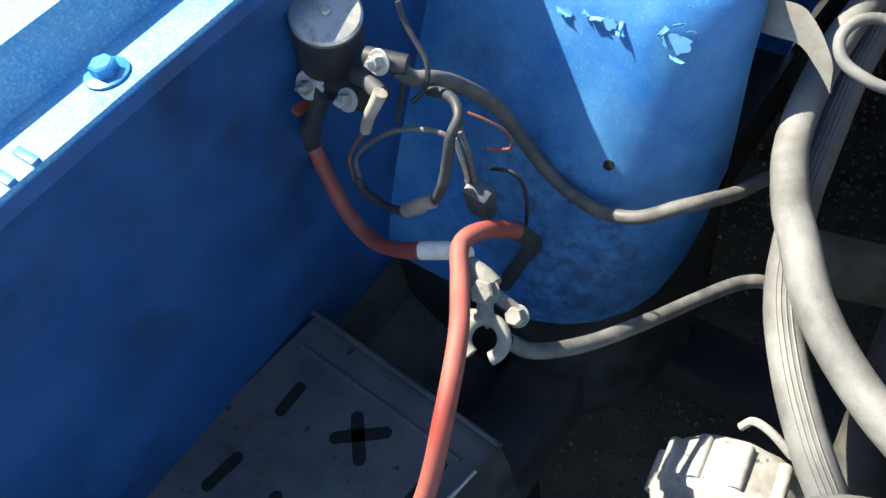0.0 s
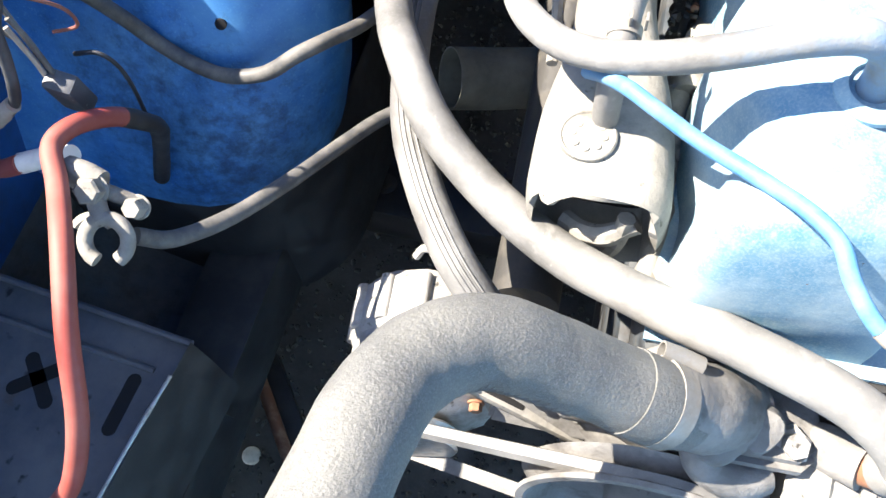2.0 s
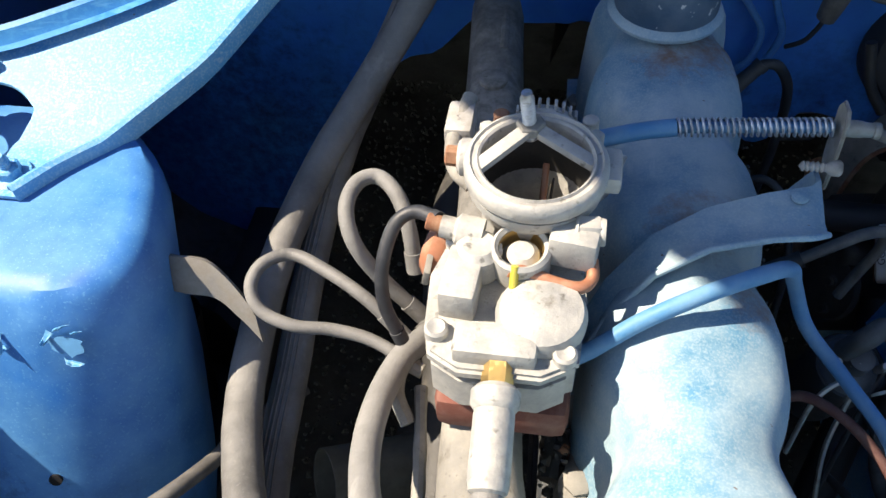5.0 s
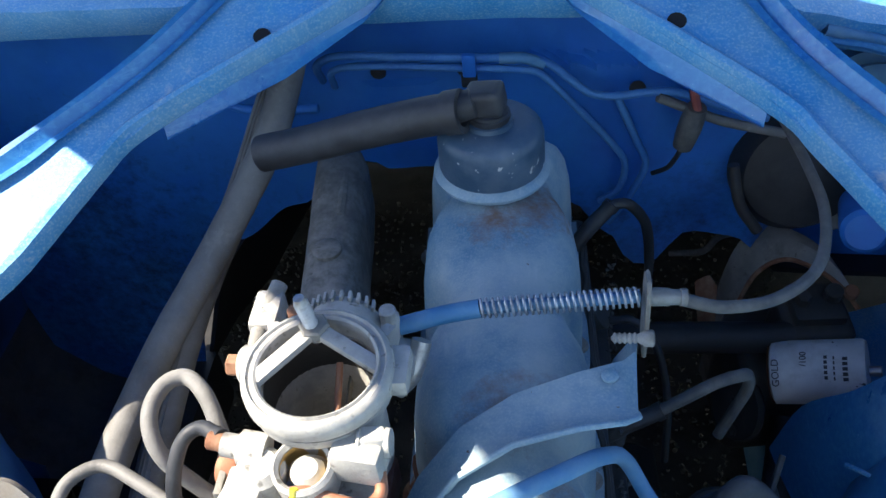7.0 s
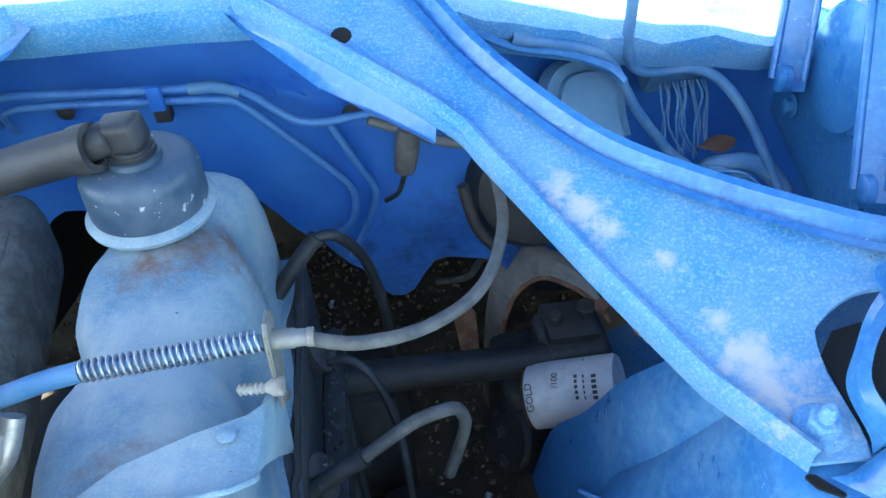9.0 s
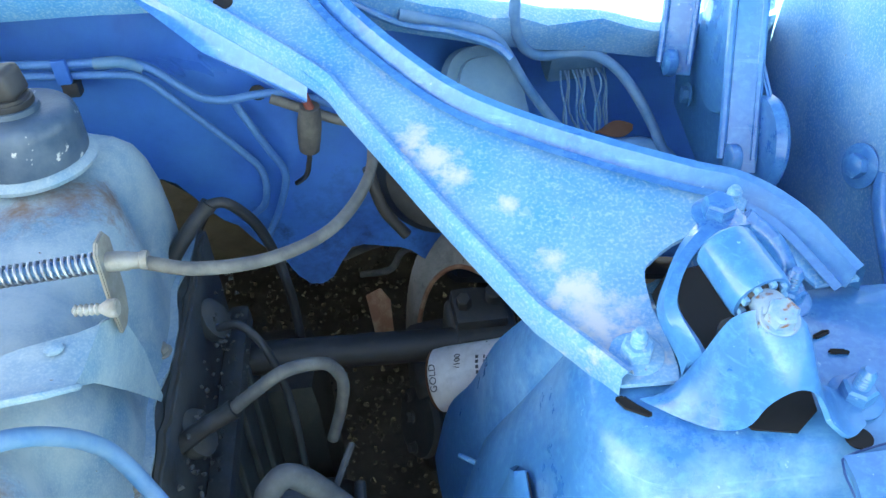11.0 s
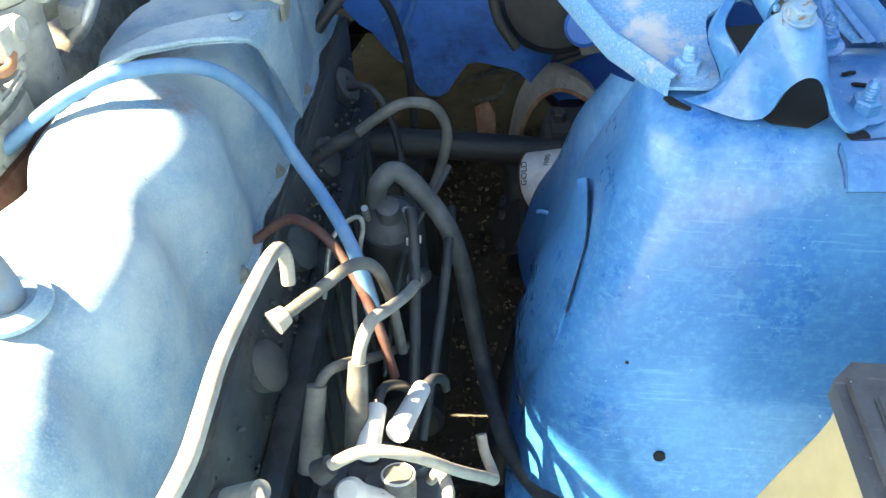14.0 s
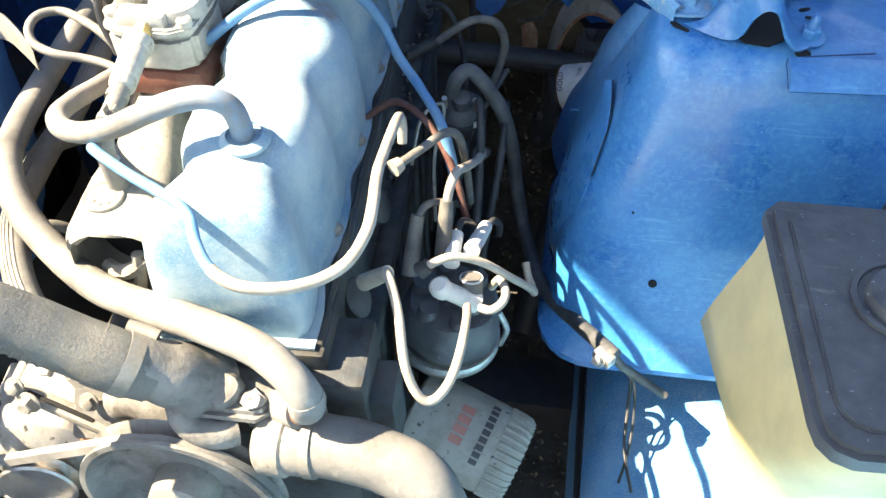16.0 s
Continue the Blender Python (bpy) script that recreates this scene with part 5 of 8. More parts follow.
part("blade", sheet(lambda u, v: Vector((0.104 + 0.014 * u + 0.004 * math.sin(5 * v), 0.615 + 0.045 * v, 0.885 + 0.008 * math.sin(3 * u) + 0.012 * v)), 5, 8, 0.0005), LEAF, leaf)


def carburettor():
    e = thing("carburettor", (0.062, 0.60, 0.93), "dusty grey single-barrel carburettor with open air horn and brass fittings", "carburettor")
    # base and bowl
    part("spacer", box((0.076, 0.115, 0.028), pose(0.062, 0.578, 0.930), 0.008), RUST_RED, e, "rust-red spacer block")
    bowl = [(-0.040, -0.020), (-0.036, -0.038), (-0.020, -0.047), (0.022, -0.047), (0.040, -0.036), (0.042, 0.005), (0.038, 0.030), (-0.036, 0.034), (-0.042, 0.012)]
    part("bowl_body", plate(bowl, 0.034, pose(0.060, 0.565, 0.945), 0.005), ZINC, e)
    lid = [(x * 1.04, y * 1.04) for x, y in bowl]
    part("bowl_cover", plate(lid, 0.008, pose(0.060, 0.565, 0.9795), 0.002), ZINC, e)
    part("bowl_dome", lathe([(0.024, 0), (0.0245, 0.008), (0.022, 0.014), (0.012, 0.018), (0.003, 0.019)], (0.080, 0.553, 0.985), (0, -0.1, 1), 28), ZINC, e)
    part("bowl_block", box((0.020, 0.036, 0.022), pose(0.036, 0.566, 0.996, 0, 0, -4), 0.003), ZINC, e)
    part("bowl_shoulder", box((0.044, 0.020, 0.016), pose(0.058, 0.531, 0.990), 0.004), ZINC, e)
    for x, y in ((0.026, 0.538), (0.094, 0.530), (0.094, 0.598), (0.028, 0.600)):
        part("cover_screw", lathe([(0.0065, 0), (0.0065, 0.006), (0.0050, 0.0075), (0.002, 0.0065)], (x, y, 0.986), (0, 0, 1), 14), ZINC, e)
    # throat, air horn ring and the two-armed bridge with its stud
    c = (0.0695, 0.626, 0)
    part("throat", lathe([(0.026, 0.945), (0.028, 0.990), (0.032, 1.008), (0.0380, 1.017), (0.0385, 1.023), (0.0306, 1.023), (0.0300, 0.985), (0.0295, 0.950)], c, (0, 0, 1), 44), ZINC, e)
    ringp = [(0.0385, 1.024), (0.0400, 1.026), (0.0400, 1.032), (0.0385, 1.035), (0.0365, 1.036), (0.0355, 1.0345), (0.0335, 1.0345), (0.0325, 1.036), (0.0312, 1.035), (0.0306, 1.032), (0.0306, 1.024), (0.0385, 1.024)]
    part("air_horn", lathe(ringp, c, (0, 0, 1), 56, caps=False), ZINC, e)
    # Dark lining and black floor paint the throat's shade onto the bore.
    part("bore_lining", lathe([(0.0302, 1.022), (0.0296, 0.985), (0.0290, 0.952)], c, (0, 0, 1), 40, caps=False), IRON_DARK, e, "dark lining painting shade into the throat")
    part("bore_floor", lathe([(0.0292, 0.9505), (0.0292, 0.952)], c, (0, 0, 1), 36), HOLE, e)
    part("booster_venturi", lathe([(0.0085, 0), (0.0095, 0.003), (0.0095, 0.016), (0.0080, 0.017), (0.0070, 0.006)], (0.058, 0.608, 0.972), (0.1, 0.35, 1), 22), BRASS, e, "brass booster venturi")
    part("choke_shaft", rod((0.074, 0.604, 0.985), (0.0745, 0.646, 1.012), 0.0020, 10), COPPER, e)
    part("choke_blade", box((0.0012, 0.040, 0.016), pose(0.0775, 0.627, 0.990, 20, 8, 0), 0.0004), IRON_DARK, e)
    for a, b in (((0.036, 0.616, 1.032), (0.064, 0.649, 1.036)), ((0.102, 0.628, 1.031), (0.066, 0.649, 1.036))):
        a, b = Vector(a), Vector(b)
        m = Matrix.Translation((a + b) / 2) @ (b - a).to_track_quat("Y", "Z").to_matrix().to_4x4()
        part("bridge_arm", box((0.0085, (b - a).length + 0.006, 0.0050), m, 0.0015), ZINC, e)
    part("stud", lathe([(0.0042, 0.0)] + [(0.0042 - 0.0009 * (i % 2), 0.001 + 0.0012 * i) for i in range(26)] + [(0.003, 0.034)], (0.0645, 0.650, 1.028), (-0.10, -0.05, 1), 12), STEEL, e)
    part("stud_nut", lathe([(0.0085, 0), (0.0085, 0.005), (0.0075, 0.006)], (0.0645, 0.650, 1.034), (-0.05, -0.03, 1), 6), IRON, e)
    boss = part("horn_boss", lathe([(0.011, -0.006), (0.011, 0.004), (0.009, 0.006)], (0.031, 0.634, 1.024), (-1, 0, 0), 18), ZINC, e)
    part("boss_bolt", hexbolt((0.0265, 0.634, 1.024), (-1, 0, 0.05), 0.0062, 0.007, 1.15), RUST, boss)
    part("horn_lug", box((0.013, 0.026, 0.012), pose(0.110, 0.632, 1.024), 0.003), ZINC, e)
    for x, y in ((0.040, 0.655), (0.100, 0.654)):
        part("horn_rib", box((0.008, 0.014, 0.018), pose(x, y, 1.020, 0, 0, 30 if x < 0.07 else -30), 0.003), ZINC, e)
    # accelerator pump cup, vacuum ports and pipe
    part("pump_cup", lathe([(0.0155, 0), (0.0165, 0.004), (0.0165, 0.020), (0.0145, 0.022), (0.0125, 0.020), (0.0122, 0.008)], (0.066, 0.585, 0.990), (0, -0.1, 1), 28), ZINC, e)
    part("cup_lining", lathe([(0.0122, 0.006), (0.0122, 0.019)], (0.066, 0.585, 0.990), (0, -0.1, 1), 28, caps=False), BRASS, e)
    part("pump_piston", lathe([(0.008, 0.004), (0.009, 0.014), (0.006, 0.017)], (0.067, 0.585, 0.990), (0, -0.1, 1), 20), ZINC, e)
    part("vacuum_port", lathe([(0.0095, 0), (0.0095, 0.014), (0.0065, 0.016), (0.0065, 0.024)], (0.044, 0.594, 1.004), (-1, 0.1, 0.1), 16), ZINC, e)
    part("port_nipple", rod((0.026, 0.596, 1.006), (0.012, 0.598, 1.008), 0.005, 12), RUST, e)
    part("front_lobe", lathe([(0.012, 0), (0.013, 0.004), (0.013, 0.018), (0.009, 0.022)], (0.043, 0.583, 0.988), (0, 0, 1), 20), ZINC, e)
    part("side_lug", box((0.026, 0.018, 0.022), pose(0.094, 0.588, 1.010, 0, 0, -8), 0.003), ZINC, e)
    lug = part("pipe_union", hexbolt((0.094, 0.594, 1.015), (1, 0, 0.05), 0.0085, 0.012, 1.05), ZINC, e)
    for k in range(3):
        part("union_flute", lathe([(0.0072, 0), (0.0078, 0.002), (0.0072, 0.004)], (0.096 + 0.005 * k, 0.594, 1.015), (1, 0, 0.05), 14), ZINC, lug)
    part("copper_pipe", tube([(0.104, 0.584, 1.004), (0.105, 0.575, 0.999), (0.099, 0.568, 0.999), (0.086, 0.569, 1.000), (0.070, 0.572, 1.003), (0.060, 0.570, 1.005)], 0.0035, 10, 5), COPPER, e,
         "rusty copper vent pipe")
    part("sight_tube", rod((0.0635, 0.556, 0.989), (0.064, 0.570, 1.010), 0.0024, 14), CLEAR, e, "yellow fluid sight tube")
    part("sight_collar", rod((0.0632, 0.553, 0.984), (0.0636, 0.558, 0.992), 0.0040, 14), BRASS, e)
    # rear choke housing
    part("choke_housing", lathe([(0.020, 0), (0.024, 0.003), (0.024, 0.012), (0.021, 0.016), (0.012, 0.019)], (0.071, 0.680, 1.000), (0, -0.8, 0.25), 30), ZINC, e)
    for k in range(9):
        a = radians(40 + 12 * k)
        part("choke_tooth", box((0.0018, 0.006, 0.004), Matrix.Translation((0.071 + 0.0235 * math.cos(a), 0.682, 1.003 + 0.0235 * math.sin(a))), 0.0004), ZINC, e)
    for x in (0.045, 0.098):
        part("choke_ear", box((0.010, 0.016, 0.026), pose(x, 0.676, 1.000), 0.003), ZINC, e)
        part("ear_screw", rod((x, 0.676, 1.012), (x, 0.676, 1.022), 0.005, 12), RUST if x < 0.05 else ZINC, e)
    part("throttle_lever", box((0.016, 0.022, 0.020), pose(0.104, 0.664, 0.990, 0, 10, 0), 0.004), ALU, e)
    part("throttle_arm", tube([(0.100, 0.655, 0.975), (0.110, 0.660, 0.985), (0.116, 0.672, 1.000)], 0.006, 10, 4), STEEL, e)
    part("left_linkage", tube([(0.030, 0.65, 0.985), (0.018, 0.66, 0.99), (0.014, 0.69, 0.99), (0.020, 0.72, 0.995)], 0.0055, 10, 5), IRON, e, "dull choke linkage")
    part("fast_idle_block", box((0.018, 0.030, 0.024), pose(0.016, 0.700, 0.985), 0.004), ALU, e)
    part("left_diaphragm", lathe([(0.014, 0), (0.017, 0.004), (0.017, 0.010), (0.012, 0.015)], (0.022, 0.606, 0.968), (-1, 0.2, 0.1), 22), COPPER, e, "rusty vacuum diaphragm")
    for k, (y, z) in enumerate(((0.590, 0.975), (0.620, 0.960), (0.600, 0.950))):
        part("linkage_tab", box((0.004, 0.016, 0.012), pose(0.012, y, z, 20 * k, 10, 0), 0.001), IRON, e)
    e.location += Vector((0.001, -0.003, 0.006))
    return e


carburettor()


def fuel_filter():
    e = thing("fuel_filter", (0.063, 0.50, 0.99), "dull zinc inline fuel filter with brass nut on the carburettor", "fuel filter")
    a = Vector((0.0615, 0.525, 0.9935))
    d = Vector((0.03, -1, -0.23)).normalized()
    part("brass_nut", lathe([(0.0084, 0), (0.0084, 0.016), (0.007, 0.018)], a, d, 6), BRASS, e, "brass hexagon nut")
    part("collar", lathe([(0.0100, 0.017), (0.0128, 0.020), (0.0128, 0.027), (0.0105, 0.030)], a, d, 30), ZINC, e)
    part("canister", lathe([(0.0100, 0.028), (0.0106, 0.032), (0.0106, 0.066), (0.0098, 0.070), (0.0070, 0.072)], a, d, 30), ZINC, e)
    part("rubber_stub", tube([a + d * 0.066, a + d * 0.080, a + d * 0.090 + Vector((-0.001, 0, -0.001)), a + d * 0.108 + Vector((-0.002, 0, -0.002)), a + d * 0.118 + Vector((-0.003, 0, -0.014)), a + d * 0.119 + Vector((-0.003, 0, -0.040)),
                              a + d * 0.119 + Vector((-0.003, 0, -0.060))], 0.0078, 14, 5, wobble=0.06), RUBBER, e, "dusty rubber hose stub")
    for k in (0.078, 0.102):
        part("spring_clip", lathe([(0.0080, -0.003), (0.0091, -0.003), (0.0091, 0.003), (0.0080, 0.003)], a + d * k + Vector((-0.001, 0, -0.001)), d, 24), CLAMP_STEEL, e)
    for x in (-0.004, 0.004):
        part("clip_ear", box((0.0016, 0.006, 0.008), Matrix.Translation(a + d * 0.102 + Vector((x + 0.005, 0, 0.010))), 0.0005), CLAMP_STEEL, e)
    return e


fuel_filter()


def throttle_cable():
    e = thing("throttle_cable", (0.24, 0.69, 1.0), "throttle cable with bright coil spring held by a bracket", "throttle cable")
    a, b = Vector((0.150, 0.684, 1.0165)), Vector((0.240, 0.690, 1.020))
    d = (b - a).normalized()
    part("rod_sleeve", tube([(0.090, 0.676, 1.005), (0.11, 0.679, 1.009), (0.130, 0.682, 1.0135), (0.150, 0.684, 1.0165)], 0.0055, 12, 4), RUBBER_BLUE, e)
    part("core", rod(a, b, 0.0036, 12), RUBBER_BLUE, e)
    pts = []
    q = frame_to(d, a)
    turns = 26
    for i in range(turns * 10 + 1):
        t = 2 * math.pi * i / 10
        pts.append(q @ Vector((0.0053 * math.cos(t), 0.0053 * math.sin(t), (b - a).length * i / (turns * 10))))
    part("coil_spring", tube(pts, 0.0009, 6, 1), SPRING, e, "bright steel coil spring")
    m = Matrix.Translation((0.2425, 0.690, 1.008)) @ Matrix(((0, 0, 1, 0), (0.99, 0.1, 0, 0), (-0.1, 0.99, 0, 0), (0, 0, 0, 1)))
    part("bracket_plate", plate([(-0.011, 0.022), (-0.006, 0.027), (0.005, 0.027), (0.011, 0.020), (0.010, -0.012), (0.006, -0.024), (-0.002, -0.029), (-0.010, -0.029), (-0.012, -0.010)], 0.0025, m, 0.0008),
         CLAMP_STEEL, e, "dull bracket plate")
    part("self_tapping_screw", lathe([(0.0008, -0.016)] + [(0.0034 - 0.0011 * (i % 2), -0.014 + 0.0014 * i) for i in range(10)] + [(0.0050, 0.003), (0.0050, 0.007), (0.004, 0.008)],
                                     (0.240, 0.676, 1.0005), (1, 0.0, 0), 14), ALU, e, "rusty zinc screw")
    part("ferrule", lathe([(0.0054, 0), (0.0052, 0.012), (0.0046, 0.013), (0.0044, 0.018), (0.0050, 0.0185), (0.0050, 0.022)], (0.2435, 0.690, 1.020), (1, 0.02, -0.05), 18), CLAMP_STEEL, e)
    part("outer_sheath", tube([(0.262, 0.690, 1.018), (0.289, 0.692, 1.009), (0.324, 0.711, 0.997), (0.355, 0.746, 0.988), (0.373, 0.804, 0.978), (0.376, 0.862, 0.970), (0.368, 0.93, 0.972), (0.355, 1.03, 0.985)],
                              0.0038, 12, 8), WIRE_GREY, e)
    return e


throttle_cable()


def heat_strap():
    """The blue strap bent over the cover that carries the cable bracket."""
    e = thing("cable_bracket_strap", (0.2, 0.65, 0.98), "bent dusty blue steel strap across the valve cover", "bracket")
    mid = [((0.098, 0.560, 0.925), (0.098, 0.585, 0.935)), ((0.116, 0.578, 0.955), (0.116, 0.607, 0.962)), ((0.140, 0.593, 0.983), (0.140, 0.624, 0.986)), ((0.170, 0.607, 0.994), (0.170, 0.640, 0.996)),
           ((0.205, 0.616, 0.997), (0.205, 0.653, 0.999)), ((0.228, 0.620, 0.997), (0.230, 0.662, 0.998)), ((0.236, 0.627, 0.992), (0.238, 0.672, 0.994)), ((0.236, 0.648, 0.972), (0.241, 0.690, 0.984)),
           ((0.230, 0.690, 0.918), (0.234, 0.716, 0.930)), ((0.225, 0.728, 0.866), (0.226, 0.734, 0.868))]
    rows = [[Vector(a) + (Vector(b) - Vector(a)) * k / 4 + Vector((0, 0, 0.0035 * (1 if k in (0,) else 0))) for k in range(5)] for a, b in mid]
    fine = []
    for a, b in zip(rows[:-1], rows[1:]):
        for k in range(4):
            fine.append([p + (q - p) * k / 4 for p, q in zip(a, b)])
    fine.append(rows[-1])
    bm = loft(fine)
    bmesh.ops.recalc_face_normals(bm, faces=bm.faces)
    bmesh.ops.solidify(bm, geom=bm.faces[:], thickness=0.003)
    part("strap", bm, ENGINE_BLUE, e)
    part("rolled_edge", tube([r[0] + Vector((0, -0.001, 0.0006)) for r in fine[:26]], 0.0019, 8, 1), ENGINE_BLUE, e)
    part("rivet", lathe([(0.005, 0), (0.0048, 0.0015), (0.002, 0.0025)], (0.222, 0.650, 0.9995), (0, 0, 1), 14), ENGINE_BLUE, e)
    return e


heat_strap()


# ---- hoses ----
H1_LINE = ((0.010, 1.02, 1.060), (-0.008, 0.955, 1.040), (-0.036, 0.905, 0.972), (-0.080, 0.84, 0.912), (-0.112, 0.76, 0.880), (-0.126, 0.670, 0.862), (-0.117, 0.565, 0.862),
                          (-0.095, 0.495, 0.874), (-0.072, 0.450, 0.884), (-0.043, 0.411, 0.874), (0.000, 0.379, 0.860), (0.053, 0.346, 0.862), (0.110, 0.319, 0.879), (0.165, 0.300, 0.889), (0.212, 0.284, 0.890),
                          (0.236, 0.272, 0.882), (0.249, 0.265, 0.866), (0.247, 0.267, 0.847))
H1 = smooth_path(H1_LINE, 7)
h1 = hose("heater_hose", H1_LINE, 0.0132, RUBBER, "thick dusty grey heater hose sweeping past the shock tower", "hose", "heater hoses")
h2 = hose("heater_hose", ((-0.02, 1.02, 1.030), (-0.040, 0.94, 0.985), (-0.066, 0.885, 0.930), (-0.100, 0.80, 0.872), (-0.108, 0.70, 0.838), (-0.100, 0.60, 0.828), (-0.088, 0.51, 0.838), (-0.070, 0.436, 0.846),
                          (-0.044, 0.382, 0.848), (-0.012, 0.338, 0.842), (0.022, 0.312, 0.815), (0.050, 0.30, 0.77)), 0.0128, RUBBER, "ribbed dusty grey heater hose running down to the pump", "hose", "heater hoses", ribs=4)
for end in (slice(0, 8), slice(-8, None)):
    part("end_cuff", tube(H1[end], 0.0138, 16, 1, wobble=0.05), RUBBER, h1, "swollen hose end")
clamp((0.036, 0.306, 0.795), (0.55, -0.25, -0.8), 0.0134, h2)
h3 = thing("radiator_hose", (0.0, 0.2, 0.93), "fat dusty grey upper radiator hose bent to the thermostat", "hose")
RH = ((-0.070, -0.12, 0.86), (-0.050, -0.03, 0.935), (-0.026, 0.065, 0.983), (-0.006, 0.141, 0.996), (-0.001, 0.194, 0.984), (0.007, 0.223, 0.970), (0.023, 0.242, 0.960), (0.042, 0.251, 0.948), (0.082, 0.258, 0.914),
      (0.115, 0.2605, 0.890), (0.134, 0.266, 0.872))
part("sleeve", tube(RH, 0.0220, 32, 9, wobble=0.03), RUBBER_DARK, h3)
RP = smooth_path(RH, 9)
rng = random.Random(12)
for k in range(22):
    c = RP[50 + k]
    t = (RP[51 + k] - RP[49 + k]).normalized()
    up = (Vector((0.1, -0.8, -0.5)) - t * t.dot(Vector((0.1, -0.8, -0.5)))).normalized()
    sd = t.cross(up)
    span = rng.uniform(0.7, 1.15)
    part("wrinkle", tube([c + (up * math.cos(a) + sd * math.sin(a)) * 0.0206 + t * rng.uniform(-0.0006, 0.0006) for a in (-span, -span / 2, 0, span / 2, span)], 0.0021, 6, 2, radius=lambda u: 0.25 + math.sin(math.pi * u)), RUBBER_DARK, h3)
band = clamp((0.120, 0.2620, 0.8855), (0.76, 0.12, -0.62), 0.0230, h3)
part("worm_housing", tube(((0.116, 0.285, 0.899), (0.127, 0.285, 0.895), (0.138, 0.284, 0.891)), 0.0056, 16, 2, 0.0012), CLAMP_STEEL, band, "open-ended worm housing")
part("hose_end", tube(RP[-14:-5], 0.0228, 30, 1, wobble=0.03), RUBBER_DARK, h3, "swollen ribbed hose end")

PCV = ((0.008, 0.630, 0.868), (0.006, 0.598, 0.895), (-0.006, 0.570, 0.906), (-0.012, 0.530, 0.917), (-0.008, 0.486, 0.935), (0.005, 0.446, 0.953), (0.028, 0.417, 0.966), (0.054, 0.405, 0.974), (0.085, 0.398, 0.988), (0.115, 0.394, 1.006),
       (0.142, 0.396, 1.018), (0.165, 0.400, 1.021), (0.179, 0.403, 1.012), (0.183, 0.404, 0.996), (0.183, 0.404, 0.982))
pcv = thing("pcv_hose", PCV[0], "dusty breather hose curving to the valve cover grommet", "hose")
full = smooth_path(PCV, 7)
part("sleeve", tube(full, 0.0086, 18, 1, wobble=0.03), RUBBER_FADE, pcv)
part("lower_cuff", tube(full[:8], 0.0098, 18, 1, wobble=0.03), RUBBER, pcv)
hose("vacuum_hose", ((0.040, 0.560, 0.915), (0.075, 0.546, 0.945), (0.105, 0.548, 0.968), (0.135, 0.560, 0.988), (0.165, 0.572, 1.000), (0.195, 0.590, 0.998), (0.218, 0.612, 0.980), (0.233, 0.634, 0.940),
                     (0.250, 0.630, 0.902), (0.275, 0.604, 0.886), (0.301, 0.566, 0.874), (0.315, 0.545, 0.835)), 0.0048, RUBBER_BLUE, "blue oversprayed hose arching over the valve cover", "hose")
vp = thing("vacuum_pipe", (0.046, 0.440, 0.915), "thin pipe round the valve cover, blue then faded tan", "pipe")
VP = smooth_path(((0.046, 0.440, 0.915), (0.058, 0.405, 0.958), (0.071, 0.386, 0.976), (0.085, 0.375, 0.979), (0.110, 0.362, 0.976), (0.138, 0.346, 0.979), (0.160, 0.331, 0.983), (0.174, 0.317, 0.984), (0.182, 0.302, 0.979), (0.196, 0.286, 0.973),
                  (0.216, 0.279, 0.967), (0.240, 0.284, 0.962), (0.262, 0.296, 0.959), (0.280, 0.311, 0.963), (0.290, 0.331, 0.973), (0.289, 0.357, 0.973), (0.284, 0.388, 0.966), (0.281, 0.415, 0.959), (0.280, 0.470, 0.949), (0.278, 0.498, 0.936),
                  (0.278, 0.506, 0.922), (0.278, 0.502, 0.905)), 7)
part("blue_length", tube(VP[:64], 0.0041, 14, 1, wobble=0.03), RUBBER_BLUE, vp, "blue oversprayed length")
part("tan_length", tube(VP[63:], 0.0043, 14, 1, wobble=0.03), WIRE_TAN, vp, "faded tan length")

# ---- battery side ----
cab = thing("battery_cable", (-0.42, 0.37, 0.87), "faded red positive battery cable with clamp end", "cable", "battery cables")
part("sleeve", tube(((-0.442, 0.365, 0.882), (-0.435, 0.362, 0.871), (-0.427, 0.358, 0.859), (-0.415, 0.352, 0.846), (-0.397, 0.345, 0.828), (-0.367, 0.337, 0.823), (-0.333, 0.331, 0.840), (-0.300, 0.327, 0.865)), 0.0066, 14, 7), RED, cab)
part("bare_sleeve", tube(((-0.303, 0.327, 0.863), (-0.293, 0.332, 0.864), (-0.282, 0.338, 0.864), (-0.265, 0.336, 0.873)), 0.0070, 14, 4), CAN_WHITE, cab, "whitish faded sleeve end")
lug = part("terminal_sleeve", tube(((-0.250, 0.318, 0.889), (-0.238, 0.316, 0.889), (-0.226, 0.314, 0.887)), 0.0098, 14, 4, wobble=0.25), IRON, cab, "crumpled lead sleeve")
cl = thing("battery_clamp", (-0.214, 0.29, 0.877), "dirty lead battery terminal clamp hanging loose", "terminal clamp", "battery clamps")
tilt = Vector((0.15, -0.55, 0.9))
part("bolt_head", hexbolt((-0.228, 0.309, 0.888), (0.1, -0.6, 0.8), 0.0088, 0.009, 1.15), IRON, cl)
part("bolt_end", hexbolt((-0.205, 0.311, 0.873), (0.1, -0.6, 0.8), 0.0068, 0.010, 1.2), IRON, cl)
part("strap", tube(((-0.226, 0.312, 0.884), (-0.215, 0.312, 0.880), (-0.204, 0.313, 0.872)), 0.0050, 10, 3), IRON, cl)
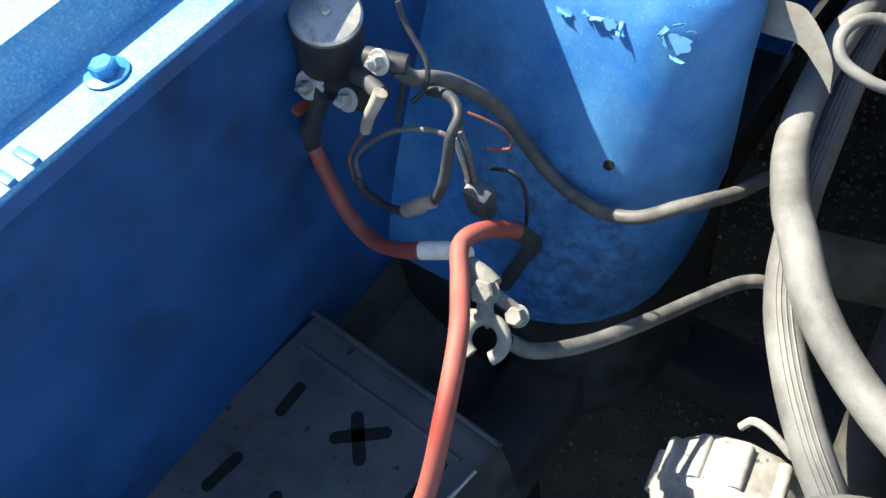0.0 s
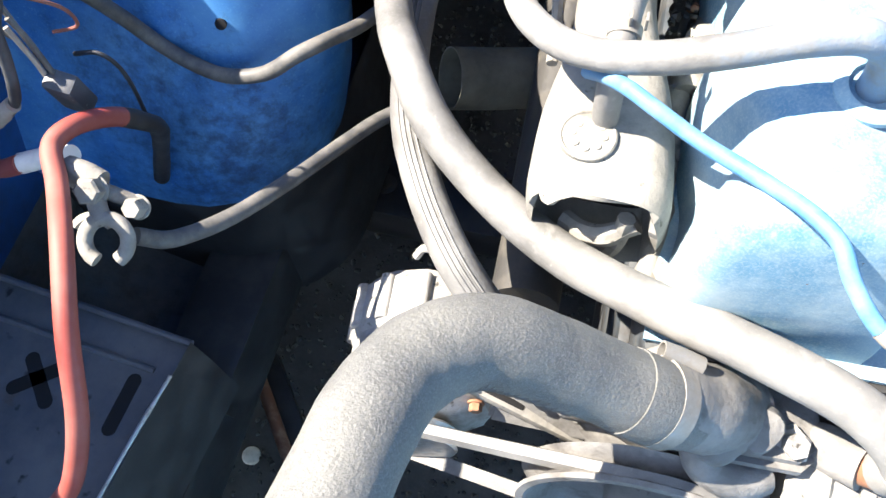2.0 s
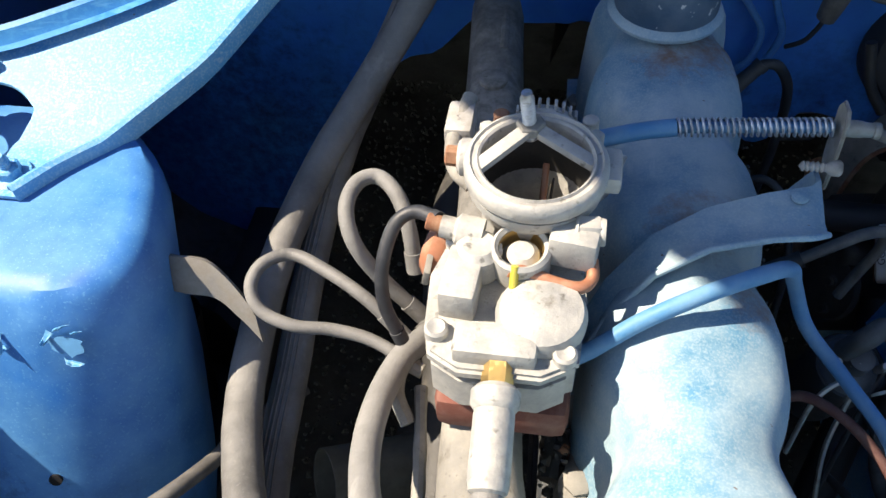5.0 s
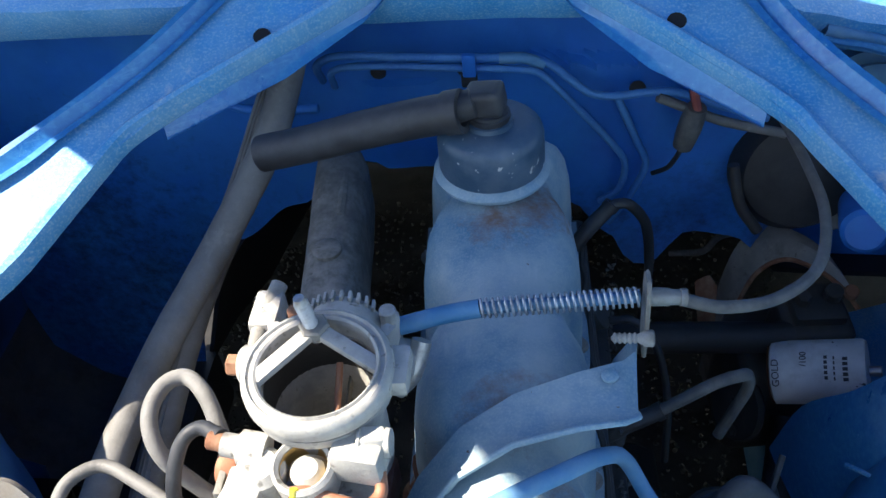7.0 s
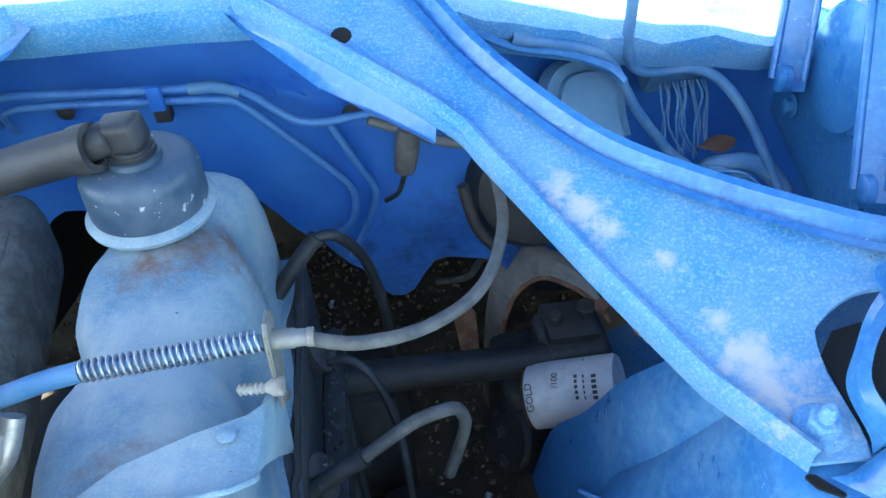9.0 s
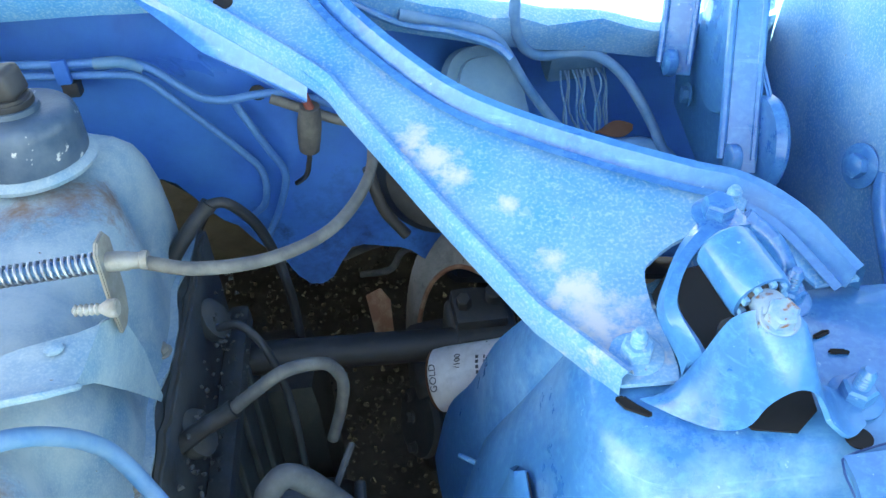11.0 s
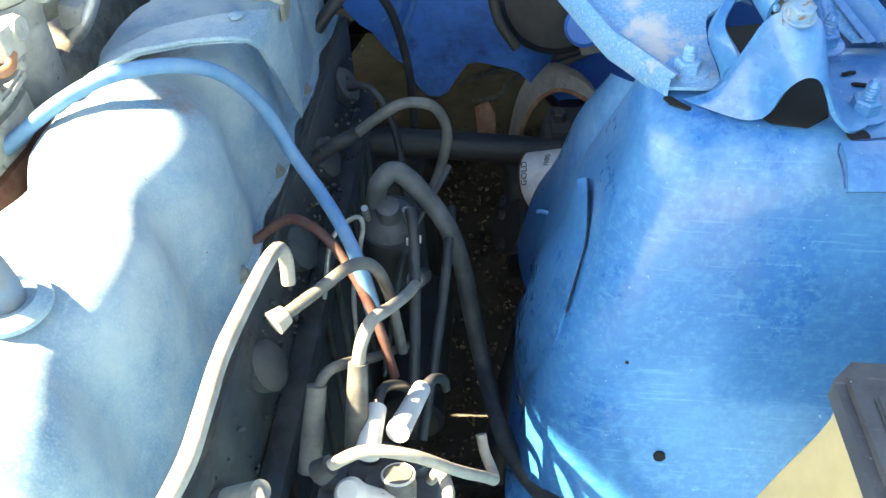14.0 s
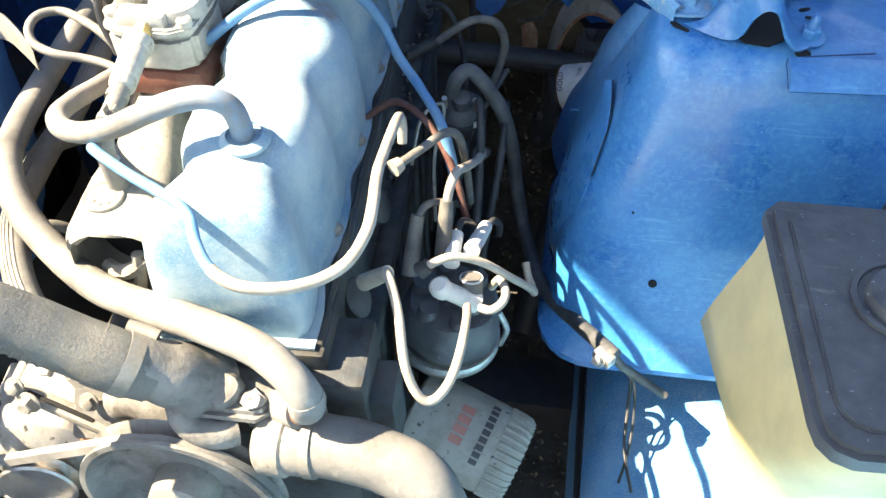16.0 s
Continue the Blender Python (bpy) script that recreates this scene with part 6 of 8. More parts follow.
part("neck", tube(((-0.226, 0.304, 0.884), (-0.222, 0.298, 0.882), (-0.218, 0.293, 0.880)), 0.0060, 10, 3), IRON, cl)
arc = [Vector((-0.214, 0.284, 0.874)) + frame_to(tilt, (0, 0, 0)) @ Vector((0.0135 * math.cos(a), 0.0135 * math.sin(a), 0)) for a in [radians(-60 + 300 * k / 16) for k in range(17)]]
part("ring", tube(arc, 0.0048, 10, 2), IRON, cl)
part("second_jaw", tube([p + Vector((-0.012, 0.002, -0.006)) for p in arc[5:12]], 0.0035, 8, 2), IRON, cl)

cab2 = thing("battery_cable", (-0.25, 0.127, 0.75), "faded red battery cable lying across the tray", "cable", "battery cables")
R2 = ((-0.305, 0.42, 0.70), (-0.275, 0.412, 0.77), (-0.253, 0.400, 0.818), (-0.245, 0.385, 0.849), (-0.248, 0.368, 0.877), (-0.255, 0.345, 0.897), (-0.258, 0.325, 0.902), (-0.241, 0.300, 0.903), (-0.214, 0.262, 0.912), (-0.196, 0.218, 0.897),
      (-0.191, 0.180, 0.855), (-0.204, 0.153, 0.808), (-0.226, 0.138, 0.772))
R2 = smooth_path(R2, 8)
part("sleeve", tube(R2[30:], 0.0066, 14, 1), RED, cab2)
# The far end is coloured black where the red cable runs into shade.
part("shaded_end", tube(R2[:31], 0.0068, 14, 1, wobble=0.1), RUBBER_BLACK, cab2, "cable end blackened to fade into shade")
cl2 = thing("battery_clamp", (-0.25, 0.127, 0.745), "corroded rusty battery terminal clamp at the cable end", "terminal clamp", "battery clamps")
part("ferrule", tube(((-0.224, 0.140, 0.776), (-0.229, 0.133, 0.762), (-0.234, 0.126, 0.756)), 0.0066, 12, 2, wobble=0.2), RUBBER, cl2)
part("jaw", tube(((-0.251, 0.129, 0.754), (-0.244, 0.121, 0.752), (-0.236, 0.117, 0.753), (-0.227, 0.112, 0.752)), 0.0055, 10, 4, wobble=0.4), COPPER, cl2)
part("jaw_lug", box((0.012, 0.010, 0.008), pose(-0.236, 0.121, 0.755, 20, 10, 30), 0.002), COPPER, cl2)
part("bolt_head", hexbolt((-0.251, 0.128, 0.752), (-0.2, -0.3, 1), 0.0066, 0.008, 1.25), ZINC, cl2)
part("bolt_end", hexbolt((-0.227, 0.112, 0.750), (0.2, -0.3, 1), 0.0062, 0.007, 1.2), ZINC, cl2)

hose("ground_cable", ((-0.205, 0.296, 0.862), (-0.192, 0.308, 0.842), (-0.172, 0.340, 0.822), (-0.150, 0.388, 0.802), (-0.130, 0.438, 0.783), (-0.113, 0.476, 0.769), (-0.097, 0.492, 0.764), (-0.082, 0.500, 0.748), (-0.074, 0.506, 0.715)),
     0.0058, WIRE_GREY, "dusty grey taped ground cable", "cable")
hose("starter_cable", ((-0.340, 0.382, 0.982), (-0.334, 0.390, 0.969), (-0.326, 0.400, 0.964), (-0.322, 0.415, 0.950), (-0.314, 0.432, 0.928), (-0.308, 0.448, 0.901), (-0.304, 0.470, 0.848), (-0.290, 0.475, 0.819), (-0.265, 0.470, 0.808), (-0.238, 0.467, 0.802), (-0.215, 0.468, 0.804), (-0.194, 0.471, 0.812),
                       (-0.172, 0.479, 0.827), (-0.155, 0.498, 0.826), (-0.142, 0.530, 0.810), (-0.129, 0.570, 0.795), (-0.10, 0.61, 0.785)), 0.0060, WIRE_GREY, "dusty grey starter cable draped along the tower", "cable")



def solenoid():
    e = thing("starter_solenoid", (-0.413, 0.389, 0.953), "black starter solenoid with bright steel cap on the apron", "solenoid")
    a, b = Vector((-0.417, 0.391, 0.944)), Vector((-0.392, 0.380, 1.013))
    d = (b - a).normalized()
    L = (b - a).length
    part("body", lathe([(0.021, -0.012), (0.0252, 0.0), (0.0252, L - 0.006), (0.023, L - 0.004)], a, d, 36), BLACK_METAL, e)
    part("cap", lathe([(0.0252, L - 0.006), (0.0257, L - 0.002), (0.024, L), (0.004, L + 0.001)], a, d, 36), STEEL, e, "bright steel cap")
    part("cap_nut", lathe([(0.004, 0), (0.004, 0.003), (0.003, 0.004)], b, d, 12), STEEL, e)
    part("mount_ear", box((0.034, 0.006, 0.040), Matrix.Translation((-0.462, 0.391, 0.966)) @ pose(0, 0, 0, 10, 25, 0), 0.003), BLACK_METAL, e)
    part("ear_rim", tube(((-0.523, 0.395, 0.920), (-0.509, 0.395, 0.943), (-0.478, 0.393, 0.974), (-0.453, 0.391, 0.987), (-0.449, 0.391, 0.981)), 0.0026, 8, 4), STEEL, e, "bright bent edge of the mounting ear")
    part("ear_bolt", hexbolt((-0.479, 0.388, 0.950), (0.1, -1, 0.4), 0.0075, 0.006, 1.5), STEEL, e)
    part("terminal_base", box((0.062, 0.018, 0.022), Matrix.Translation((-0.400, 0.374, 0.950)) @ pose(0, 0, 0, 20, 5, 0), 0.005), BLACK_METAL, e)
    for p, m in (((-0.411, 0.361, 0.953), STEEL), ((-0.343, 0.372, 0.994), STEEL), ((-0.374, 0.362, 0.955), ZINC)):
        part("terminal_stud", hexbolt(p, (0.05, -0.8, 0.5), 0.0056, 0.008, 1.6, 0.006), m, e)
    part("red_boot", tube(((-0.433, 0.364, 0.932), (-0.452, 0.361, 0.916), (-0.465, 0.359, 0.899), (-0.455, 0.358, 0.890)), 0.0135, 12, 4, wobble=0.5), RED_BOOT, e, "cracked red rubber boot")
    part("tape_wrap", tube(((-0.398, 0.362, 0.952), (-0.411, 0.359, 0.930), (-0.427, 0.360, 0.903), (-0.442, 0.364, 0.873)), 0.0080, 12, 5, wobble=0.3), RUBBER_BLACK, e)
    part("lug_plate", lathe([(0.0045, 0), (0.0115, 0.0), (0.0115, 0.0025), (0.0045, 0.0025)], (-0.410, 0.362, 0.955), (0.25, -0.75, 0.6), 20), STEEL, e, "bright cable lug")
    part("wire_boot", tube(((-0.332, 0.356, 0.985), (-0.336, 0.353, 0.976), (-0.344, 0.351, 0.962), (-0.351, 0.350, 0.946)), 0.0046, 12, 4, radius=lambda u: 1.1 - 0.2 * u), WIRE_TAN, e, "cream wire boot")
    part("side_plug", tube(((-0.371, 0.373, 0.971), (-0.356, 0.369, 0.974), (-0.339, 0.363, 0.974)), 0.0064, 12, 4), RUBBER_BLACK, e)
    part("top_plug", tube(((-0.359, 0.376, 0.990), (-0.342, 0.380, 0.989), (-0.330, 0.384, 0.987)), 0.0072, 12, 4), RUBBER_BLACK, e)
    return e


solenoid()
hose("thin_wire", ((-0.351, 0.350, 0.946), (-0.374, 0.352, 0.914), (-0.387, 0.355, 0.889), (-0.390, 0.357, 0.862), (-0.382, 0.356, 0.861)), 0.0015, RUST_RED, "thin dark red wire below the solenoid", "wire", "solenoid wires", 8)
hose("taped_wire", ((-0.387, 0.358, 0.866), (-0.381, 0.355, 0.861), (-0.367, 0.353, 0.857), (-0.349, 0.351, 0.859), (-0.329, 0.350, 0.870), (-0.301, 0.350, 0.897), (-0.290, 0.352, 0.919), (-0.285, 0.357, 0.943), (-0.283, 0.362, 0.961), (-0.282, 0.372, 0.971), (-0.292, 0.382, 0.972), (-0.308, 0.390, 0.966), (-0.323, 0.392, 0.960)), 0.0038, RUBBER_BLACK,
     "dark taped wire loop below the solenoid", "wire", "solenoid wires", 10)
hose("tape_knot", ((-0.330, 0.349, 0.871), (-0.316, 0.347, 0.885), (-0.306, 0.347, 0.895), (-0.299, 0.349, 0.900)), 0.0058, WIRE_TAN, "pale tape knot on the wire loop", "tape", "", 10, 0.5)
hose("thin_wire", ((-0.387, 0.360, 0.861), (-0.388, 0.362, 0.885), (-0.373, 0.364, 0.906), (-0.345, 0.366, 0.932), (-0.318, 0.368, 0.947), (-0.297, 0.370, 0.950), (-0.289, 0.372, 0.939)), 0.0020, RUBBER_DARK, "thin dark wire behind the loop", "wire", "solenoid wires", 8)
hose("thin_wire", ((-0.279, 0.378, 0.971), (-0.270, 0.382, 0.966), (-0.260, 0.388, 0.956), (-0.256, 0.391, 0.946), (-0.258, 0.391, 0.935), (-0.273, 0.386, 0.932)), 0.0012, RUST_RED, "thin red wire spur", "wire", "solenoid wires", 8)
hose("thin_wire", ((-0.344, 0.402, 1.022), (-0.340, 0.400, 1.009), (-0.330, 0.396, 0.999), (-0.319, 0.391, 0.990), (-0.316, 0.386, 0.980), (-0.320, 0.382, 0.968), (-0.327, 0.378, 0.960)), 0.0020, RUBBER_BLACK, "thin dark wire above the solenoid", "wire", "solenoid wires", 8)
hose("thin_wire", ((-0.345, 0.386, 0.976), (-0.339, 0.384, 0.967), (-0.342, 0.380, 0.950), (-0.343, 0.374, 0.936)), 0.0020, RUBBER_BLACK, "thin black wire dropping from the plug", "wire", "solenoid wires", 8)
hose("thin_wire", ((-0.283, 0.398, 0.895), (-0.266, 0.400, 0.898), (-0.258, 0.402, 0.886), (-0.258, 0.404, 0.861), (-0.263, 0.405, 0.821)), 0.0016, RUBBER_BLACK, "thin dark wire against the tower", "wire", "solenoid wires", 8)
plug = thing("wire_connector", (-0.266, 0.362, 0.882), "grimy dark wiring connector with pale leads", "connector")
part("shell", box((0.020, 0.014, 0.042), pose(-0.275, 0.372, 0.890, 15, 12, 0), 0.003), PLASTIC_BLACK, plug)
part("lead", tube(((-0.288, 0.371, 0.949), (-0.285, 0.370, 0.939), (-0.282, 0.369, 0.924), (-0.280, 0.368, 0.904)), 0.0018, 8, 3), WIRE_TAN, plug)
part("lead", tube(((-0.283, 0.372, 0.957), (-0.279, 0.372, 0.943), (-0.277, 0.371, 0.928), (-0.275, 0.370, 0.906)), 0.0018, 8, 3), WIRE_GREY, plug)
part("lead", tube(((-0.285, 0.375, 0.967), (-0.283, 0.374, 0.950), (-0.281, 0.373, 0.924), (-0.279, 0.372, 0.898)), 0.0018, 8, 3), WIRE_GREY, plug)


def bracket_left():
    e = thing("hose_bracket", (-0.16, 0.64, 0.86), "dusty bent steel hose bracket on the shock tower", "bracket")
    line = smooth_path(((-0.200, 0.624, 0.932), (-0.182, 0.616, 0.934), (-0.164, 0.612, 0.936), (-0.144, 0.611, 0.936), (-0.128, 0.604, 0.928), (-0.114, 0.595, 0.916), (-0.108, 0.590, 0.908)), 4)
    rows = []
    for i, p in enumerate(line):
        w = 1.0 if i < 16 else 1.0 - 0.30 * (i - 16) / max(1, len(line) - 17)
        rows.append([p + Vector((-0.001, 0.004, -0.003)), p, p + Vector((0.003 * w, -0.007 * w, -0.010 * w)), p + Vector((0.006 * w, -0.013 * w, -0.023 * w)), p + Vector((0.006 * w, -0.010 * w, -0.026 * w))])
    bm = loft(rows)
    bmesh.ops.recalc_face_normals(bm, faces=bm.faces)
    bmesh.ops.solidify(bm, geom=bm.faces[:], thickness=0.002)
    part("arm", bm, CLAMP_STEEL, e)
    part("bolt", hexbolt((-0.178, 0.604, 0.922), (0.2, -0.7, 0.7), 0.004, 0.003, 1.3), CLAMP_STEEL, e)
    return e


bracket_left()

# carburettor hose loops
G = "carburettor hoses"
hose("vacuum_hose", ((0.004, 0.574, 0.892), (-0.028, 0.586, 0.900), (-0.055, 0.588, 0.905), (-0.080, 0.584, 0.911), (-0.102, 0.589, 0.917), (-0.111, 0.601, 0.926), (-0.106, 0.616, 0.932), (-0.089, 0.627, 0.931), (-0.064, 0.617, 0.931), (-0.034, 0.602, 0.925), (-0.006, 0.590, 0.902)),
     0.0044, RUBBER, "looped dusty rubber vacuum hose", "hose", G)
hose("vacuum_hose", ((0.004, 0.612, 0.892), (-0.026, 0.618, 0.926), (-0.042, 0.622, 0.955), (-0.049, 0.638, 0.970), (-0.046, 0.658, 0.973), (-0.034, 0.666, 0.972), (-0.020, 0.656, 0.968), (-0.010, 0.640, 0.955), (-0.005, 0.628, 0.925)), 0.0052, RUBBER,
     "upright loop of dusty rubber hose", "hose", G)
hose("vacuum_hose", ((0.020, 0.596, 1.014), (0.004, 0.606, 1.008), (-0.008, 0.601, 1.000), (-0.014, 0.586, 0.980), (-0.013, 0.577, 0.955), (-0.004, 0.572, 0.926)), 0.0042, RUBBER_BLACK, "thin black vacuum hose from the carburettor", "hose", G)
hose("exhaust_stove_pipe", ((-0.082, 0.562, 0.722), (-0.050, 0.580, 0.708), (-0.015, 0.600, 0.694), (0.03, 0.622, 0.680)), 0.0275, IRON_OILED, "dusty open-ended stove pipe under the manifold", "pipe", "", 28, 0.02, 5, 0.0016)
bh = hose("breather_hose", ((0.132, 0.836, 1.045), (0.105, 0.840, 1.038), (0.060, 0.846, 1.024), (0.015, 0.852, 1.008), (-0.025, 0.858, 0.995)), 0.0140, RUBBER_BLACK, "stiff black breather hose with a cut open end", "hose", "", 20, 0.03, 5, 0.003)
part("moulded_rim", tube([(0.132, 0.836, 1.045), (0.126, 0.837, 1.0435), (0.121, 0.838, 1.042)], 0.0155, 20, 2, 0.003), RUBBER_BLACK, bh)

# ---- front of the engine ----


def alternator():
    e = thing("alternator", (-0.03, 0.32, 0.68), "sunlit dirty aluminium alternator with finned case", "alternator")
    a, ax = Vector((-0.052, 0.385, 0.660)), Vector((0.15, -1, 0.05))
    part("rear_case", lathe([(0.030, 0), (0.052, 0.004), (0.060, 0.014), (0.061, 0.050), (0.058, 0.055)], a, ax, 40, 12, 0.02), ALU, e)
    part("stator", lathe([(0.0585, 0.055), (0.0585, 0.075)], a, ax, 40), ALU, e, "laminated stator band")
    part("front_case", lathe([(0.060, 0.075), (0.061, 0.080), (0.058, 0.100), (0.040, 0.110), (0.02, 0.112)], a, ax, 40, 12, 0.02), ALU, e)
    part("fan_pulley", lathe([(0.034, 0.116), (0.036, 0.118), (0.028, 0.124), (0.036, 0.130), (0.034, 0.132), (0.010, 0.133)], a, ax, 32), STEEL, e)
    q = frame_to(ax, a)
    for k in range(12):
        an = 2 * math.pi * k / 12
        part("case_lug", rod(q @ Vector((0.060 * math.cos(an), 0.060 * math.sin(an), 0.012)), q @ Vector((0.060 * math.cos(an), 0.060 * math.sin(an), 0.050)), 0.006, 10), ALU, e)
    part("wire_guard", tube(((-0.062, 0.388, 0.722), (-0.055, 0.392, 0.732), (-0.040, 0.390, 0.732), (-0.020, 0.385, 0.722)), 0.0035, 8, 4), ALU, e)
    for k in range(4):
        part("case_bolt", hexbolt(q @ Vector((0.058 * math.cos(k * 1.6 + 0.6), 0.058 * math.sin(k * 1.6 + 0.6), 0.102)), ax, 0.005, 0.006, 1.3), RUST, e)
    return e


alternator()


def thermostat_housing():
    e = thing("thermostat_housing", (0.17, 0.27, 0.84), "dirty cast thermostat housing with bolt ears", "thermostat housing")
    part("outlet", tube(((0.118, 0.2625, 0.891), (0.134, 0.268, 0.874), (0.150, 0.275, 0.856), (0.165, 0.285, 0.830)), 0.0205, 20, 5, radius=lambda u: 1 + 0.3 * u, wobble=0.08), GRIMY_CAST, e)
    part("flange", plate([(-0.045, -0.010), (-0.032, -0.026), (0.030, -0.028), (0.048, -0.012), (0.046, 0.016), (0.020, 0.030), (-0.030, 0.028)], 0.012, pose(0.172, 0.280, 0.826, -12, 10, 8), 0.004), GRIMY_CAST, e)
    ear = part("ear_boss", lathe([(0.023, -0.034), (0.0225, -0.010), (0.0205, 0.001), (0.0165, 0.008), (0.0110, 0.0112), (0.0062, 0.0116), (0.0056, 0.006)], (0.158, 0.268, 0.852), (0.32, -0.40, 0.85), 28, 3, 0.07), GRIMY_CAST, e)
    part("ear_hole", lathe([(0.0056, 0.004), (0.0056, 0.0125)], (0.158, 0.268, 0.852), (0.32, -0.40, 0.85), 18), HOLE, ear)
    part("side_web", tube(((0.150, 0.262, 0.842), (0.158, 0.251, 0.830), (0.176, 0.250, 0.822), (0.190, 0.258, 0.818)), 0.0125, 14, 4, wobble=0.12), GRIMY_CAST, e)
    part("second_ear", lathe([(0.016, -0.012), (0.0155, 0.004), (0.012, 0.011), (0.004, 0.013)], (0.178, 0.276, 0.842), (0.2, -0.4, 1), 18, 3, 0.08), GRIMY_CAST, e)
    part("housing_bolt", lathe([(0.0125, -0.016), (0.0125, 0.010), (0.0105, 0.014), (0.0075, 0.0145), (0.0075, 0.020)], (0.199, 0.276, 0.824), (0.15, -0.30, 1), 6), ALU, e, "stubby bright bolt")
    return e


thermostat_housing()
nip = thing("heater_nipple", (0.212, 0.286, 0.775), "dusty cast elbow with a rusty nipple in the hose end", "nipple")
part("pipe", tube(((0.2475, 0.2665, 0.853), (0.245, 0.268, 0.842), (0.236, 0.272, 0.833)), 0.0108, 18, 4), RUST, nip)
part("elbow", tube(((0.240, 0.270, 0.836), (0.228, 0.276, 0.829), (0.218, 0.281, 0.820), (0.213, 0.284, 0.806), (0.212, 0.286, 0.785)), 0.0135, 20, 5, wobble=0.06), GRIMY_CAST, nip, "dusty cast elbow")
part("boss", lathe([(0.020, 0), (0.018, 0.010), (0.014, 0.014)], (0.212, 0.286, 0.775), (0.0, -0.1, 1), 20), GRIMY_CAST, nip)
clampy = thing("lower_hose", (0.30, 0.255, 0.80), "fat dusty lower hose with a worm clamp", "hose")
part("sleeve", tube(((0.225, 0.262, 0.800), (0.26, 0.262, 0.803), (0.300, 0.258, 0.800), (0.335, 0.248, 0.785), (0.352, 0.228, 0.750), (0.354, 0.205, 0.70)), 0.0245, 22, 7, wobble=0.03), RUBBER, clampy)
clamp((0.247, 0.262, 0.8025), (1, 0, 0.08), 0.0252, clampy, None, 0.008)
part("spigot", rod((0.205, 0.264, 0.798), (0.232, 0.262, 0.8), 0.027, 24), IRON, clampy)


def water_pump():
    e = thing("water_pump", (0.13, 0.25, 0.72), "dirty cast water pump with belt pulley", "water pump")
    part("housing", lathe([(0.070, 0), (0.068, 0.020), (0.045, 0.030), (0.025, 0.050), (0.018, 0.052)], (0.135, 0.298, 0.735), (0, -1, 0), 32, 3, 0.12), GRIMY_CAST, e)
    part("arm", tube(((0.135, 0.28, 0.78), (0.10, 0.285, 0.80), (0.075, 0.288, 0.79)), 0.018, 14, 4), GRIMY_CAST, e)
    c = Vector((0.138, 0.236, 0.745))
    part("pulley", lathe([(0.030, -0.016), (0.076, -0.014), (0.0835, -0.011), (0.070, -0.002), (0.0835, 0.008), (0.0830, 0.011), (0.078, 0.0112), (0.072, 0.002), (0.066, -0.009), (0.034, -0.012), (0.028, -0.010)], c, (0, -1, 0.08), 56), GRIMY_CAST, e, "dull steel pulley")
    part("fan_hub", lathe([(0.028, -0.012), (0.026, 0.014), (0.018, 0.018), (0.008, 0.0185)], c, (0, -1, 0.08), 24), IRON, e)
    return e


water_pump()


def fan_belt():
    e = thing("fan_belt", (0.05, 0.21, 0.7), "worn grey fan belt running to the alternator", "belt")
    pts = []
    A, B = Vector((0.138, 0.2375, 0.745)), Vector((-0.071, 0.262, 0.662))
    for k in range(13):
        a = radians(118 - 220 * k / 12 - 10)
        pts.append(A + Vector((0.080 * math.cos(a), 0, 0.080 * math.sin(a))))
    for k in range(9):
        a = radians(250 - 160 * k / 8)
        pts.append(B + Vector((0.034 * math.cos(a), 0, 0.034 * math.sin(a))))
    rows = []
    P = pts + [pts[0]]
    for i, p in enumerate(P):
        t = (P[(i + 1) % len(pts)] - P[(i - 1) % len(pts)]).normalized()
        n_ = Vector((t.z, 0, -t.x)).normalized()
        w = Vector((0, 0.0055, 0))
        rows.append([p + n_ * 0.004 + w, p + n_ * 0.004 - w, p - n_ * 0.003 - w * 0.6, p - n_ * 0.003 + w * 0.6])
    part("band", loft(rows, closed=True), RUBBER, e)
    return e


fan_belt()
brk = thing("alternator_bracket", (0.04, 0.28, 0.75), "dirty slotted alternator adjusting arm with rusty bolts", "bracket")
m = look((0.035, 0.276, 0.77), (0.11, 0.272, 0.725)) @ pose(0, 0, 0, 90, 0, 90)
part("arm", box((0.014, 0.010, 0.13), Matrix.Translation((0.045, 0.278, 0.765)) @ Vector((0.9, -0.1, -0.40)).to_track_quat("Z", "Y").to_matrix().to_4x4(), 0.003), IRON, brk)
part("slot", box((0.005, 0.012, 0.06), Matrix.Translation((0.020, 0.2795, 0.776)) @ Vector((0.9, -0.1, -0.40)).to_track_quat("Z", "Y").to_matrix().to_4x4(), 0.002), HOLE, brk)
part("bolt", hexbolt((0.000, 0.275, 0.79), (0, -1, 0.3), 0.007, 0.008, 1.5), IRON, brk)
part("front_plate", plate([(-0.06, -0.035), (0.05, -0.03), (0.065, 0.02), (0.02, 0.035), (-0.05, 0.03)], 0.010, pose(0.085, 0.292, 0.775, 62, 0, 0), 0.003), GRIMY_CAST, brk, "dirty cast cover plate")
for x, z in ((0.05, 0.79), (0.085, 0.772), (0.115, 0.765), (-0.012, 0.80)):
    part("plate_bolt", hexbolt((x, 0.282, z), (0, -0.85, 0.5), 0.006, 0.005, 1.4), IRON, brk)

# ---- ignition side ----


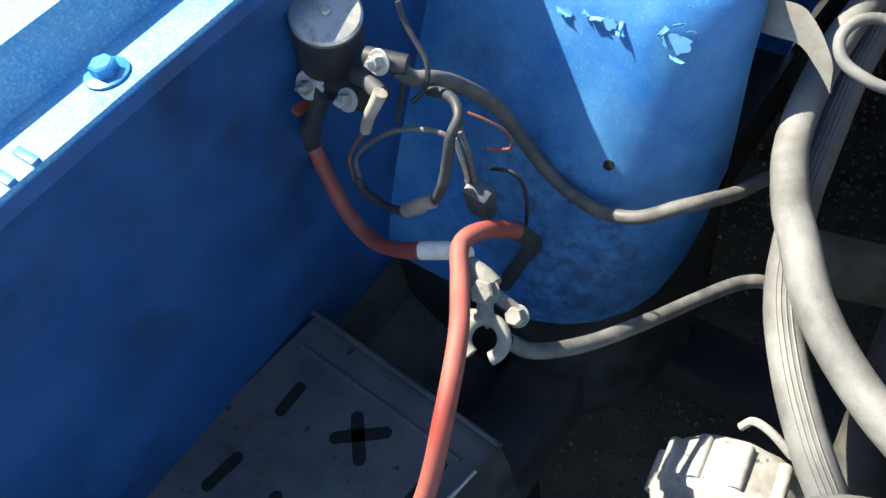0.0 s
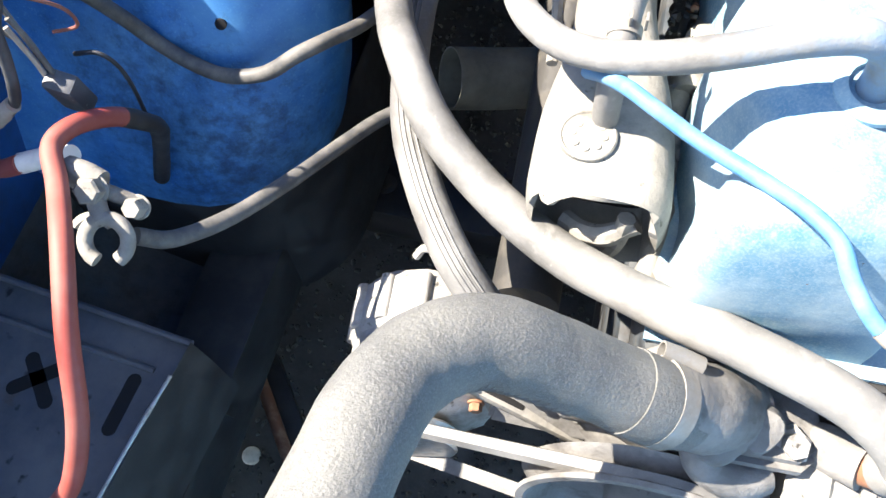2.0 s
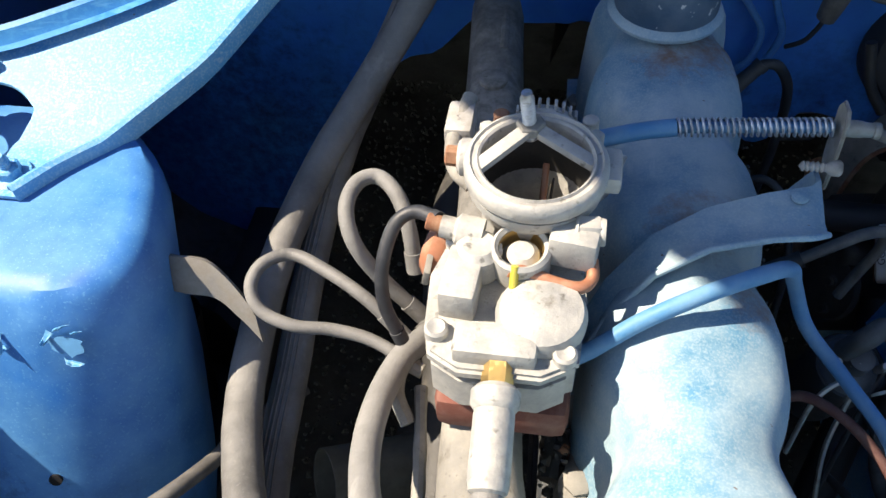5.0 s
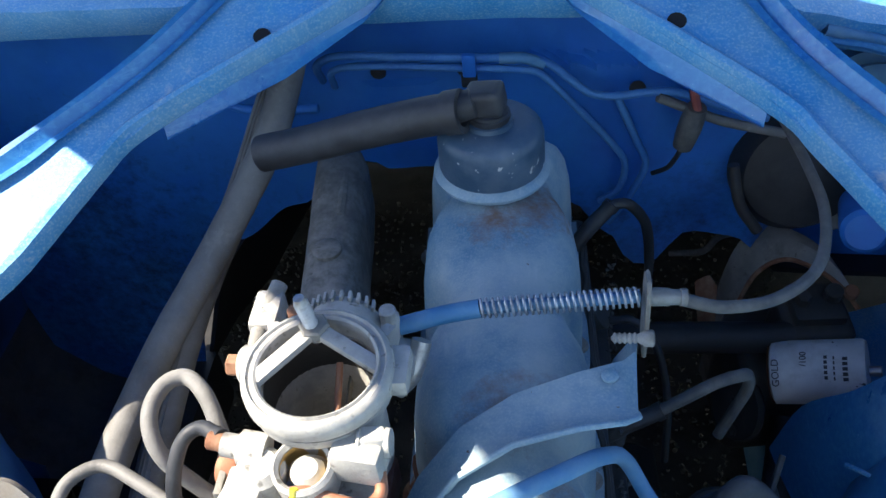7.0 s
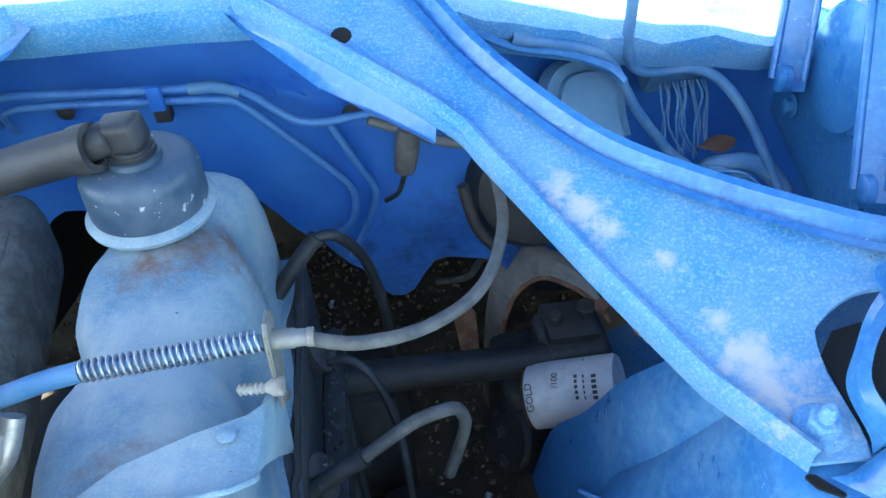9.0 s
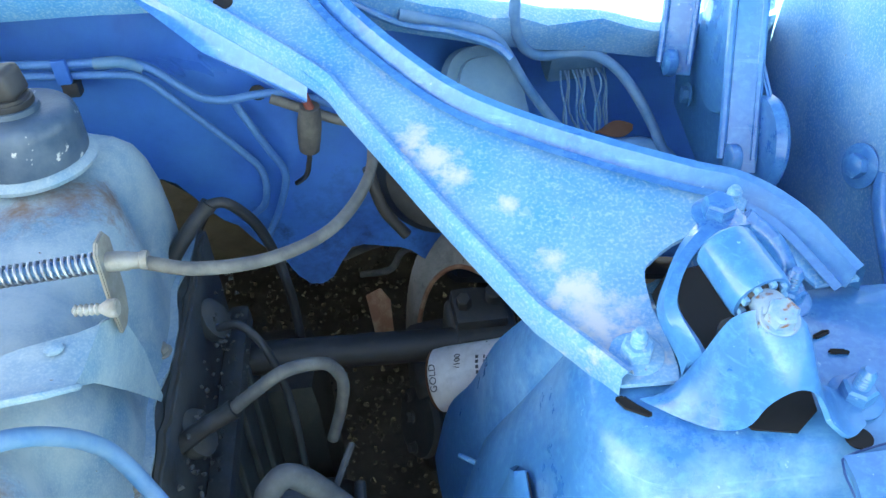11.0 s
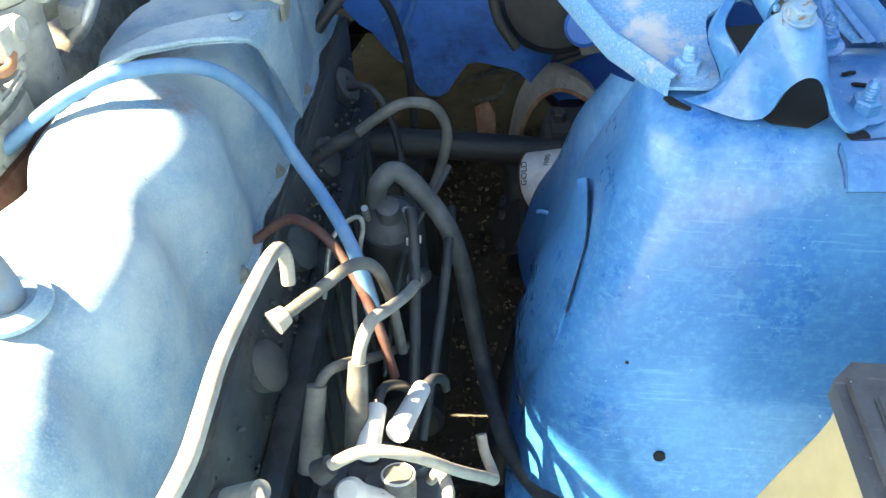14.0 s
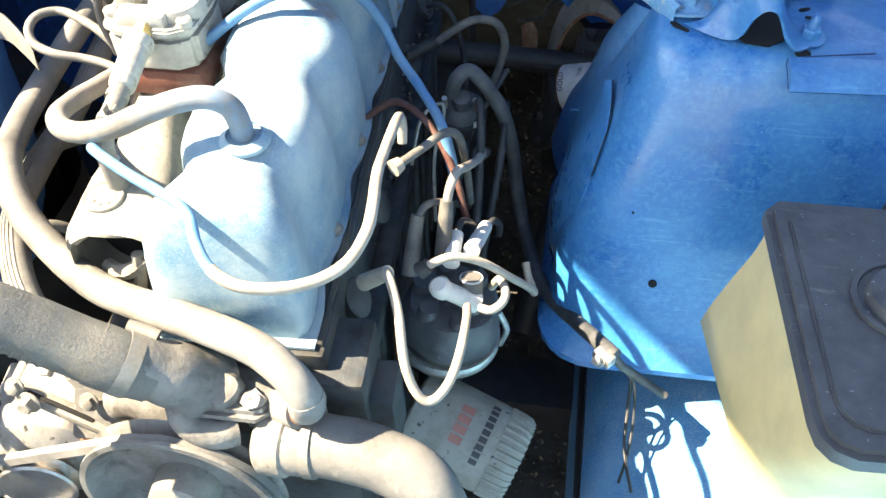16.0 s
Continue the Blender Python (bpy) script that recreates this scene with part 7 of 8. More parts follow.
def distributor():
    e = thing("distributor", (0.325, 0.45, 0.70), "dusty black distributor with boots on its cap", "distributor")
    ax = (0.12, 0, 1)
    part("shaft_housing", lathe([(0.022, 0.58), (0.024, 0.68), (0.030, 0.69), (0.038, 0.70), (0.046, 0.705), (0.047, 0.728)], (0.235, 0.452, 0.0), ax, 32), IRON_DARK, e)
    part("cap", lathe([(0.048, 0.728), (0.050, 0.731), (0.049, 0.745), (0.044, 0.762), (0.040, 0.768), (0.015, 0.770)], (0.235, 0.452, 0.0), ax, 36, 6, 0.03), PLASTIC_BLACK, e)
    part("clip", tube(((0.372, 0.45, 0.70), (0.378, 0.45, 0.725), (0.37, 0.45, 0.75)), 0.003, 8, 3), STEEL, e)
    part("base_ring", lathe([(0.050, 0.706), (0.052, 0.709), (0.052, 0.716), (0.050, 0.719)], (0.235, 0.452, 0.0), ax, 36), STEEL, e)
    q = frame_to(ax, (0.235, 0.452, 0))
    for k in range(6):
        a = radians(20 + 60 * k)
        p = q @ Vector((0.031 * math.cos(a), 0.031 * math.sin(a), 0.762))
        part("tower", lathe([(0.0105, 0), (0.0095, 0.012), (0.0085, 0.016)], p, ax, 16), PLASTIC_BLACK, e)
    p = q @ Vector((0, 0, 0.768))
    part("centre_tower", lathe([(0.0125, 0), (0.011, 0.014), (0.009, 0.018)], p, ax, 16), PLASTIC_BLACK, e)
    return e


distributor()


def spark_wire(pts, r, mat, label, boot_at=None, boot2=None):
    e = thing("spark_plug_wire", pts[0], label, "ignition wire", "ignition wires")
    part("sleeve", tube(pts, r * 0.84, 12, 7), mat, e)
    for b in (boot_at, boot2):
        if b:
            a, c = Vector(b[0]), Vector(b[1])
            part("boot", tube((a, a + (c - a) * 0.5, c), 0.0072, 14, 4, radius=lambda u: 1.08 - 0.22 * u, wobble=0.05), b[2] if len(b) > 2 else WIRE_GREY, e, "dusty rubber boot")
    return e


spark_wire(((0.283, 0.386, 0.868), (0.291, 0.372, 0.871), (0.302, 0.345, 0.866), (0.310, 0.318, 0.846), (0.319, 0.306, 0.827), (0.329, 0.303, 0.817), (0.339, 0.308, 0.821), (0.346, 0.325, 0.824), (0.349, 0.352, 0.824), (0.348, 0.390, 0.812), (0.346, 0.408, 0.808)), 0.0046, WIRE_TAN,
           "pale dusty spark plug wire hanging in a loop", ((0.262, 0.392, 0.845), (0.286, 0.385, 0.869), IRON))
spark_wire(((0.276, 0.481, 0.896), (0.295, 0.505, 0.898), (0.311, 0.523, 0.901), (0.320, 0.541, 0.884), (0.324, 0.556, 0.845), (0.330, 0.552, 0.79)), 0.0048, WIRE_GREY, "sunlit grey spark plug wire with a flared end",
           ((0.2735, 0.478, 0.8955), (0.279, 0.485, 0.8962), WIRE_TAN))
spark_wire(((0.319, 0.478, 0.858), (0.321, 0.486, 0.872), (0.325, 0.502, 0.876), (0.330, 0.530, 0.858), (0.333, 0.580, 0.822), (0.332, 0.634, 0.786)), 0.0050, WIRE_TAN, "sunlit spark plug wire rising from the distributor",
           ((0.317, 0.455, 0.812), (0.319, 0.480, 0.862)), ((0.331, 0.618, 0.797), (0.333, 0.645, 0.776), PLASTIC_BLACK))
spark_wire(((0.293, 0.468, 0.846), (0.299, 0.478, 0.853), (0.307, 0.490, 0.848), (0.315, 0.530, 0.808), (0.318, 0.590, 0.748), (0.317, 0.63, 0.706)), 0.0042, WIRE_GREY, "grey spark plug wire behind the distributor",
           ((0.290, 0.438, 0.806), (0.294, 0.470, 0.850)))
spark_wire(((0.310, 0.421, 0.840), (0.331, 0.428, 0.847), (0.356, 0.436, 0.834), (0.380, 0.447, 0.805), (0.396, 0.462, 0.776), (0.401, 0.474, 0.755), (0.398, 0.486, 0.750), (0.393, 0.494, 0.757), (0.390, 0.502, 0.766)), 0.0044, WIRE_TAN,
           "pale ignition wire curving over the distributor cap", ((0.304, 0.420, 0.834), (0.312, 0.4215, 0.841), RUBBER_BLACK))
spark_wire(((0.327, 0.474, 0.822), (0.330, 0.490, 0.826), (0.338, 0.512, 0.80), (0.342, 0.53, 0.76)), 0.0042, RUBBER_BLACK, "dark ignition wire leaving a white boot",
           ((0.327, 0.442, 0.822), (0.3275, 0.476, 0.824), CAN_WHITE))
spark_wire(((0.350, 0.508, 0.802), (0.356, 0.520, 0.80), (0.360, 0.540, 0.775), (0.358, 0.56, 0.74)), 0.0042, RUBBER_BLACK, "dark ignition wire beyond a tilted white boot",
           ((0.343, 0.460, 0.822), (0.350, 0.510, 0.802), CAN_WHITE))
spark_wire(((0.356, 0.412, 0.802), (0.367, 0.409, 0.804), (0.376, 0.416, 0.808), (0.377, 0.430, 0.806), (0.370, 0.448, 0.800), (0.362, 0.455, 0.78)), 0.0046, WIRE_TAN, "short hooked ignition lead beside the coil clip")
sp = thing("coil_lead_cap", (0.34, 0.42, 0.80), "white dusty tee cap on the distributor centre lead", "connector")
part("arm", tube(((0.322, 0.420, 0.814), (0.337, 0.422, 0.803), (0.352, 0.425, 0.792)), 0.0085, 14, 4, radius=lambda u: 0.9 + 0.25 * u, wobble=0.1), CAN_WHITE, sp)
part("tip", lathe([(0.0085, -0.006), (0.0100, 0.0), (0.0098, 0.006), (0.0065, 0.010)], (0.322, 0.419, 0.814), (-0.2, -0.3, 1), 18), CAN_WHITE, sp)
part("skirt", lathe([(0.0105, -0.030), (0.0110, -0.004), (0.0095, 0.004), (0.0085, 0.005)], (0.346, 0.436, 0.808), (0, 0.3, 1), 20), WIRE_GREY, sp)
part("skirt_ring", lathe([(0.0100, 0), (0.0108, 0.001), (0.0100, 0.002)], (0.346, 0.437, 0.810), (0, 0.3, 1), 20), CAN_WHITE, sp)


def oil_filter():
    e = thing("oil_filter", (0.34, 0.40, 0.62), "dusty white spin-on oil filter with faded print", "oil filter")
    a, ax = Vector((0.290, 0.402, 0.642)), Vector((0.86, -0.24, -0.22)).normalized()
    r = 0.046
    part("shell", lathe([(0.042, 0), (r, 0.003), (r, 0.086), (r * 0.985, 0.090)], a, ax, 48), FILTER_WHITE, e)
    part("fluted_end", lathe([(r * 0.97, 0.090), (r * 0.965, 0.104), (r * 0.94, 0.112), (r * 0.86, 0.117), (0.006, 0.118)], a, ax, 64), FILTER_WHITE, e)
    q = frame_to(ax, a)

    def mark(s, a0, a1, w, mat):
        rows = []
        for k in range(9):
            an = radians(a0 + (a1 - a0) * k / 8)
            rows.append([q @ Vector(((r + 0.0006) * math.cos(an), (r + 0.0006) * math.sin(an), s - w / 2)), q @ Vector(((r + 0.0006) * math.cos(an), (r + 0.0006) * math.sin(an), s + w / 2))])
        part("printed_mark", loft(rows), mat, e)
    for k in range(34):
        an = 2 * math.pi * k / 34
        line = [q @ Vector((rr * math.cos(an), rr * math.sin(an), s)) for rr, s in ((r * 0.962, 0.091), (r * 0.958, 0.104), (r * 0.935, 0.112), (r * 0.86, 0.1165))]
        part("flute", tube(line, 0.0024, 6, 1), FILTER_WHITE, e)
    up = q.inverted().to_3x3() @ Vector((0.1, -0.35, 1))
    base = math.degrees(math.atan2(up.y, up.x))
    for i in range(4):
        mark(0.052, base - 24 + 13 * i, base - 14 + 13 * i, 0.013, INK_RED)
    for i in range(9):
        mark(0.076, base - 45 + 9.5 * i, base - 38 + 9.5 * i, 0.008, INK)
    return e


oil_filter()


def dark_unit():
    """Coil and fuel pump body low beside the block."""
    e = thing("ignition_coil", (0.30, 0.66, 0.80), "black ignition coil with bright terminals beside the block", "ignition coil")
    part("body", lathe([(0.024, 0), (0.0265, 0.004), (0.0265, 0.085), (0.024, 0.088)], (0.302, 0.690, 0.735), (0.05, -0.35, 1), 32), BLACK_METAL, e)
    part("tower", lathe([(0.022, 0.088), (0.018, 0.094), (0.010, 0.098), (0.009, 0.112), (0.006, 0.113)], (0.302, 0.690, 0.735), (0.05, -0.35, 1), 24), PLASTIC_BLACK, e)
    for x in (0.290, 0.322):
        part("terminal", rod((x, 0.655, 0.825), (x, 0.648, 0.842), 0.003, 8), STEEL, e)
    part("label_tag", box((0.012, 0.002, 0.010), pose(0.327, 0.643, 0.815, 20, 0, 20), 0.0006), CAN_WHITE, e)
    return e


dark_unit()
hose("coil_wire", ((0.296, 0.66, 0.838), (0.303, 0.655, 0.862), (0.318, 0.662, 0.866), (0.346, 0.665, 0.822), (0.359, 0.675, 0.764), (0.367, 0.672, 0.704), (0.378, 0.65, 0.662), (0.391, 0.605, 0.663), (0.405, 0.562, 0.668), (0.424, 0.528, 0.675), (0.445, 0.497, 0.688), (0.466, 0.458, 0.711), (0.475, 0.43, 0.734), (0.480, 0.424, 0.736)), 0.0078, LOOM, "thick dusty ignition loom crossing to the tower", "cable", "", 12)
hose("thin_wire", ((0.476, 0.432, 0.733), (0.488, 0.431, 0.713), (0.497, 0.437, 0.698), (0.510, 0.435, 0.688), (0.524, 0.432, 0.680), (0.535, 0.430, 0.672)), 0.0042, WIRE_GREY, "grey wire leaving the loom below the tower", "wire", "loom wires", 10)
jc = thing("cable_clip", (0.474, 0.421, 0.737), "small steel cable clip on the loom", "clip")
part("clip_body", box((0.020, 0.012, 0.012), pose(0.470, 0.421, 0.737, 0, 0, -40), 0.003), STEEL, jc)
part("clip_screw", hexbolt((0.466, 0.416, 0.738), (-0.5, -0.5, 0.6), 0.005, 0.006, 1.3), STEEL, jc)
hose("thin_wire", ((0.482, 0.443, 0.712), (0.492, 0.449, 0.688), (0.503, 0.455, 0.663), (0.505, 0.440, 0.630), (0.504, 0.403, 0.612), (0.513, 0.363, 0.597)), 0.0017, RUBBER_BLACK, "thin dark wire hanging from the loom", "wire", "loom wires", 8)
hose("thin_wire", ((0.484, 0.441, 0.712), (0.498, 0.445, 0.680), (0.508, 0.450, 0.655), (0.511, 0.430, 0.628), (0.508, 0.400, 0.611), (0.500, 0.370, 0.600)), 0.0015, RUBBER_BLACK, "thin wire looping down the apron", "wire", "loom wires", 8)

# wires low beside the block
W = "engine bay wires"
hose("spark_plug_wire", ((0.262, 0.730, 0.846), (0.287, 0.733, 0.866), (0.307, 0.738, 0.877), (0.325, 0.748, 0.872), (0.335, 0.761, 0.855), (0.340, 0.769, 0.828), (0.334, 0.770, 0.796), (0.325, 0.765, 0.77)), 0.0046, WIRE_GREY,
     "grey spark plug wire bent over beside the block", "ignition wire", "ignition wires", 12)
for a, b in (((0.222, 0.721, 0.824), (0.270, 0.731, 0.852)), ((0.205, 0.876, 0.868), (0.241, 0.894, 0.907))):
    a, b = Vector(a), Vector(b)
    bt = thing("plug_boot", a, "ribbed black spark plug boot", "boot", "plug boots")
    part("boot", tube([a, a + (b - a) * 0.5 + Vector((0, 0, 0.002)), b], 0.0064, 12, 4, wobble=0.1), RUBBER_BLACK, bt)
    part("boot_lip", tube([b - (b - a) * 0.08, b + (b - a) * 0.02], 0.0071, 12, 1), RUBBER_BLACK, bt)
hose("spark_plug_wire", ((0.236, 0.892, 0.904), (0.245, 0.895, 0.907), (0.257, 0.897, 0.903), (0.272, 0.907, 0.872), (0.280, 0.921, 0.816), (0.282, 0.93, 0.76), (0.28, 0.935, 0.70)), 0.0045, RUBBER_BLACK, "dark spark plug wire near the firewall", "ignition wire",
     "ignition wires", 12)
hose("spark_plug_wire", ((0.240, 0.835, 0.830), (0.256, 0.832, 0.835), (0.270, 0.825, 0.827), (0.280, 0.818, 0.808), (0.287, 0.811, 0.780), (0.291, 0.80, 0.745), (0.292, 0.79, 0.69)), 0.0034, RUBBER_BLACK, "thin black wire dropping beside the block", "ignition wire", "ignition wires", 12)
hose("red_wire", ((0.222, 0.590, 0.856), (0.240, 0.596, 0.868), (0.256, 0.594, 0.875), (0.280, 0.578, 0.873), (0.302, 0.556, 0.860), (0.318, 0.538, 0.835), (0.33, 0.52, 0.80)), 0.0036, WIRE_RED, "faded rust-red wire from under the cover", "wire", W, 10)
hose("thin_wire", ((0.262, 0.60, 0.79), (0.270, 0.615, 0.835), (0.285, 0.625, 0.850), (0.294, 0.622, 0.846), (0.286, 0.60, 0.80), (0.29, 0.57, 0.74)), 0.0019, STEEL, "thin stiff steel wire", "wire", W, 8)
hose("thin_wire", ((0.30, 0.60, 0.70), (0.318, 0.64, 0.80), (0.336, 0.67, 0.83), (0.35, 0.70, 0.845)), 0.0024, RUBBER_BLACK, "thin black wire behind the coil", "wire", W, 8)
hose("dark_hose", ((0.326, 0.645, 0.845), (0.330, 0.630, 0.835), (0.333, 0.600, 0.800), (0.335, 0.56, 0.76), (0.332, 0.53, 0.73)), 0.0044, RUBBER_BLACK, "grey wire down to the distributor", "wire", W, 10)
hose("dark_hose", ((0.350, 0.700, 0.80), (0.352, 0.66, 0.80), (0.350, 0.62, 0.77), (0.346, 0.58, 0.74), (0.34, 0.54, 0.70)), 0.0042, RUBBER_BLACK, "dark wire behind the distributor", "wire", W, 10)

# ---- rear right: steering and heater parts ----
fp = thing("firewall_pipe", (0.1, 1.0, 0.97), "pair of blue painted firewall lines with a clip", "pipe", "firewall lines")
part("upper_pipe", tube(((-0.015, 1.015, 0.955), (-0.012, 0.998, 0.982), (0.010, 0.996, 0.992), (0.060, 0.998, 0.988), (0.115, 1.000, 0.984), (0.165, 1.001, 0.981), (0.190, 1.001, 0.975), (0.212, 1.001, 0.955), (0.228, 1.002, 0.942), (0.250, 1.003, 0.938),
                         (0.275, 1.003, 0.941), (0.300, 1.004, 0.940), (0.335, 1.006, 0.925), (0.385, 1.01, 0.905)), 0.0037, 12, 6), BLUE_LEFT, fp)
part("lower_pipe", tube(((-0.005, 1.015, 0.948), (0.000, 1.000, 0.974), (0.030, 0.999, 0.979), (0.115, 1.001, 0.973), (0.165, 1.002, 0.969), (0.185, 1.003, 0.962), (0.215, 1.006, 0.925), (0.245, 1.010, 0.885), (0.262, 1.013, 0.855), (0.258, 1.015, 0.82),
                         (0.24, 1.02, 0.80)), 0.0033, 12, 6), BLUE_LEFT, fp)
part("convolute", tube([(0.148 + 0.0024 * i, 1.0008, 0.9817 - 0.0004 * max(0, i - 8) ** 1.4) for i in range(17)], 0.0050, 12, 1, radius=lambda u: 1 + 0.08 * math.sin(u * 50)), RUBBER_BLUE, fp)
part("clip", box((0.012, 0.006, 0.022), pose(0.122, 0.9955, 0.979), 0.002), BLUE_PLAIN, fp)
part("clip_tab", box((0.014, 0.012, 0.014), pose(0.120, 1.010, 0.957), 0.002), RUBBER_BLACK, fp)
hose("firewall_pipe", ((0.250, 1.012, 0.935), (0.258, 1.010, 0.915), (0.272, 1.012, 0.880), (0.282, 1.015, 0.85), (0.27, 1.018, 0.81), (0.25, 1.02, 0.77)), 0.0036, BLUE_LEFT, "blue line branching down the firewall", "pipe", "firewall lines", 10)
hose("firewall_pipe", ((0.285, 1.000, 0.938), (0.310, 1.000, 0.926), (0.345, 1.000, 0.910), (0.40, 1.00, 0.895)), 0.0045, RUBBER, "grey line behind the wire connector", "pipe", "firewall lines", 10)
hose("firewall_pipe", ((-0.12, 1.005, 0.965), (-0.10, 0.998, 0.942), (-0.06, 0.997, 0.936), (-0.02, 0.999, 0.936)), 0.0045, BLUE_PLAIN, "short blue line behind the heater hoses", "pipe", "firewall lines", 10)
cn = thing("wire_connector", (0.313, 1.0, 0.905), "dirty grey in-line connector with red wires at the firewall", "connector")
part("shell", tube(((0.318, 0.992, 0.932), (0.315, 0.994, 0.912), (0.311, 0.997, 0.886)), 0.0098, 12, 4, radius=lambda u: 0.9 + 0.2 * math.sin(3 * u)), WIRE_GREY, cn)
part("red_leads", tube(((0.312, 0.992, 0.955), (0.316, 0.990, 0.940), (0.319, 0.990, 0.928)), 0.0040, 8, 3), RED, cn)
part("tail", tube(((0.311, 0.998, 0.885), (0.308, 1.002, 0.87), (0.302, 1.01, 0.85), (0.29, 1.02, 0.835)), 0.0024, 8, 4), RUBBER_BLACK, cn)


def steering_box():
    e = thing("steering_box", (0.46, 0.93, 0.55), "oily dark power steering unit bolted to the rail", "steering box")
    part("body", box((0.088, 0.09, 0.165), pose(0.424, 0.968, 0.578, 4, 0, 8), 0.016, 3), IRON_DARK, e)
    part("valve_block", box((0.068, 0.060, 0.055), pose(0.454, 0.957, 0.678, 6, 4, 6), 0.010, 3), IRON_DARK, e)
    part("top_cover", box((0.052, 0.046, 0.014), pose(0.454, 0.960, 0.711, 6, 4, 6), 0.005), IRON_DARK, e)
    part("side_cover", lathe([(0.036, 0), (0.038, 0.004), (0.036, 0.010), (0.012, 0.012)], (0.392, 0.915, 0.600), (-1, -0.4, 0.4), 28), IRON_DARK, e)
    for k in range(4):
        a = k * 1.57 + 0.5
        part("cover_bolt", hexbolt((0.384 - 0.004, 0.912 + 0.026 * math.cos(a), 0.604 + 0.026 * math.sin(a)), (-1, -0.4, 0.4), 0.005, 0.005, 1.3), IRON_DARK, e)
    part("fitting", rod((0.440, 0.958, 0.711), (0.439, 0.953, 0.732), 0.0075, 6), IRON_DARK, e)
    part("fitting_cap", rod((0.470, 0.966, 0.711), (0.470, 0.963, 0.730), 0.009, 14), IRON_DARK, e)
    part("cross_tube", rod((0.43, 0.935, 0.690), (0.21, 0.905, 0.722), 0.016, 18), BLACK_METAL, e, "black cross tube")
    part("arm", tube(((0.44, 0.90, 0.60), (0.425, 0.83, 0.55), (0.40, 0.76, 0.47), (0.385, 0.72, 0.38)), 0.022, 14, 5), BLACK_METAL, e)
    return e


steering_box()


def white_can():
    e = thing("filter_can", (0.46, 0.89, 0.69), "chipped white metal filter can with torn black label print", "filter can")
    a, b = Vector((0.410, 0.903, 0.674)), Vector((0.488, 0.884, 0.702))
    d = (b - a).normalized()
    L = (b - a).length
    r = 0.031
    part("can", lathe([(r * 0.9, 0), (r, 0.002), (r, L - 0.003), (r * 0.94, L), (0.01, L + 0.001)], a, d, 40), CAN_WHITE, e)
    part("rusty_end", lathe([(r * 0.98, -0.001), (r * 0.5, -0.002), (0.004, -0.002)], a, d, 32), RUST, e)
    part("end_stud", rod(b, b + d * 0.012, 0.005, 10), STEEL, e)
    q = frame_to(d, a)
    up = q.inverted().to_3x3() @ Vector((0, -0.55, 0.85))
    base = math.degrees(math.atan2(up.y, up.x))

    def word(text, s, deg, size, turn):
        cu = bpy.data.curves.new("label_print", "FONT")
        cu.body = text
        cu.size = size
        cu.extrude = 0.0002
        cu.align_x = "CENTER"
        cu.align_y = "CENTER"
        tmp = bpy.data.objects.new("label_print", cu)
        me = bpy.data.meshes.new_from_object(tmp)
        bpy.data.objects.remove(tmp)
        an = radians(base + deg)
        nrm = q.to_3x3() @ Vector((math.cos(an), math.sin(an), 0))
        tang = nrm.cross(d).normalized()
        m = Matrix((tang, -d, nrm)).transposed().to_4x4() if turn else Matrix((d, nrm.cross(d), nrm)).transposed().to_4x4()
        me.transform(Matrix.Translation(q @ Vector((r * math.cos(an), r * math.sin(an), s)) + nrm * 0.0006) @ m)
        me.materials.append(INK)
        ob = new("label_print", me)
        ob.parent = e
        ob.matrix_parent_inverse = e.matrix_world.inverted()
    word("/100", 0.032, -18, 0.0085, True)
    word("GOLD", 0.007, 6, 0.0095, True)
    for i in range(5):
        an = base - 34 + 9 * i
        for w, s in ((0.006, 0.050), (0.009, 0.066), (0.003, 0.058)):
            rows = []
            for k in range(4):
                t = radians(an + 6 * k / 3 + 2 * s * 100)
                rows.append([q @ Vector(((r + 0.0005) * math.cos(t), (r + 0.0005) * math.sin(t), s)), q @ Vector(((r + 0.0005) * math.cos(t), (r + 0.0005) * math.sin(t), s + w * 0.5))])
            part("print_mark", loft(rows), INK, e)
    return e


white_can()
rb = thing("rusty_bracket", (0.355, 0.99, 0.648), "small orange rusted tab below the bracket", "bracket")
part("tab", plate([(-0.008, -0.03), (0.010, -0.028), (0.012, 0.02), (0.004, 0.035), (-0.012, 0.03)], 0.003, pose(0.355, 0.99, 0.678, 70, 0, 10), 0.001), RUST, rb)
bk = thing("arched_bracket", (0.45, 1.0, 0.70), "grey arched steel bracket with rusty edges", "bracket")
P = [Vector(p) for p in ((0.378, 1.015, 0.50), (0.380, 1.018, 0.60), (0.388, 1.028, 0.665), (0.404, 1.038, 0.706), (0.430, 1.038, 0.726), (0.456, 1.015, 0.733), (0.475, 0.993, 0.730), (0.487, 0.972, 0.722))]
S = smooth_path(P, 5)
rows = [[p + Vector((0.006, -0.020, -0.006)), p + Vector((0, 0, 0.004)), p + Vector((-0.004, 0.020, 0.004))] for p in S]
bm = loft(rows)
bmesh.ops.recalc_face_normals(bm, faces=bm.faces)
bmesh.ops.solidify(bm, geom=bm.faces[:], thickness=0.004)
part("band", bm, IRON, bk)
part("rusty_edge", tube([p + Vector((0.006, -0.021, -0.008)) for p in S[2:]], 0.0026, 8, 1), RUST, bk, "orange rusted edge")
part("end_hole", rod((0.486, 0.962, 0.724), (0.484, 0.958, 0.734), 0.007, 12), RUST, bk)
hose("steering_line", ((0.311, 1.113, 0.664), (0.35, 1.10, 0.690), (0.40, 1.08, 0.715), (0.44, 1.06, 0.738), (0.48, 1.04, 0.770)), 0.0046, WIRE_GREY, "dark steering line behind the bracket", "pipe", "steering lines", 10)
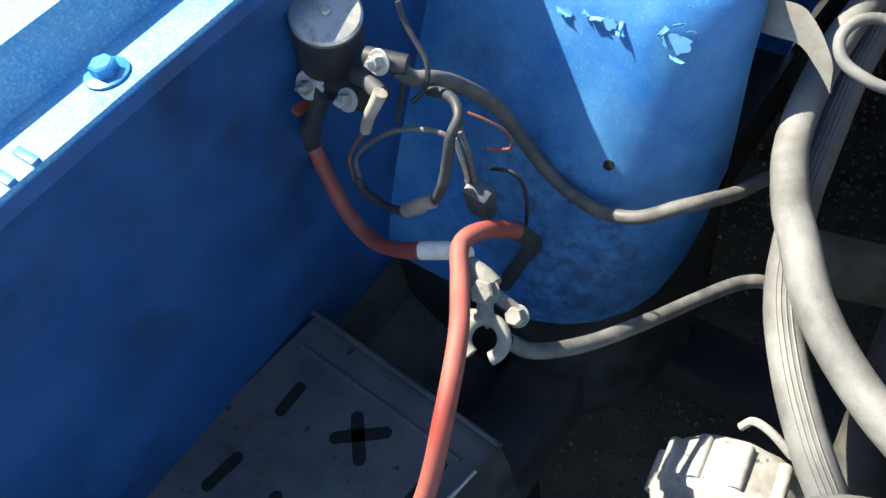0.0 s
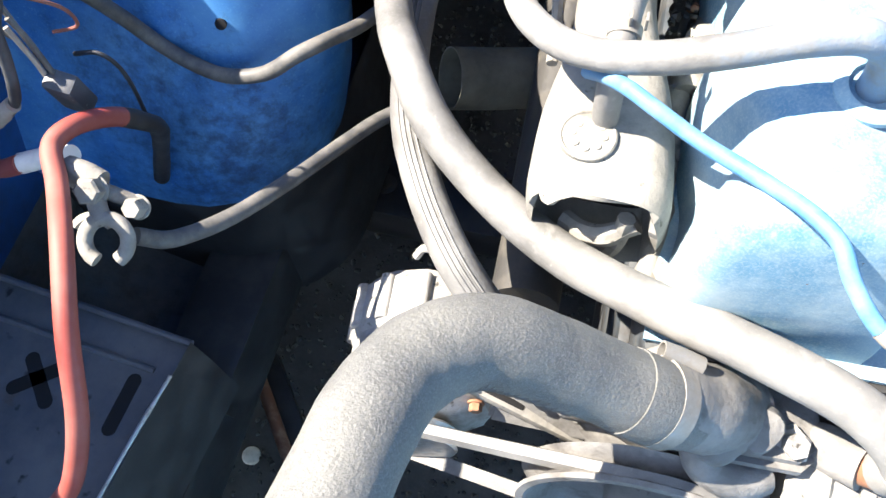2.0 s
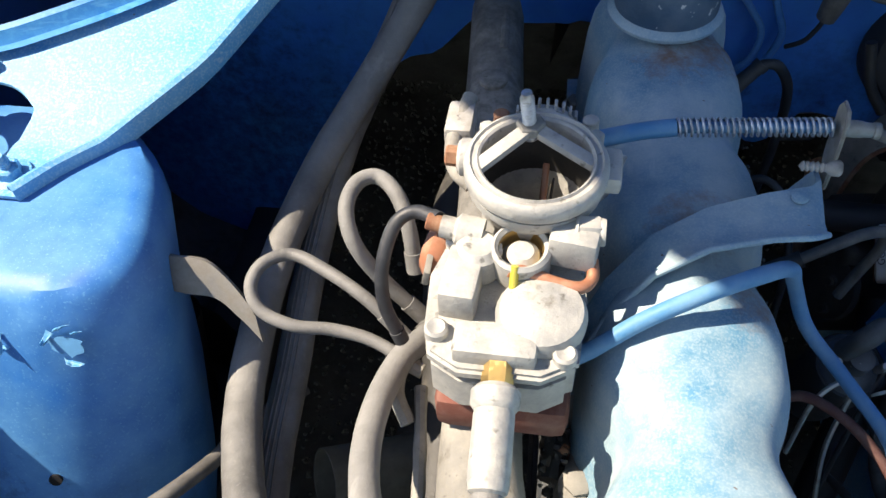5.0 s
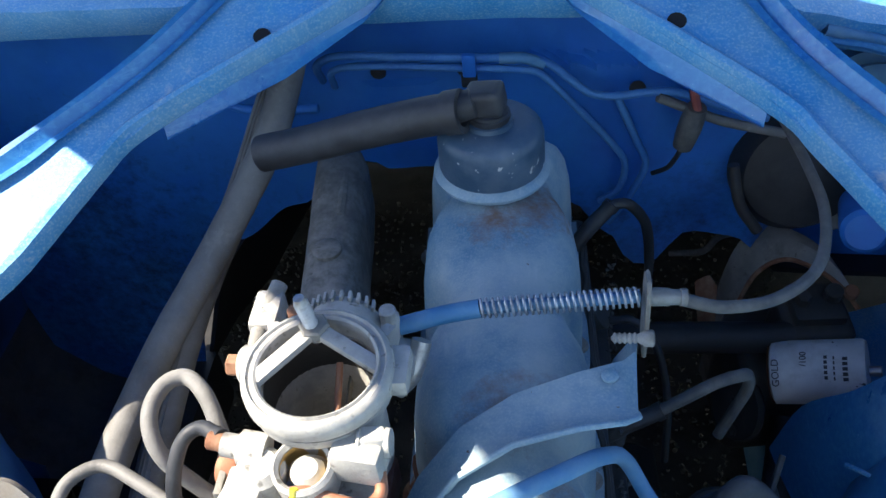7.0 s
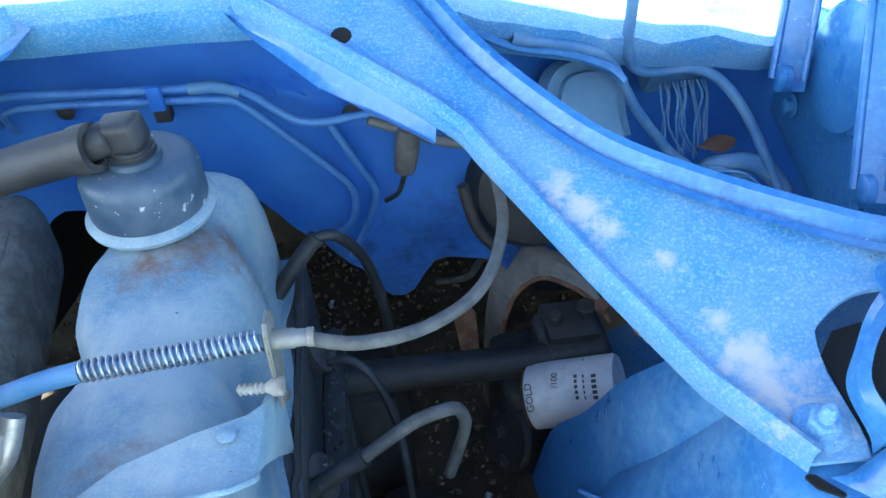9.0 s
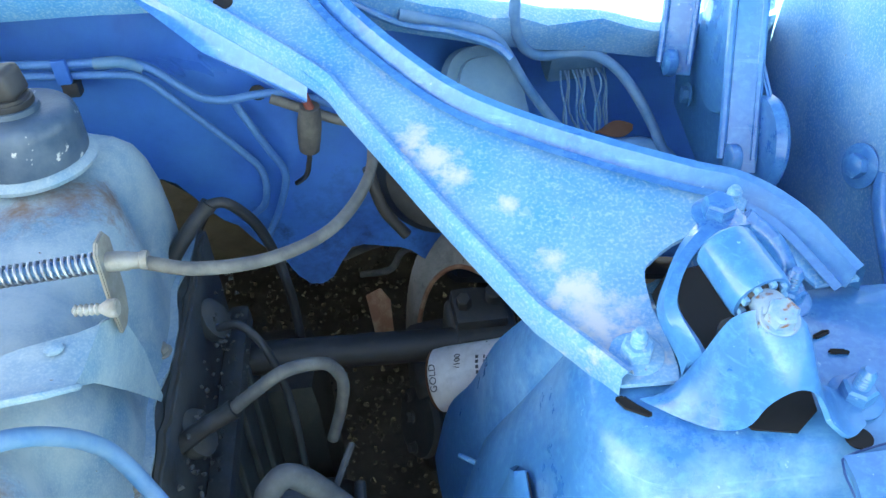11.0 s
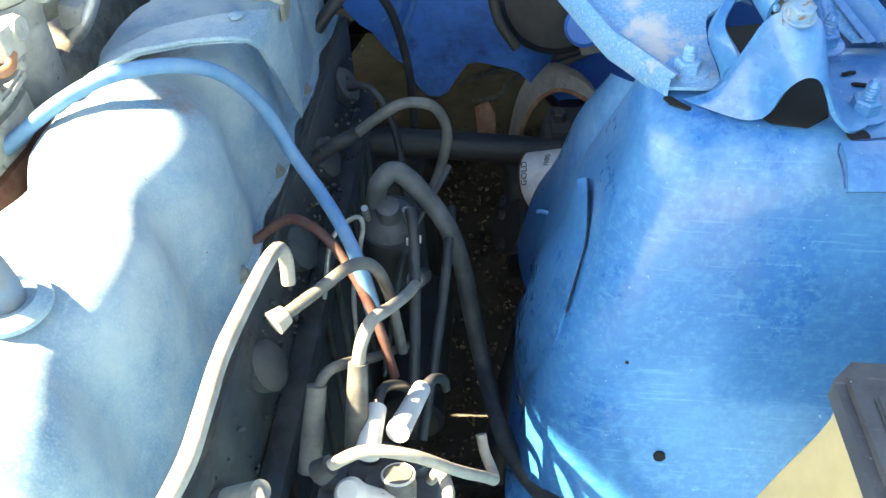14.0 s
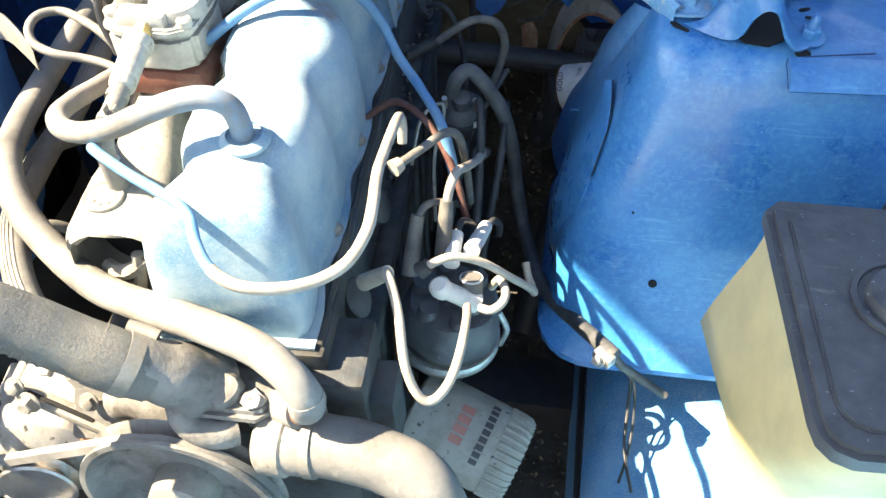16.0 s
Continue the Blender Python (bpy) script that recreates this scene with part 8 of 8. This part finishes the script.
hose("steering_line", ((0.33, 1.09, 0.655), (0.365, 1.08, 0.668), (0.383, 1.075, 0.698), (0.43, 1.06, 0.722), (0.475, 1.045, 0.755)), 0.0040, WIRE_GREY, "thin bent steering line", "pipe", "steering lines", 10)
gb = thing("grey_junction", (0.48, 1.02, 0.77), "grey junction block with clips behind the bracket", "junction block")
part("body", box((0.050, 0.030, 0.022), pose(0.480, 1.020, 0.785, 0, -8, 10), 0.004), IRON, gb)
part("ridge", box((0.004, 0.032, 0.025), pose(0.470, 1.019, 0.786, 0, -8, 10), 0.001), IRON, gb)
mcyl = thing("blue_fitting", (0.455, 0.93, 0.86), "blue painted round fitting below the brace", "fitting")
part("cup", lathe([(0.018, -0.05), (0.020, 0.0), (0.020, 0.018), (0.016, 0.022), (0.005, 0.022)], (0.462, 0.935, 0.845), (-0.2, -0.75, 0.3), 26), BLUE_PLAIN, mcyl)
co = thing("coil_spring", (0.535, 0.82, 0.80), "rusty copper coil behind the tower", "coil")
cp = []
for i in range(60):
    t = 2 * math.pi * i / 8
    u = i / 59
    base = Vector((0.490 + 0.045 * u, 0.872 - 0.045 * u, 0.802 - 0.020 * u))
    cp.append(base + Vector((0.003 * math.cos(t), 0.007 * math.sin(t), 0.007 * math.cos(t))))
part("winding", tube(cp, 0.0018, 6, 1), COPPER, co)

# blower case, wiring and relay behind the right brace
COVER_GREY = surface("dusty_blue_grey_cover", (0.07, 0.22, 0.37), dust=(0.17, 0.34, 0.47), dust_at=(0.35, 0.7), dust_scale=18, rough=0.6, bump=0.3)
bl = thing("wiper_motor_cover", (0.459, 1.02, 0.90), "dusty grey rounded motor cover at the firewall", "motor cover")
co_pts = []
for k in range(28):
    t = math.pi * k / 27
    co_pts.append((0.036 * math.copysign(abs(math.cos(t)) ** 0.7, math.cos(t)), -0.02 + 0.052 * math.sin(t) ** 0.8))
part("cover", plate([(0.040, -0.05)] + co_pts + [(-0.040, -0.05)], 0.05, pose(0.464, 1.058, 0.908, 64, 0, 10), 0.010), COVER_GREY, bl)
part("cover_screw", lathe([(0.007, 0), (0.007, 0.003), (0.005, 0.005)], (0.466, 1.004, 0.910), (0, -1, 0.4), 14), STEEL, bl)
fu = thing("fuse_plug", (0.565, 1.06, 0.93), "dark bulkhead plug with a bundle of bare pale wires", "bulkhead plug")
part("block", box((0.055, 0.03, 0.045), pose(0.558, 1.066, 0.925, 25, 0, 8), 0.006), COVER_GREY, fu)
rng = random.Random(3)
for k in range(12):
    x = 0.543 + 0.0036 * k
    part("wire_strand", tube(((x, 1.046, 0.918), (x + rng.uniform(-0.003, 0.004), 1.034, 0.908), (x + rng.uniform(-0.004, 0.008), 1.026, 0.885), (x + 0.005 + rng.uniform(-0.008, 0.010), 1.022, 0.845 + rng.uniform(0, 0.02))), 0.0010, 6, 4),
         RUBBER_BLUE if k % 3 else BLUE_WORN, fu)
hose("washer_hose", ((0.494, 0.985, 1.10), (0.494, 0.985, 1.031), (0.494, 0.986, 0.990), (0.512, 1.000, 0.960), (0.555, 1.010, 0.953), (0.582, 1.005, 0.940), (0.605, 0.990, 0.910), (0.626, 0.970, 0.866), (0.641, 0.960, 0.833), (0.65, 0.955, 0.79)), 0.0046, RUBBER_BLUE,
     "blue hose dropping from the cowl past the wiring", "hose", "", 12)
hose("washer_hose", ((0.401, 0.970, 1.018), (0.456, 0.976, 1.000), (0.480, 0.983, 0.982), (0.507, 0.990, 0.931), (0.540, 0.990, 0.884), (0.559, 0.985, 0.868), (0.575, 0.98, 0.84)), 0.0043, RUBBER_BLUE, "blue hose bent below the cowl lip", "hose", "", 12)
hose("wire_loom", ((0.570, 1.00, 0.850), (0.590, 0.988, 0.868), (0.620, 0.978, 0.868), (0.645, 0.965, 0.835), (0.66, 0.955, 0.79)), 0.0085, RUBBER_BLUE, "blue oversprayed wiring loom behind the brace", "wire loom", "", 12)
for k in range(4):
    hose("thin_wire", ((0.560, 0.990, 0.850 - 0.003 * k), (0.580, 0.976 + 0.003 * k, 0.868), (0.602, 0.970, 0.868 - 0.003 * k), (0.620, 0.965, 0.852)), 0.0013, RUBBER_BLUE if k % 2 else BLUE_WORN, "thin pale wire in the bundle", "wire", "loom wires", 6)
lf = thing("dry_leaf", (0.585, 0.99, 0.880), "curled dry brown leaf on the wiring", "leaf")
part("blade", sheet(lambda u, v: Vector((0.568 + 0.034 * v, 1.000 - 0.007 * math.sin(math.pi * v) * (2 * u - 1), 0.873 + 0.006 * math.sin(2 * u + 3 * v) + 0.010 * v)), 6, 12, 0.0005), LEAF, lf)


def heater_pod():
    e = thing("heater_motor", (0.42, 1.04, 0.83), "dark round heater motor low on the firewall", "motor")
    part("drum", lathe([(0.060, 0), (0.066, 0.01), (0.066, 0.05), (0.055, 0.065), (0.02, 0.07)], (0.43, 1.075, 0.82), (0, -1, 0.25), 36), BLACK_METAL, e)
    part("bracket_arm", tube(((0.36, 1.0, 0.86), (0.37, 0.99, 0.82), (0.39, 0.985, 0.79)), 0.0055, 10, 4), IRON_DARK, e)
    return e


heater_pod()


def washer_tank():
    e = thing("washer_tank", (0.64, 0.34, 0.60), "yellowed plastic fluid tank with scuffed black lid", "tank")
    top = [(0.574, 0.434), (0.5855, 0.264), (0.5885, 0.250), (0.5965, 0.2405), (0.609, 0.236), (0.70, 0.240), (0.71, 0.252), (0.71, 0.436), (0.70, 0.446), (0.585, 0.446)]
    low = [(0.549, 0.441), (0.569, 0.318), (0.574, 0.302), (0.586, 0.286), (0.606, 0.272), (0.70, 0.262), (0.71, 0.270), (0.71, 0.446), (0.70, 0.456), (0.562, 0.456)]
    rows = []
    for z, k, g in ((0.768, 1.0, 0.92), (0.778, 1.0, 1.0), (0.80, 0.86, 1.0), (0.84, 0.5, 1.0), (0.875, 0.14, 1.0), (0.895, 0.0, 1.0), (0.905, 0.0, 1.0)):
        rows.append([Vector((0.645 + (a + (c - a) * k - 0.645) * g, 0.36 + (b + (d - b) * k - 0.36) * g, z)) for (a, b), (c, d) in zip(top, low)])
    bm = loft(rows, closed=True, caps=True)
    es = [ed for ed in bm.edges if ed.calc_face_angle(0) > radians(30)]
    bmesh.ops.bevel(bm, geom=es, offset=0.004, segments=3, affect="EDGES")
    part("bottle", bm, YELLOWED, e)
    part("support_bracket", box((0.13, 0.03, 0.004), pose(0.665, 0.37, 0.7655), 0.001), BLUE, e, "blue shelf bracket under the tank")
    lid = plate([(x + (-0.004 if x < 0.65 else 0.004), y + (-0.004 if y < 0.35 else 0.004)) for x, y in top], 0.022, pose(0, 0, 0.9045), 0.005)
    ld = part("lid", lid, PLASTIC_BLACK, e, "scuffed black plastic lid")
    part("lid_rim", plate([(0.645 + (x - 0.645) * 0.86, 0.342 + (y - 0.342) * 0.88) for x, y in top], 0.004, pose(0, 0, 0.9255), 0.0015), PLASTIC_BLACK, ld)
    part("filler_cap", lathe([(0.034, 0), (0.0345, 0.004), (0.031, 0.0045), (0.030, 0.002), (0.026, 0.002), (0.024, 0.010), (0.018, 0.012), (0.003, 0.012)], (0.650, 0.352, 0.9292), (0, 0, 1), 36), PLASTIC_BLACK, ld)
    part("outlet_hose", tube(((0.66, 0.446, 0.905), (0.665, 0.460, 0.915), (0.68, 0.475, 0.90), (0.70, 0.485, 0.88)), 0.0042, 10, 5), RUBBER_BLACK, e, "black outlet hose")
    return e


washer_tank()
horn = thing("round_fitting", (0.70, 0.50, 0.87), "blue painted round fitting on the apron", "fitting")
part("disc", lathe([(0.020, 0), (0.020, 0.004), (0.016, 0.006), (0.009, 0.006), (0.009, 0.010), (0.003, 0.011)], (0.718, 0.545, 0.86), (-1, -0.3, 0.4), 26), BLUE, horn)
sb = thing("sway_bar", (-0.12, 0.25, 0.35), "rusty steel sway bar link low above the ground", "bar")
part("bar", rod((-0.285, 0.362, 0.36), (-0.172, 0.222, 0.36), 0.0075, 12), RUST, sb)
part("arm", box((0.022, 0.25, 0.02), pose(-0.205, 0.29, 0.34, 0, 0, 39), 0.004), BLACK_METAL, sb, "black arm behind the bar")
xm = thing("cross_member", (0.15, 0.72, 0.3), "oily black cross member under the engine", "cross member")
part("beam", box((0.90, 0.09, 0.07), pose(0.146, 0.66, 0.30), 0.015), BLACK_METAL, xm)
for x in (-0.22, 0.0, 0.29, 0.51):
    part("mount_bolt", hexbolt((x, 0.66, 0.336), (0, 0, 1), 0.010, 0.008, 1.6), IRON_DARK, xm)
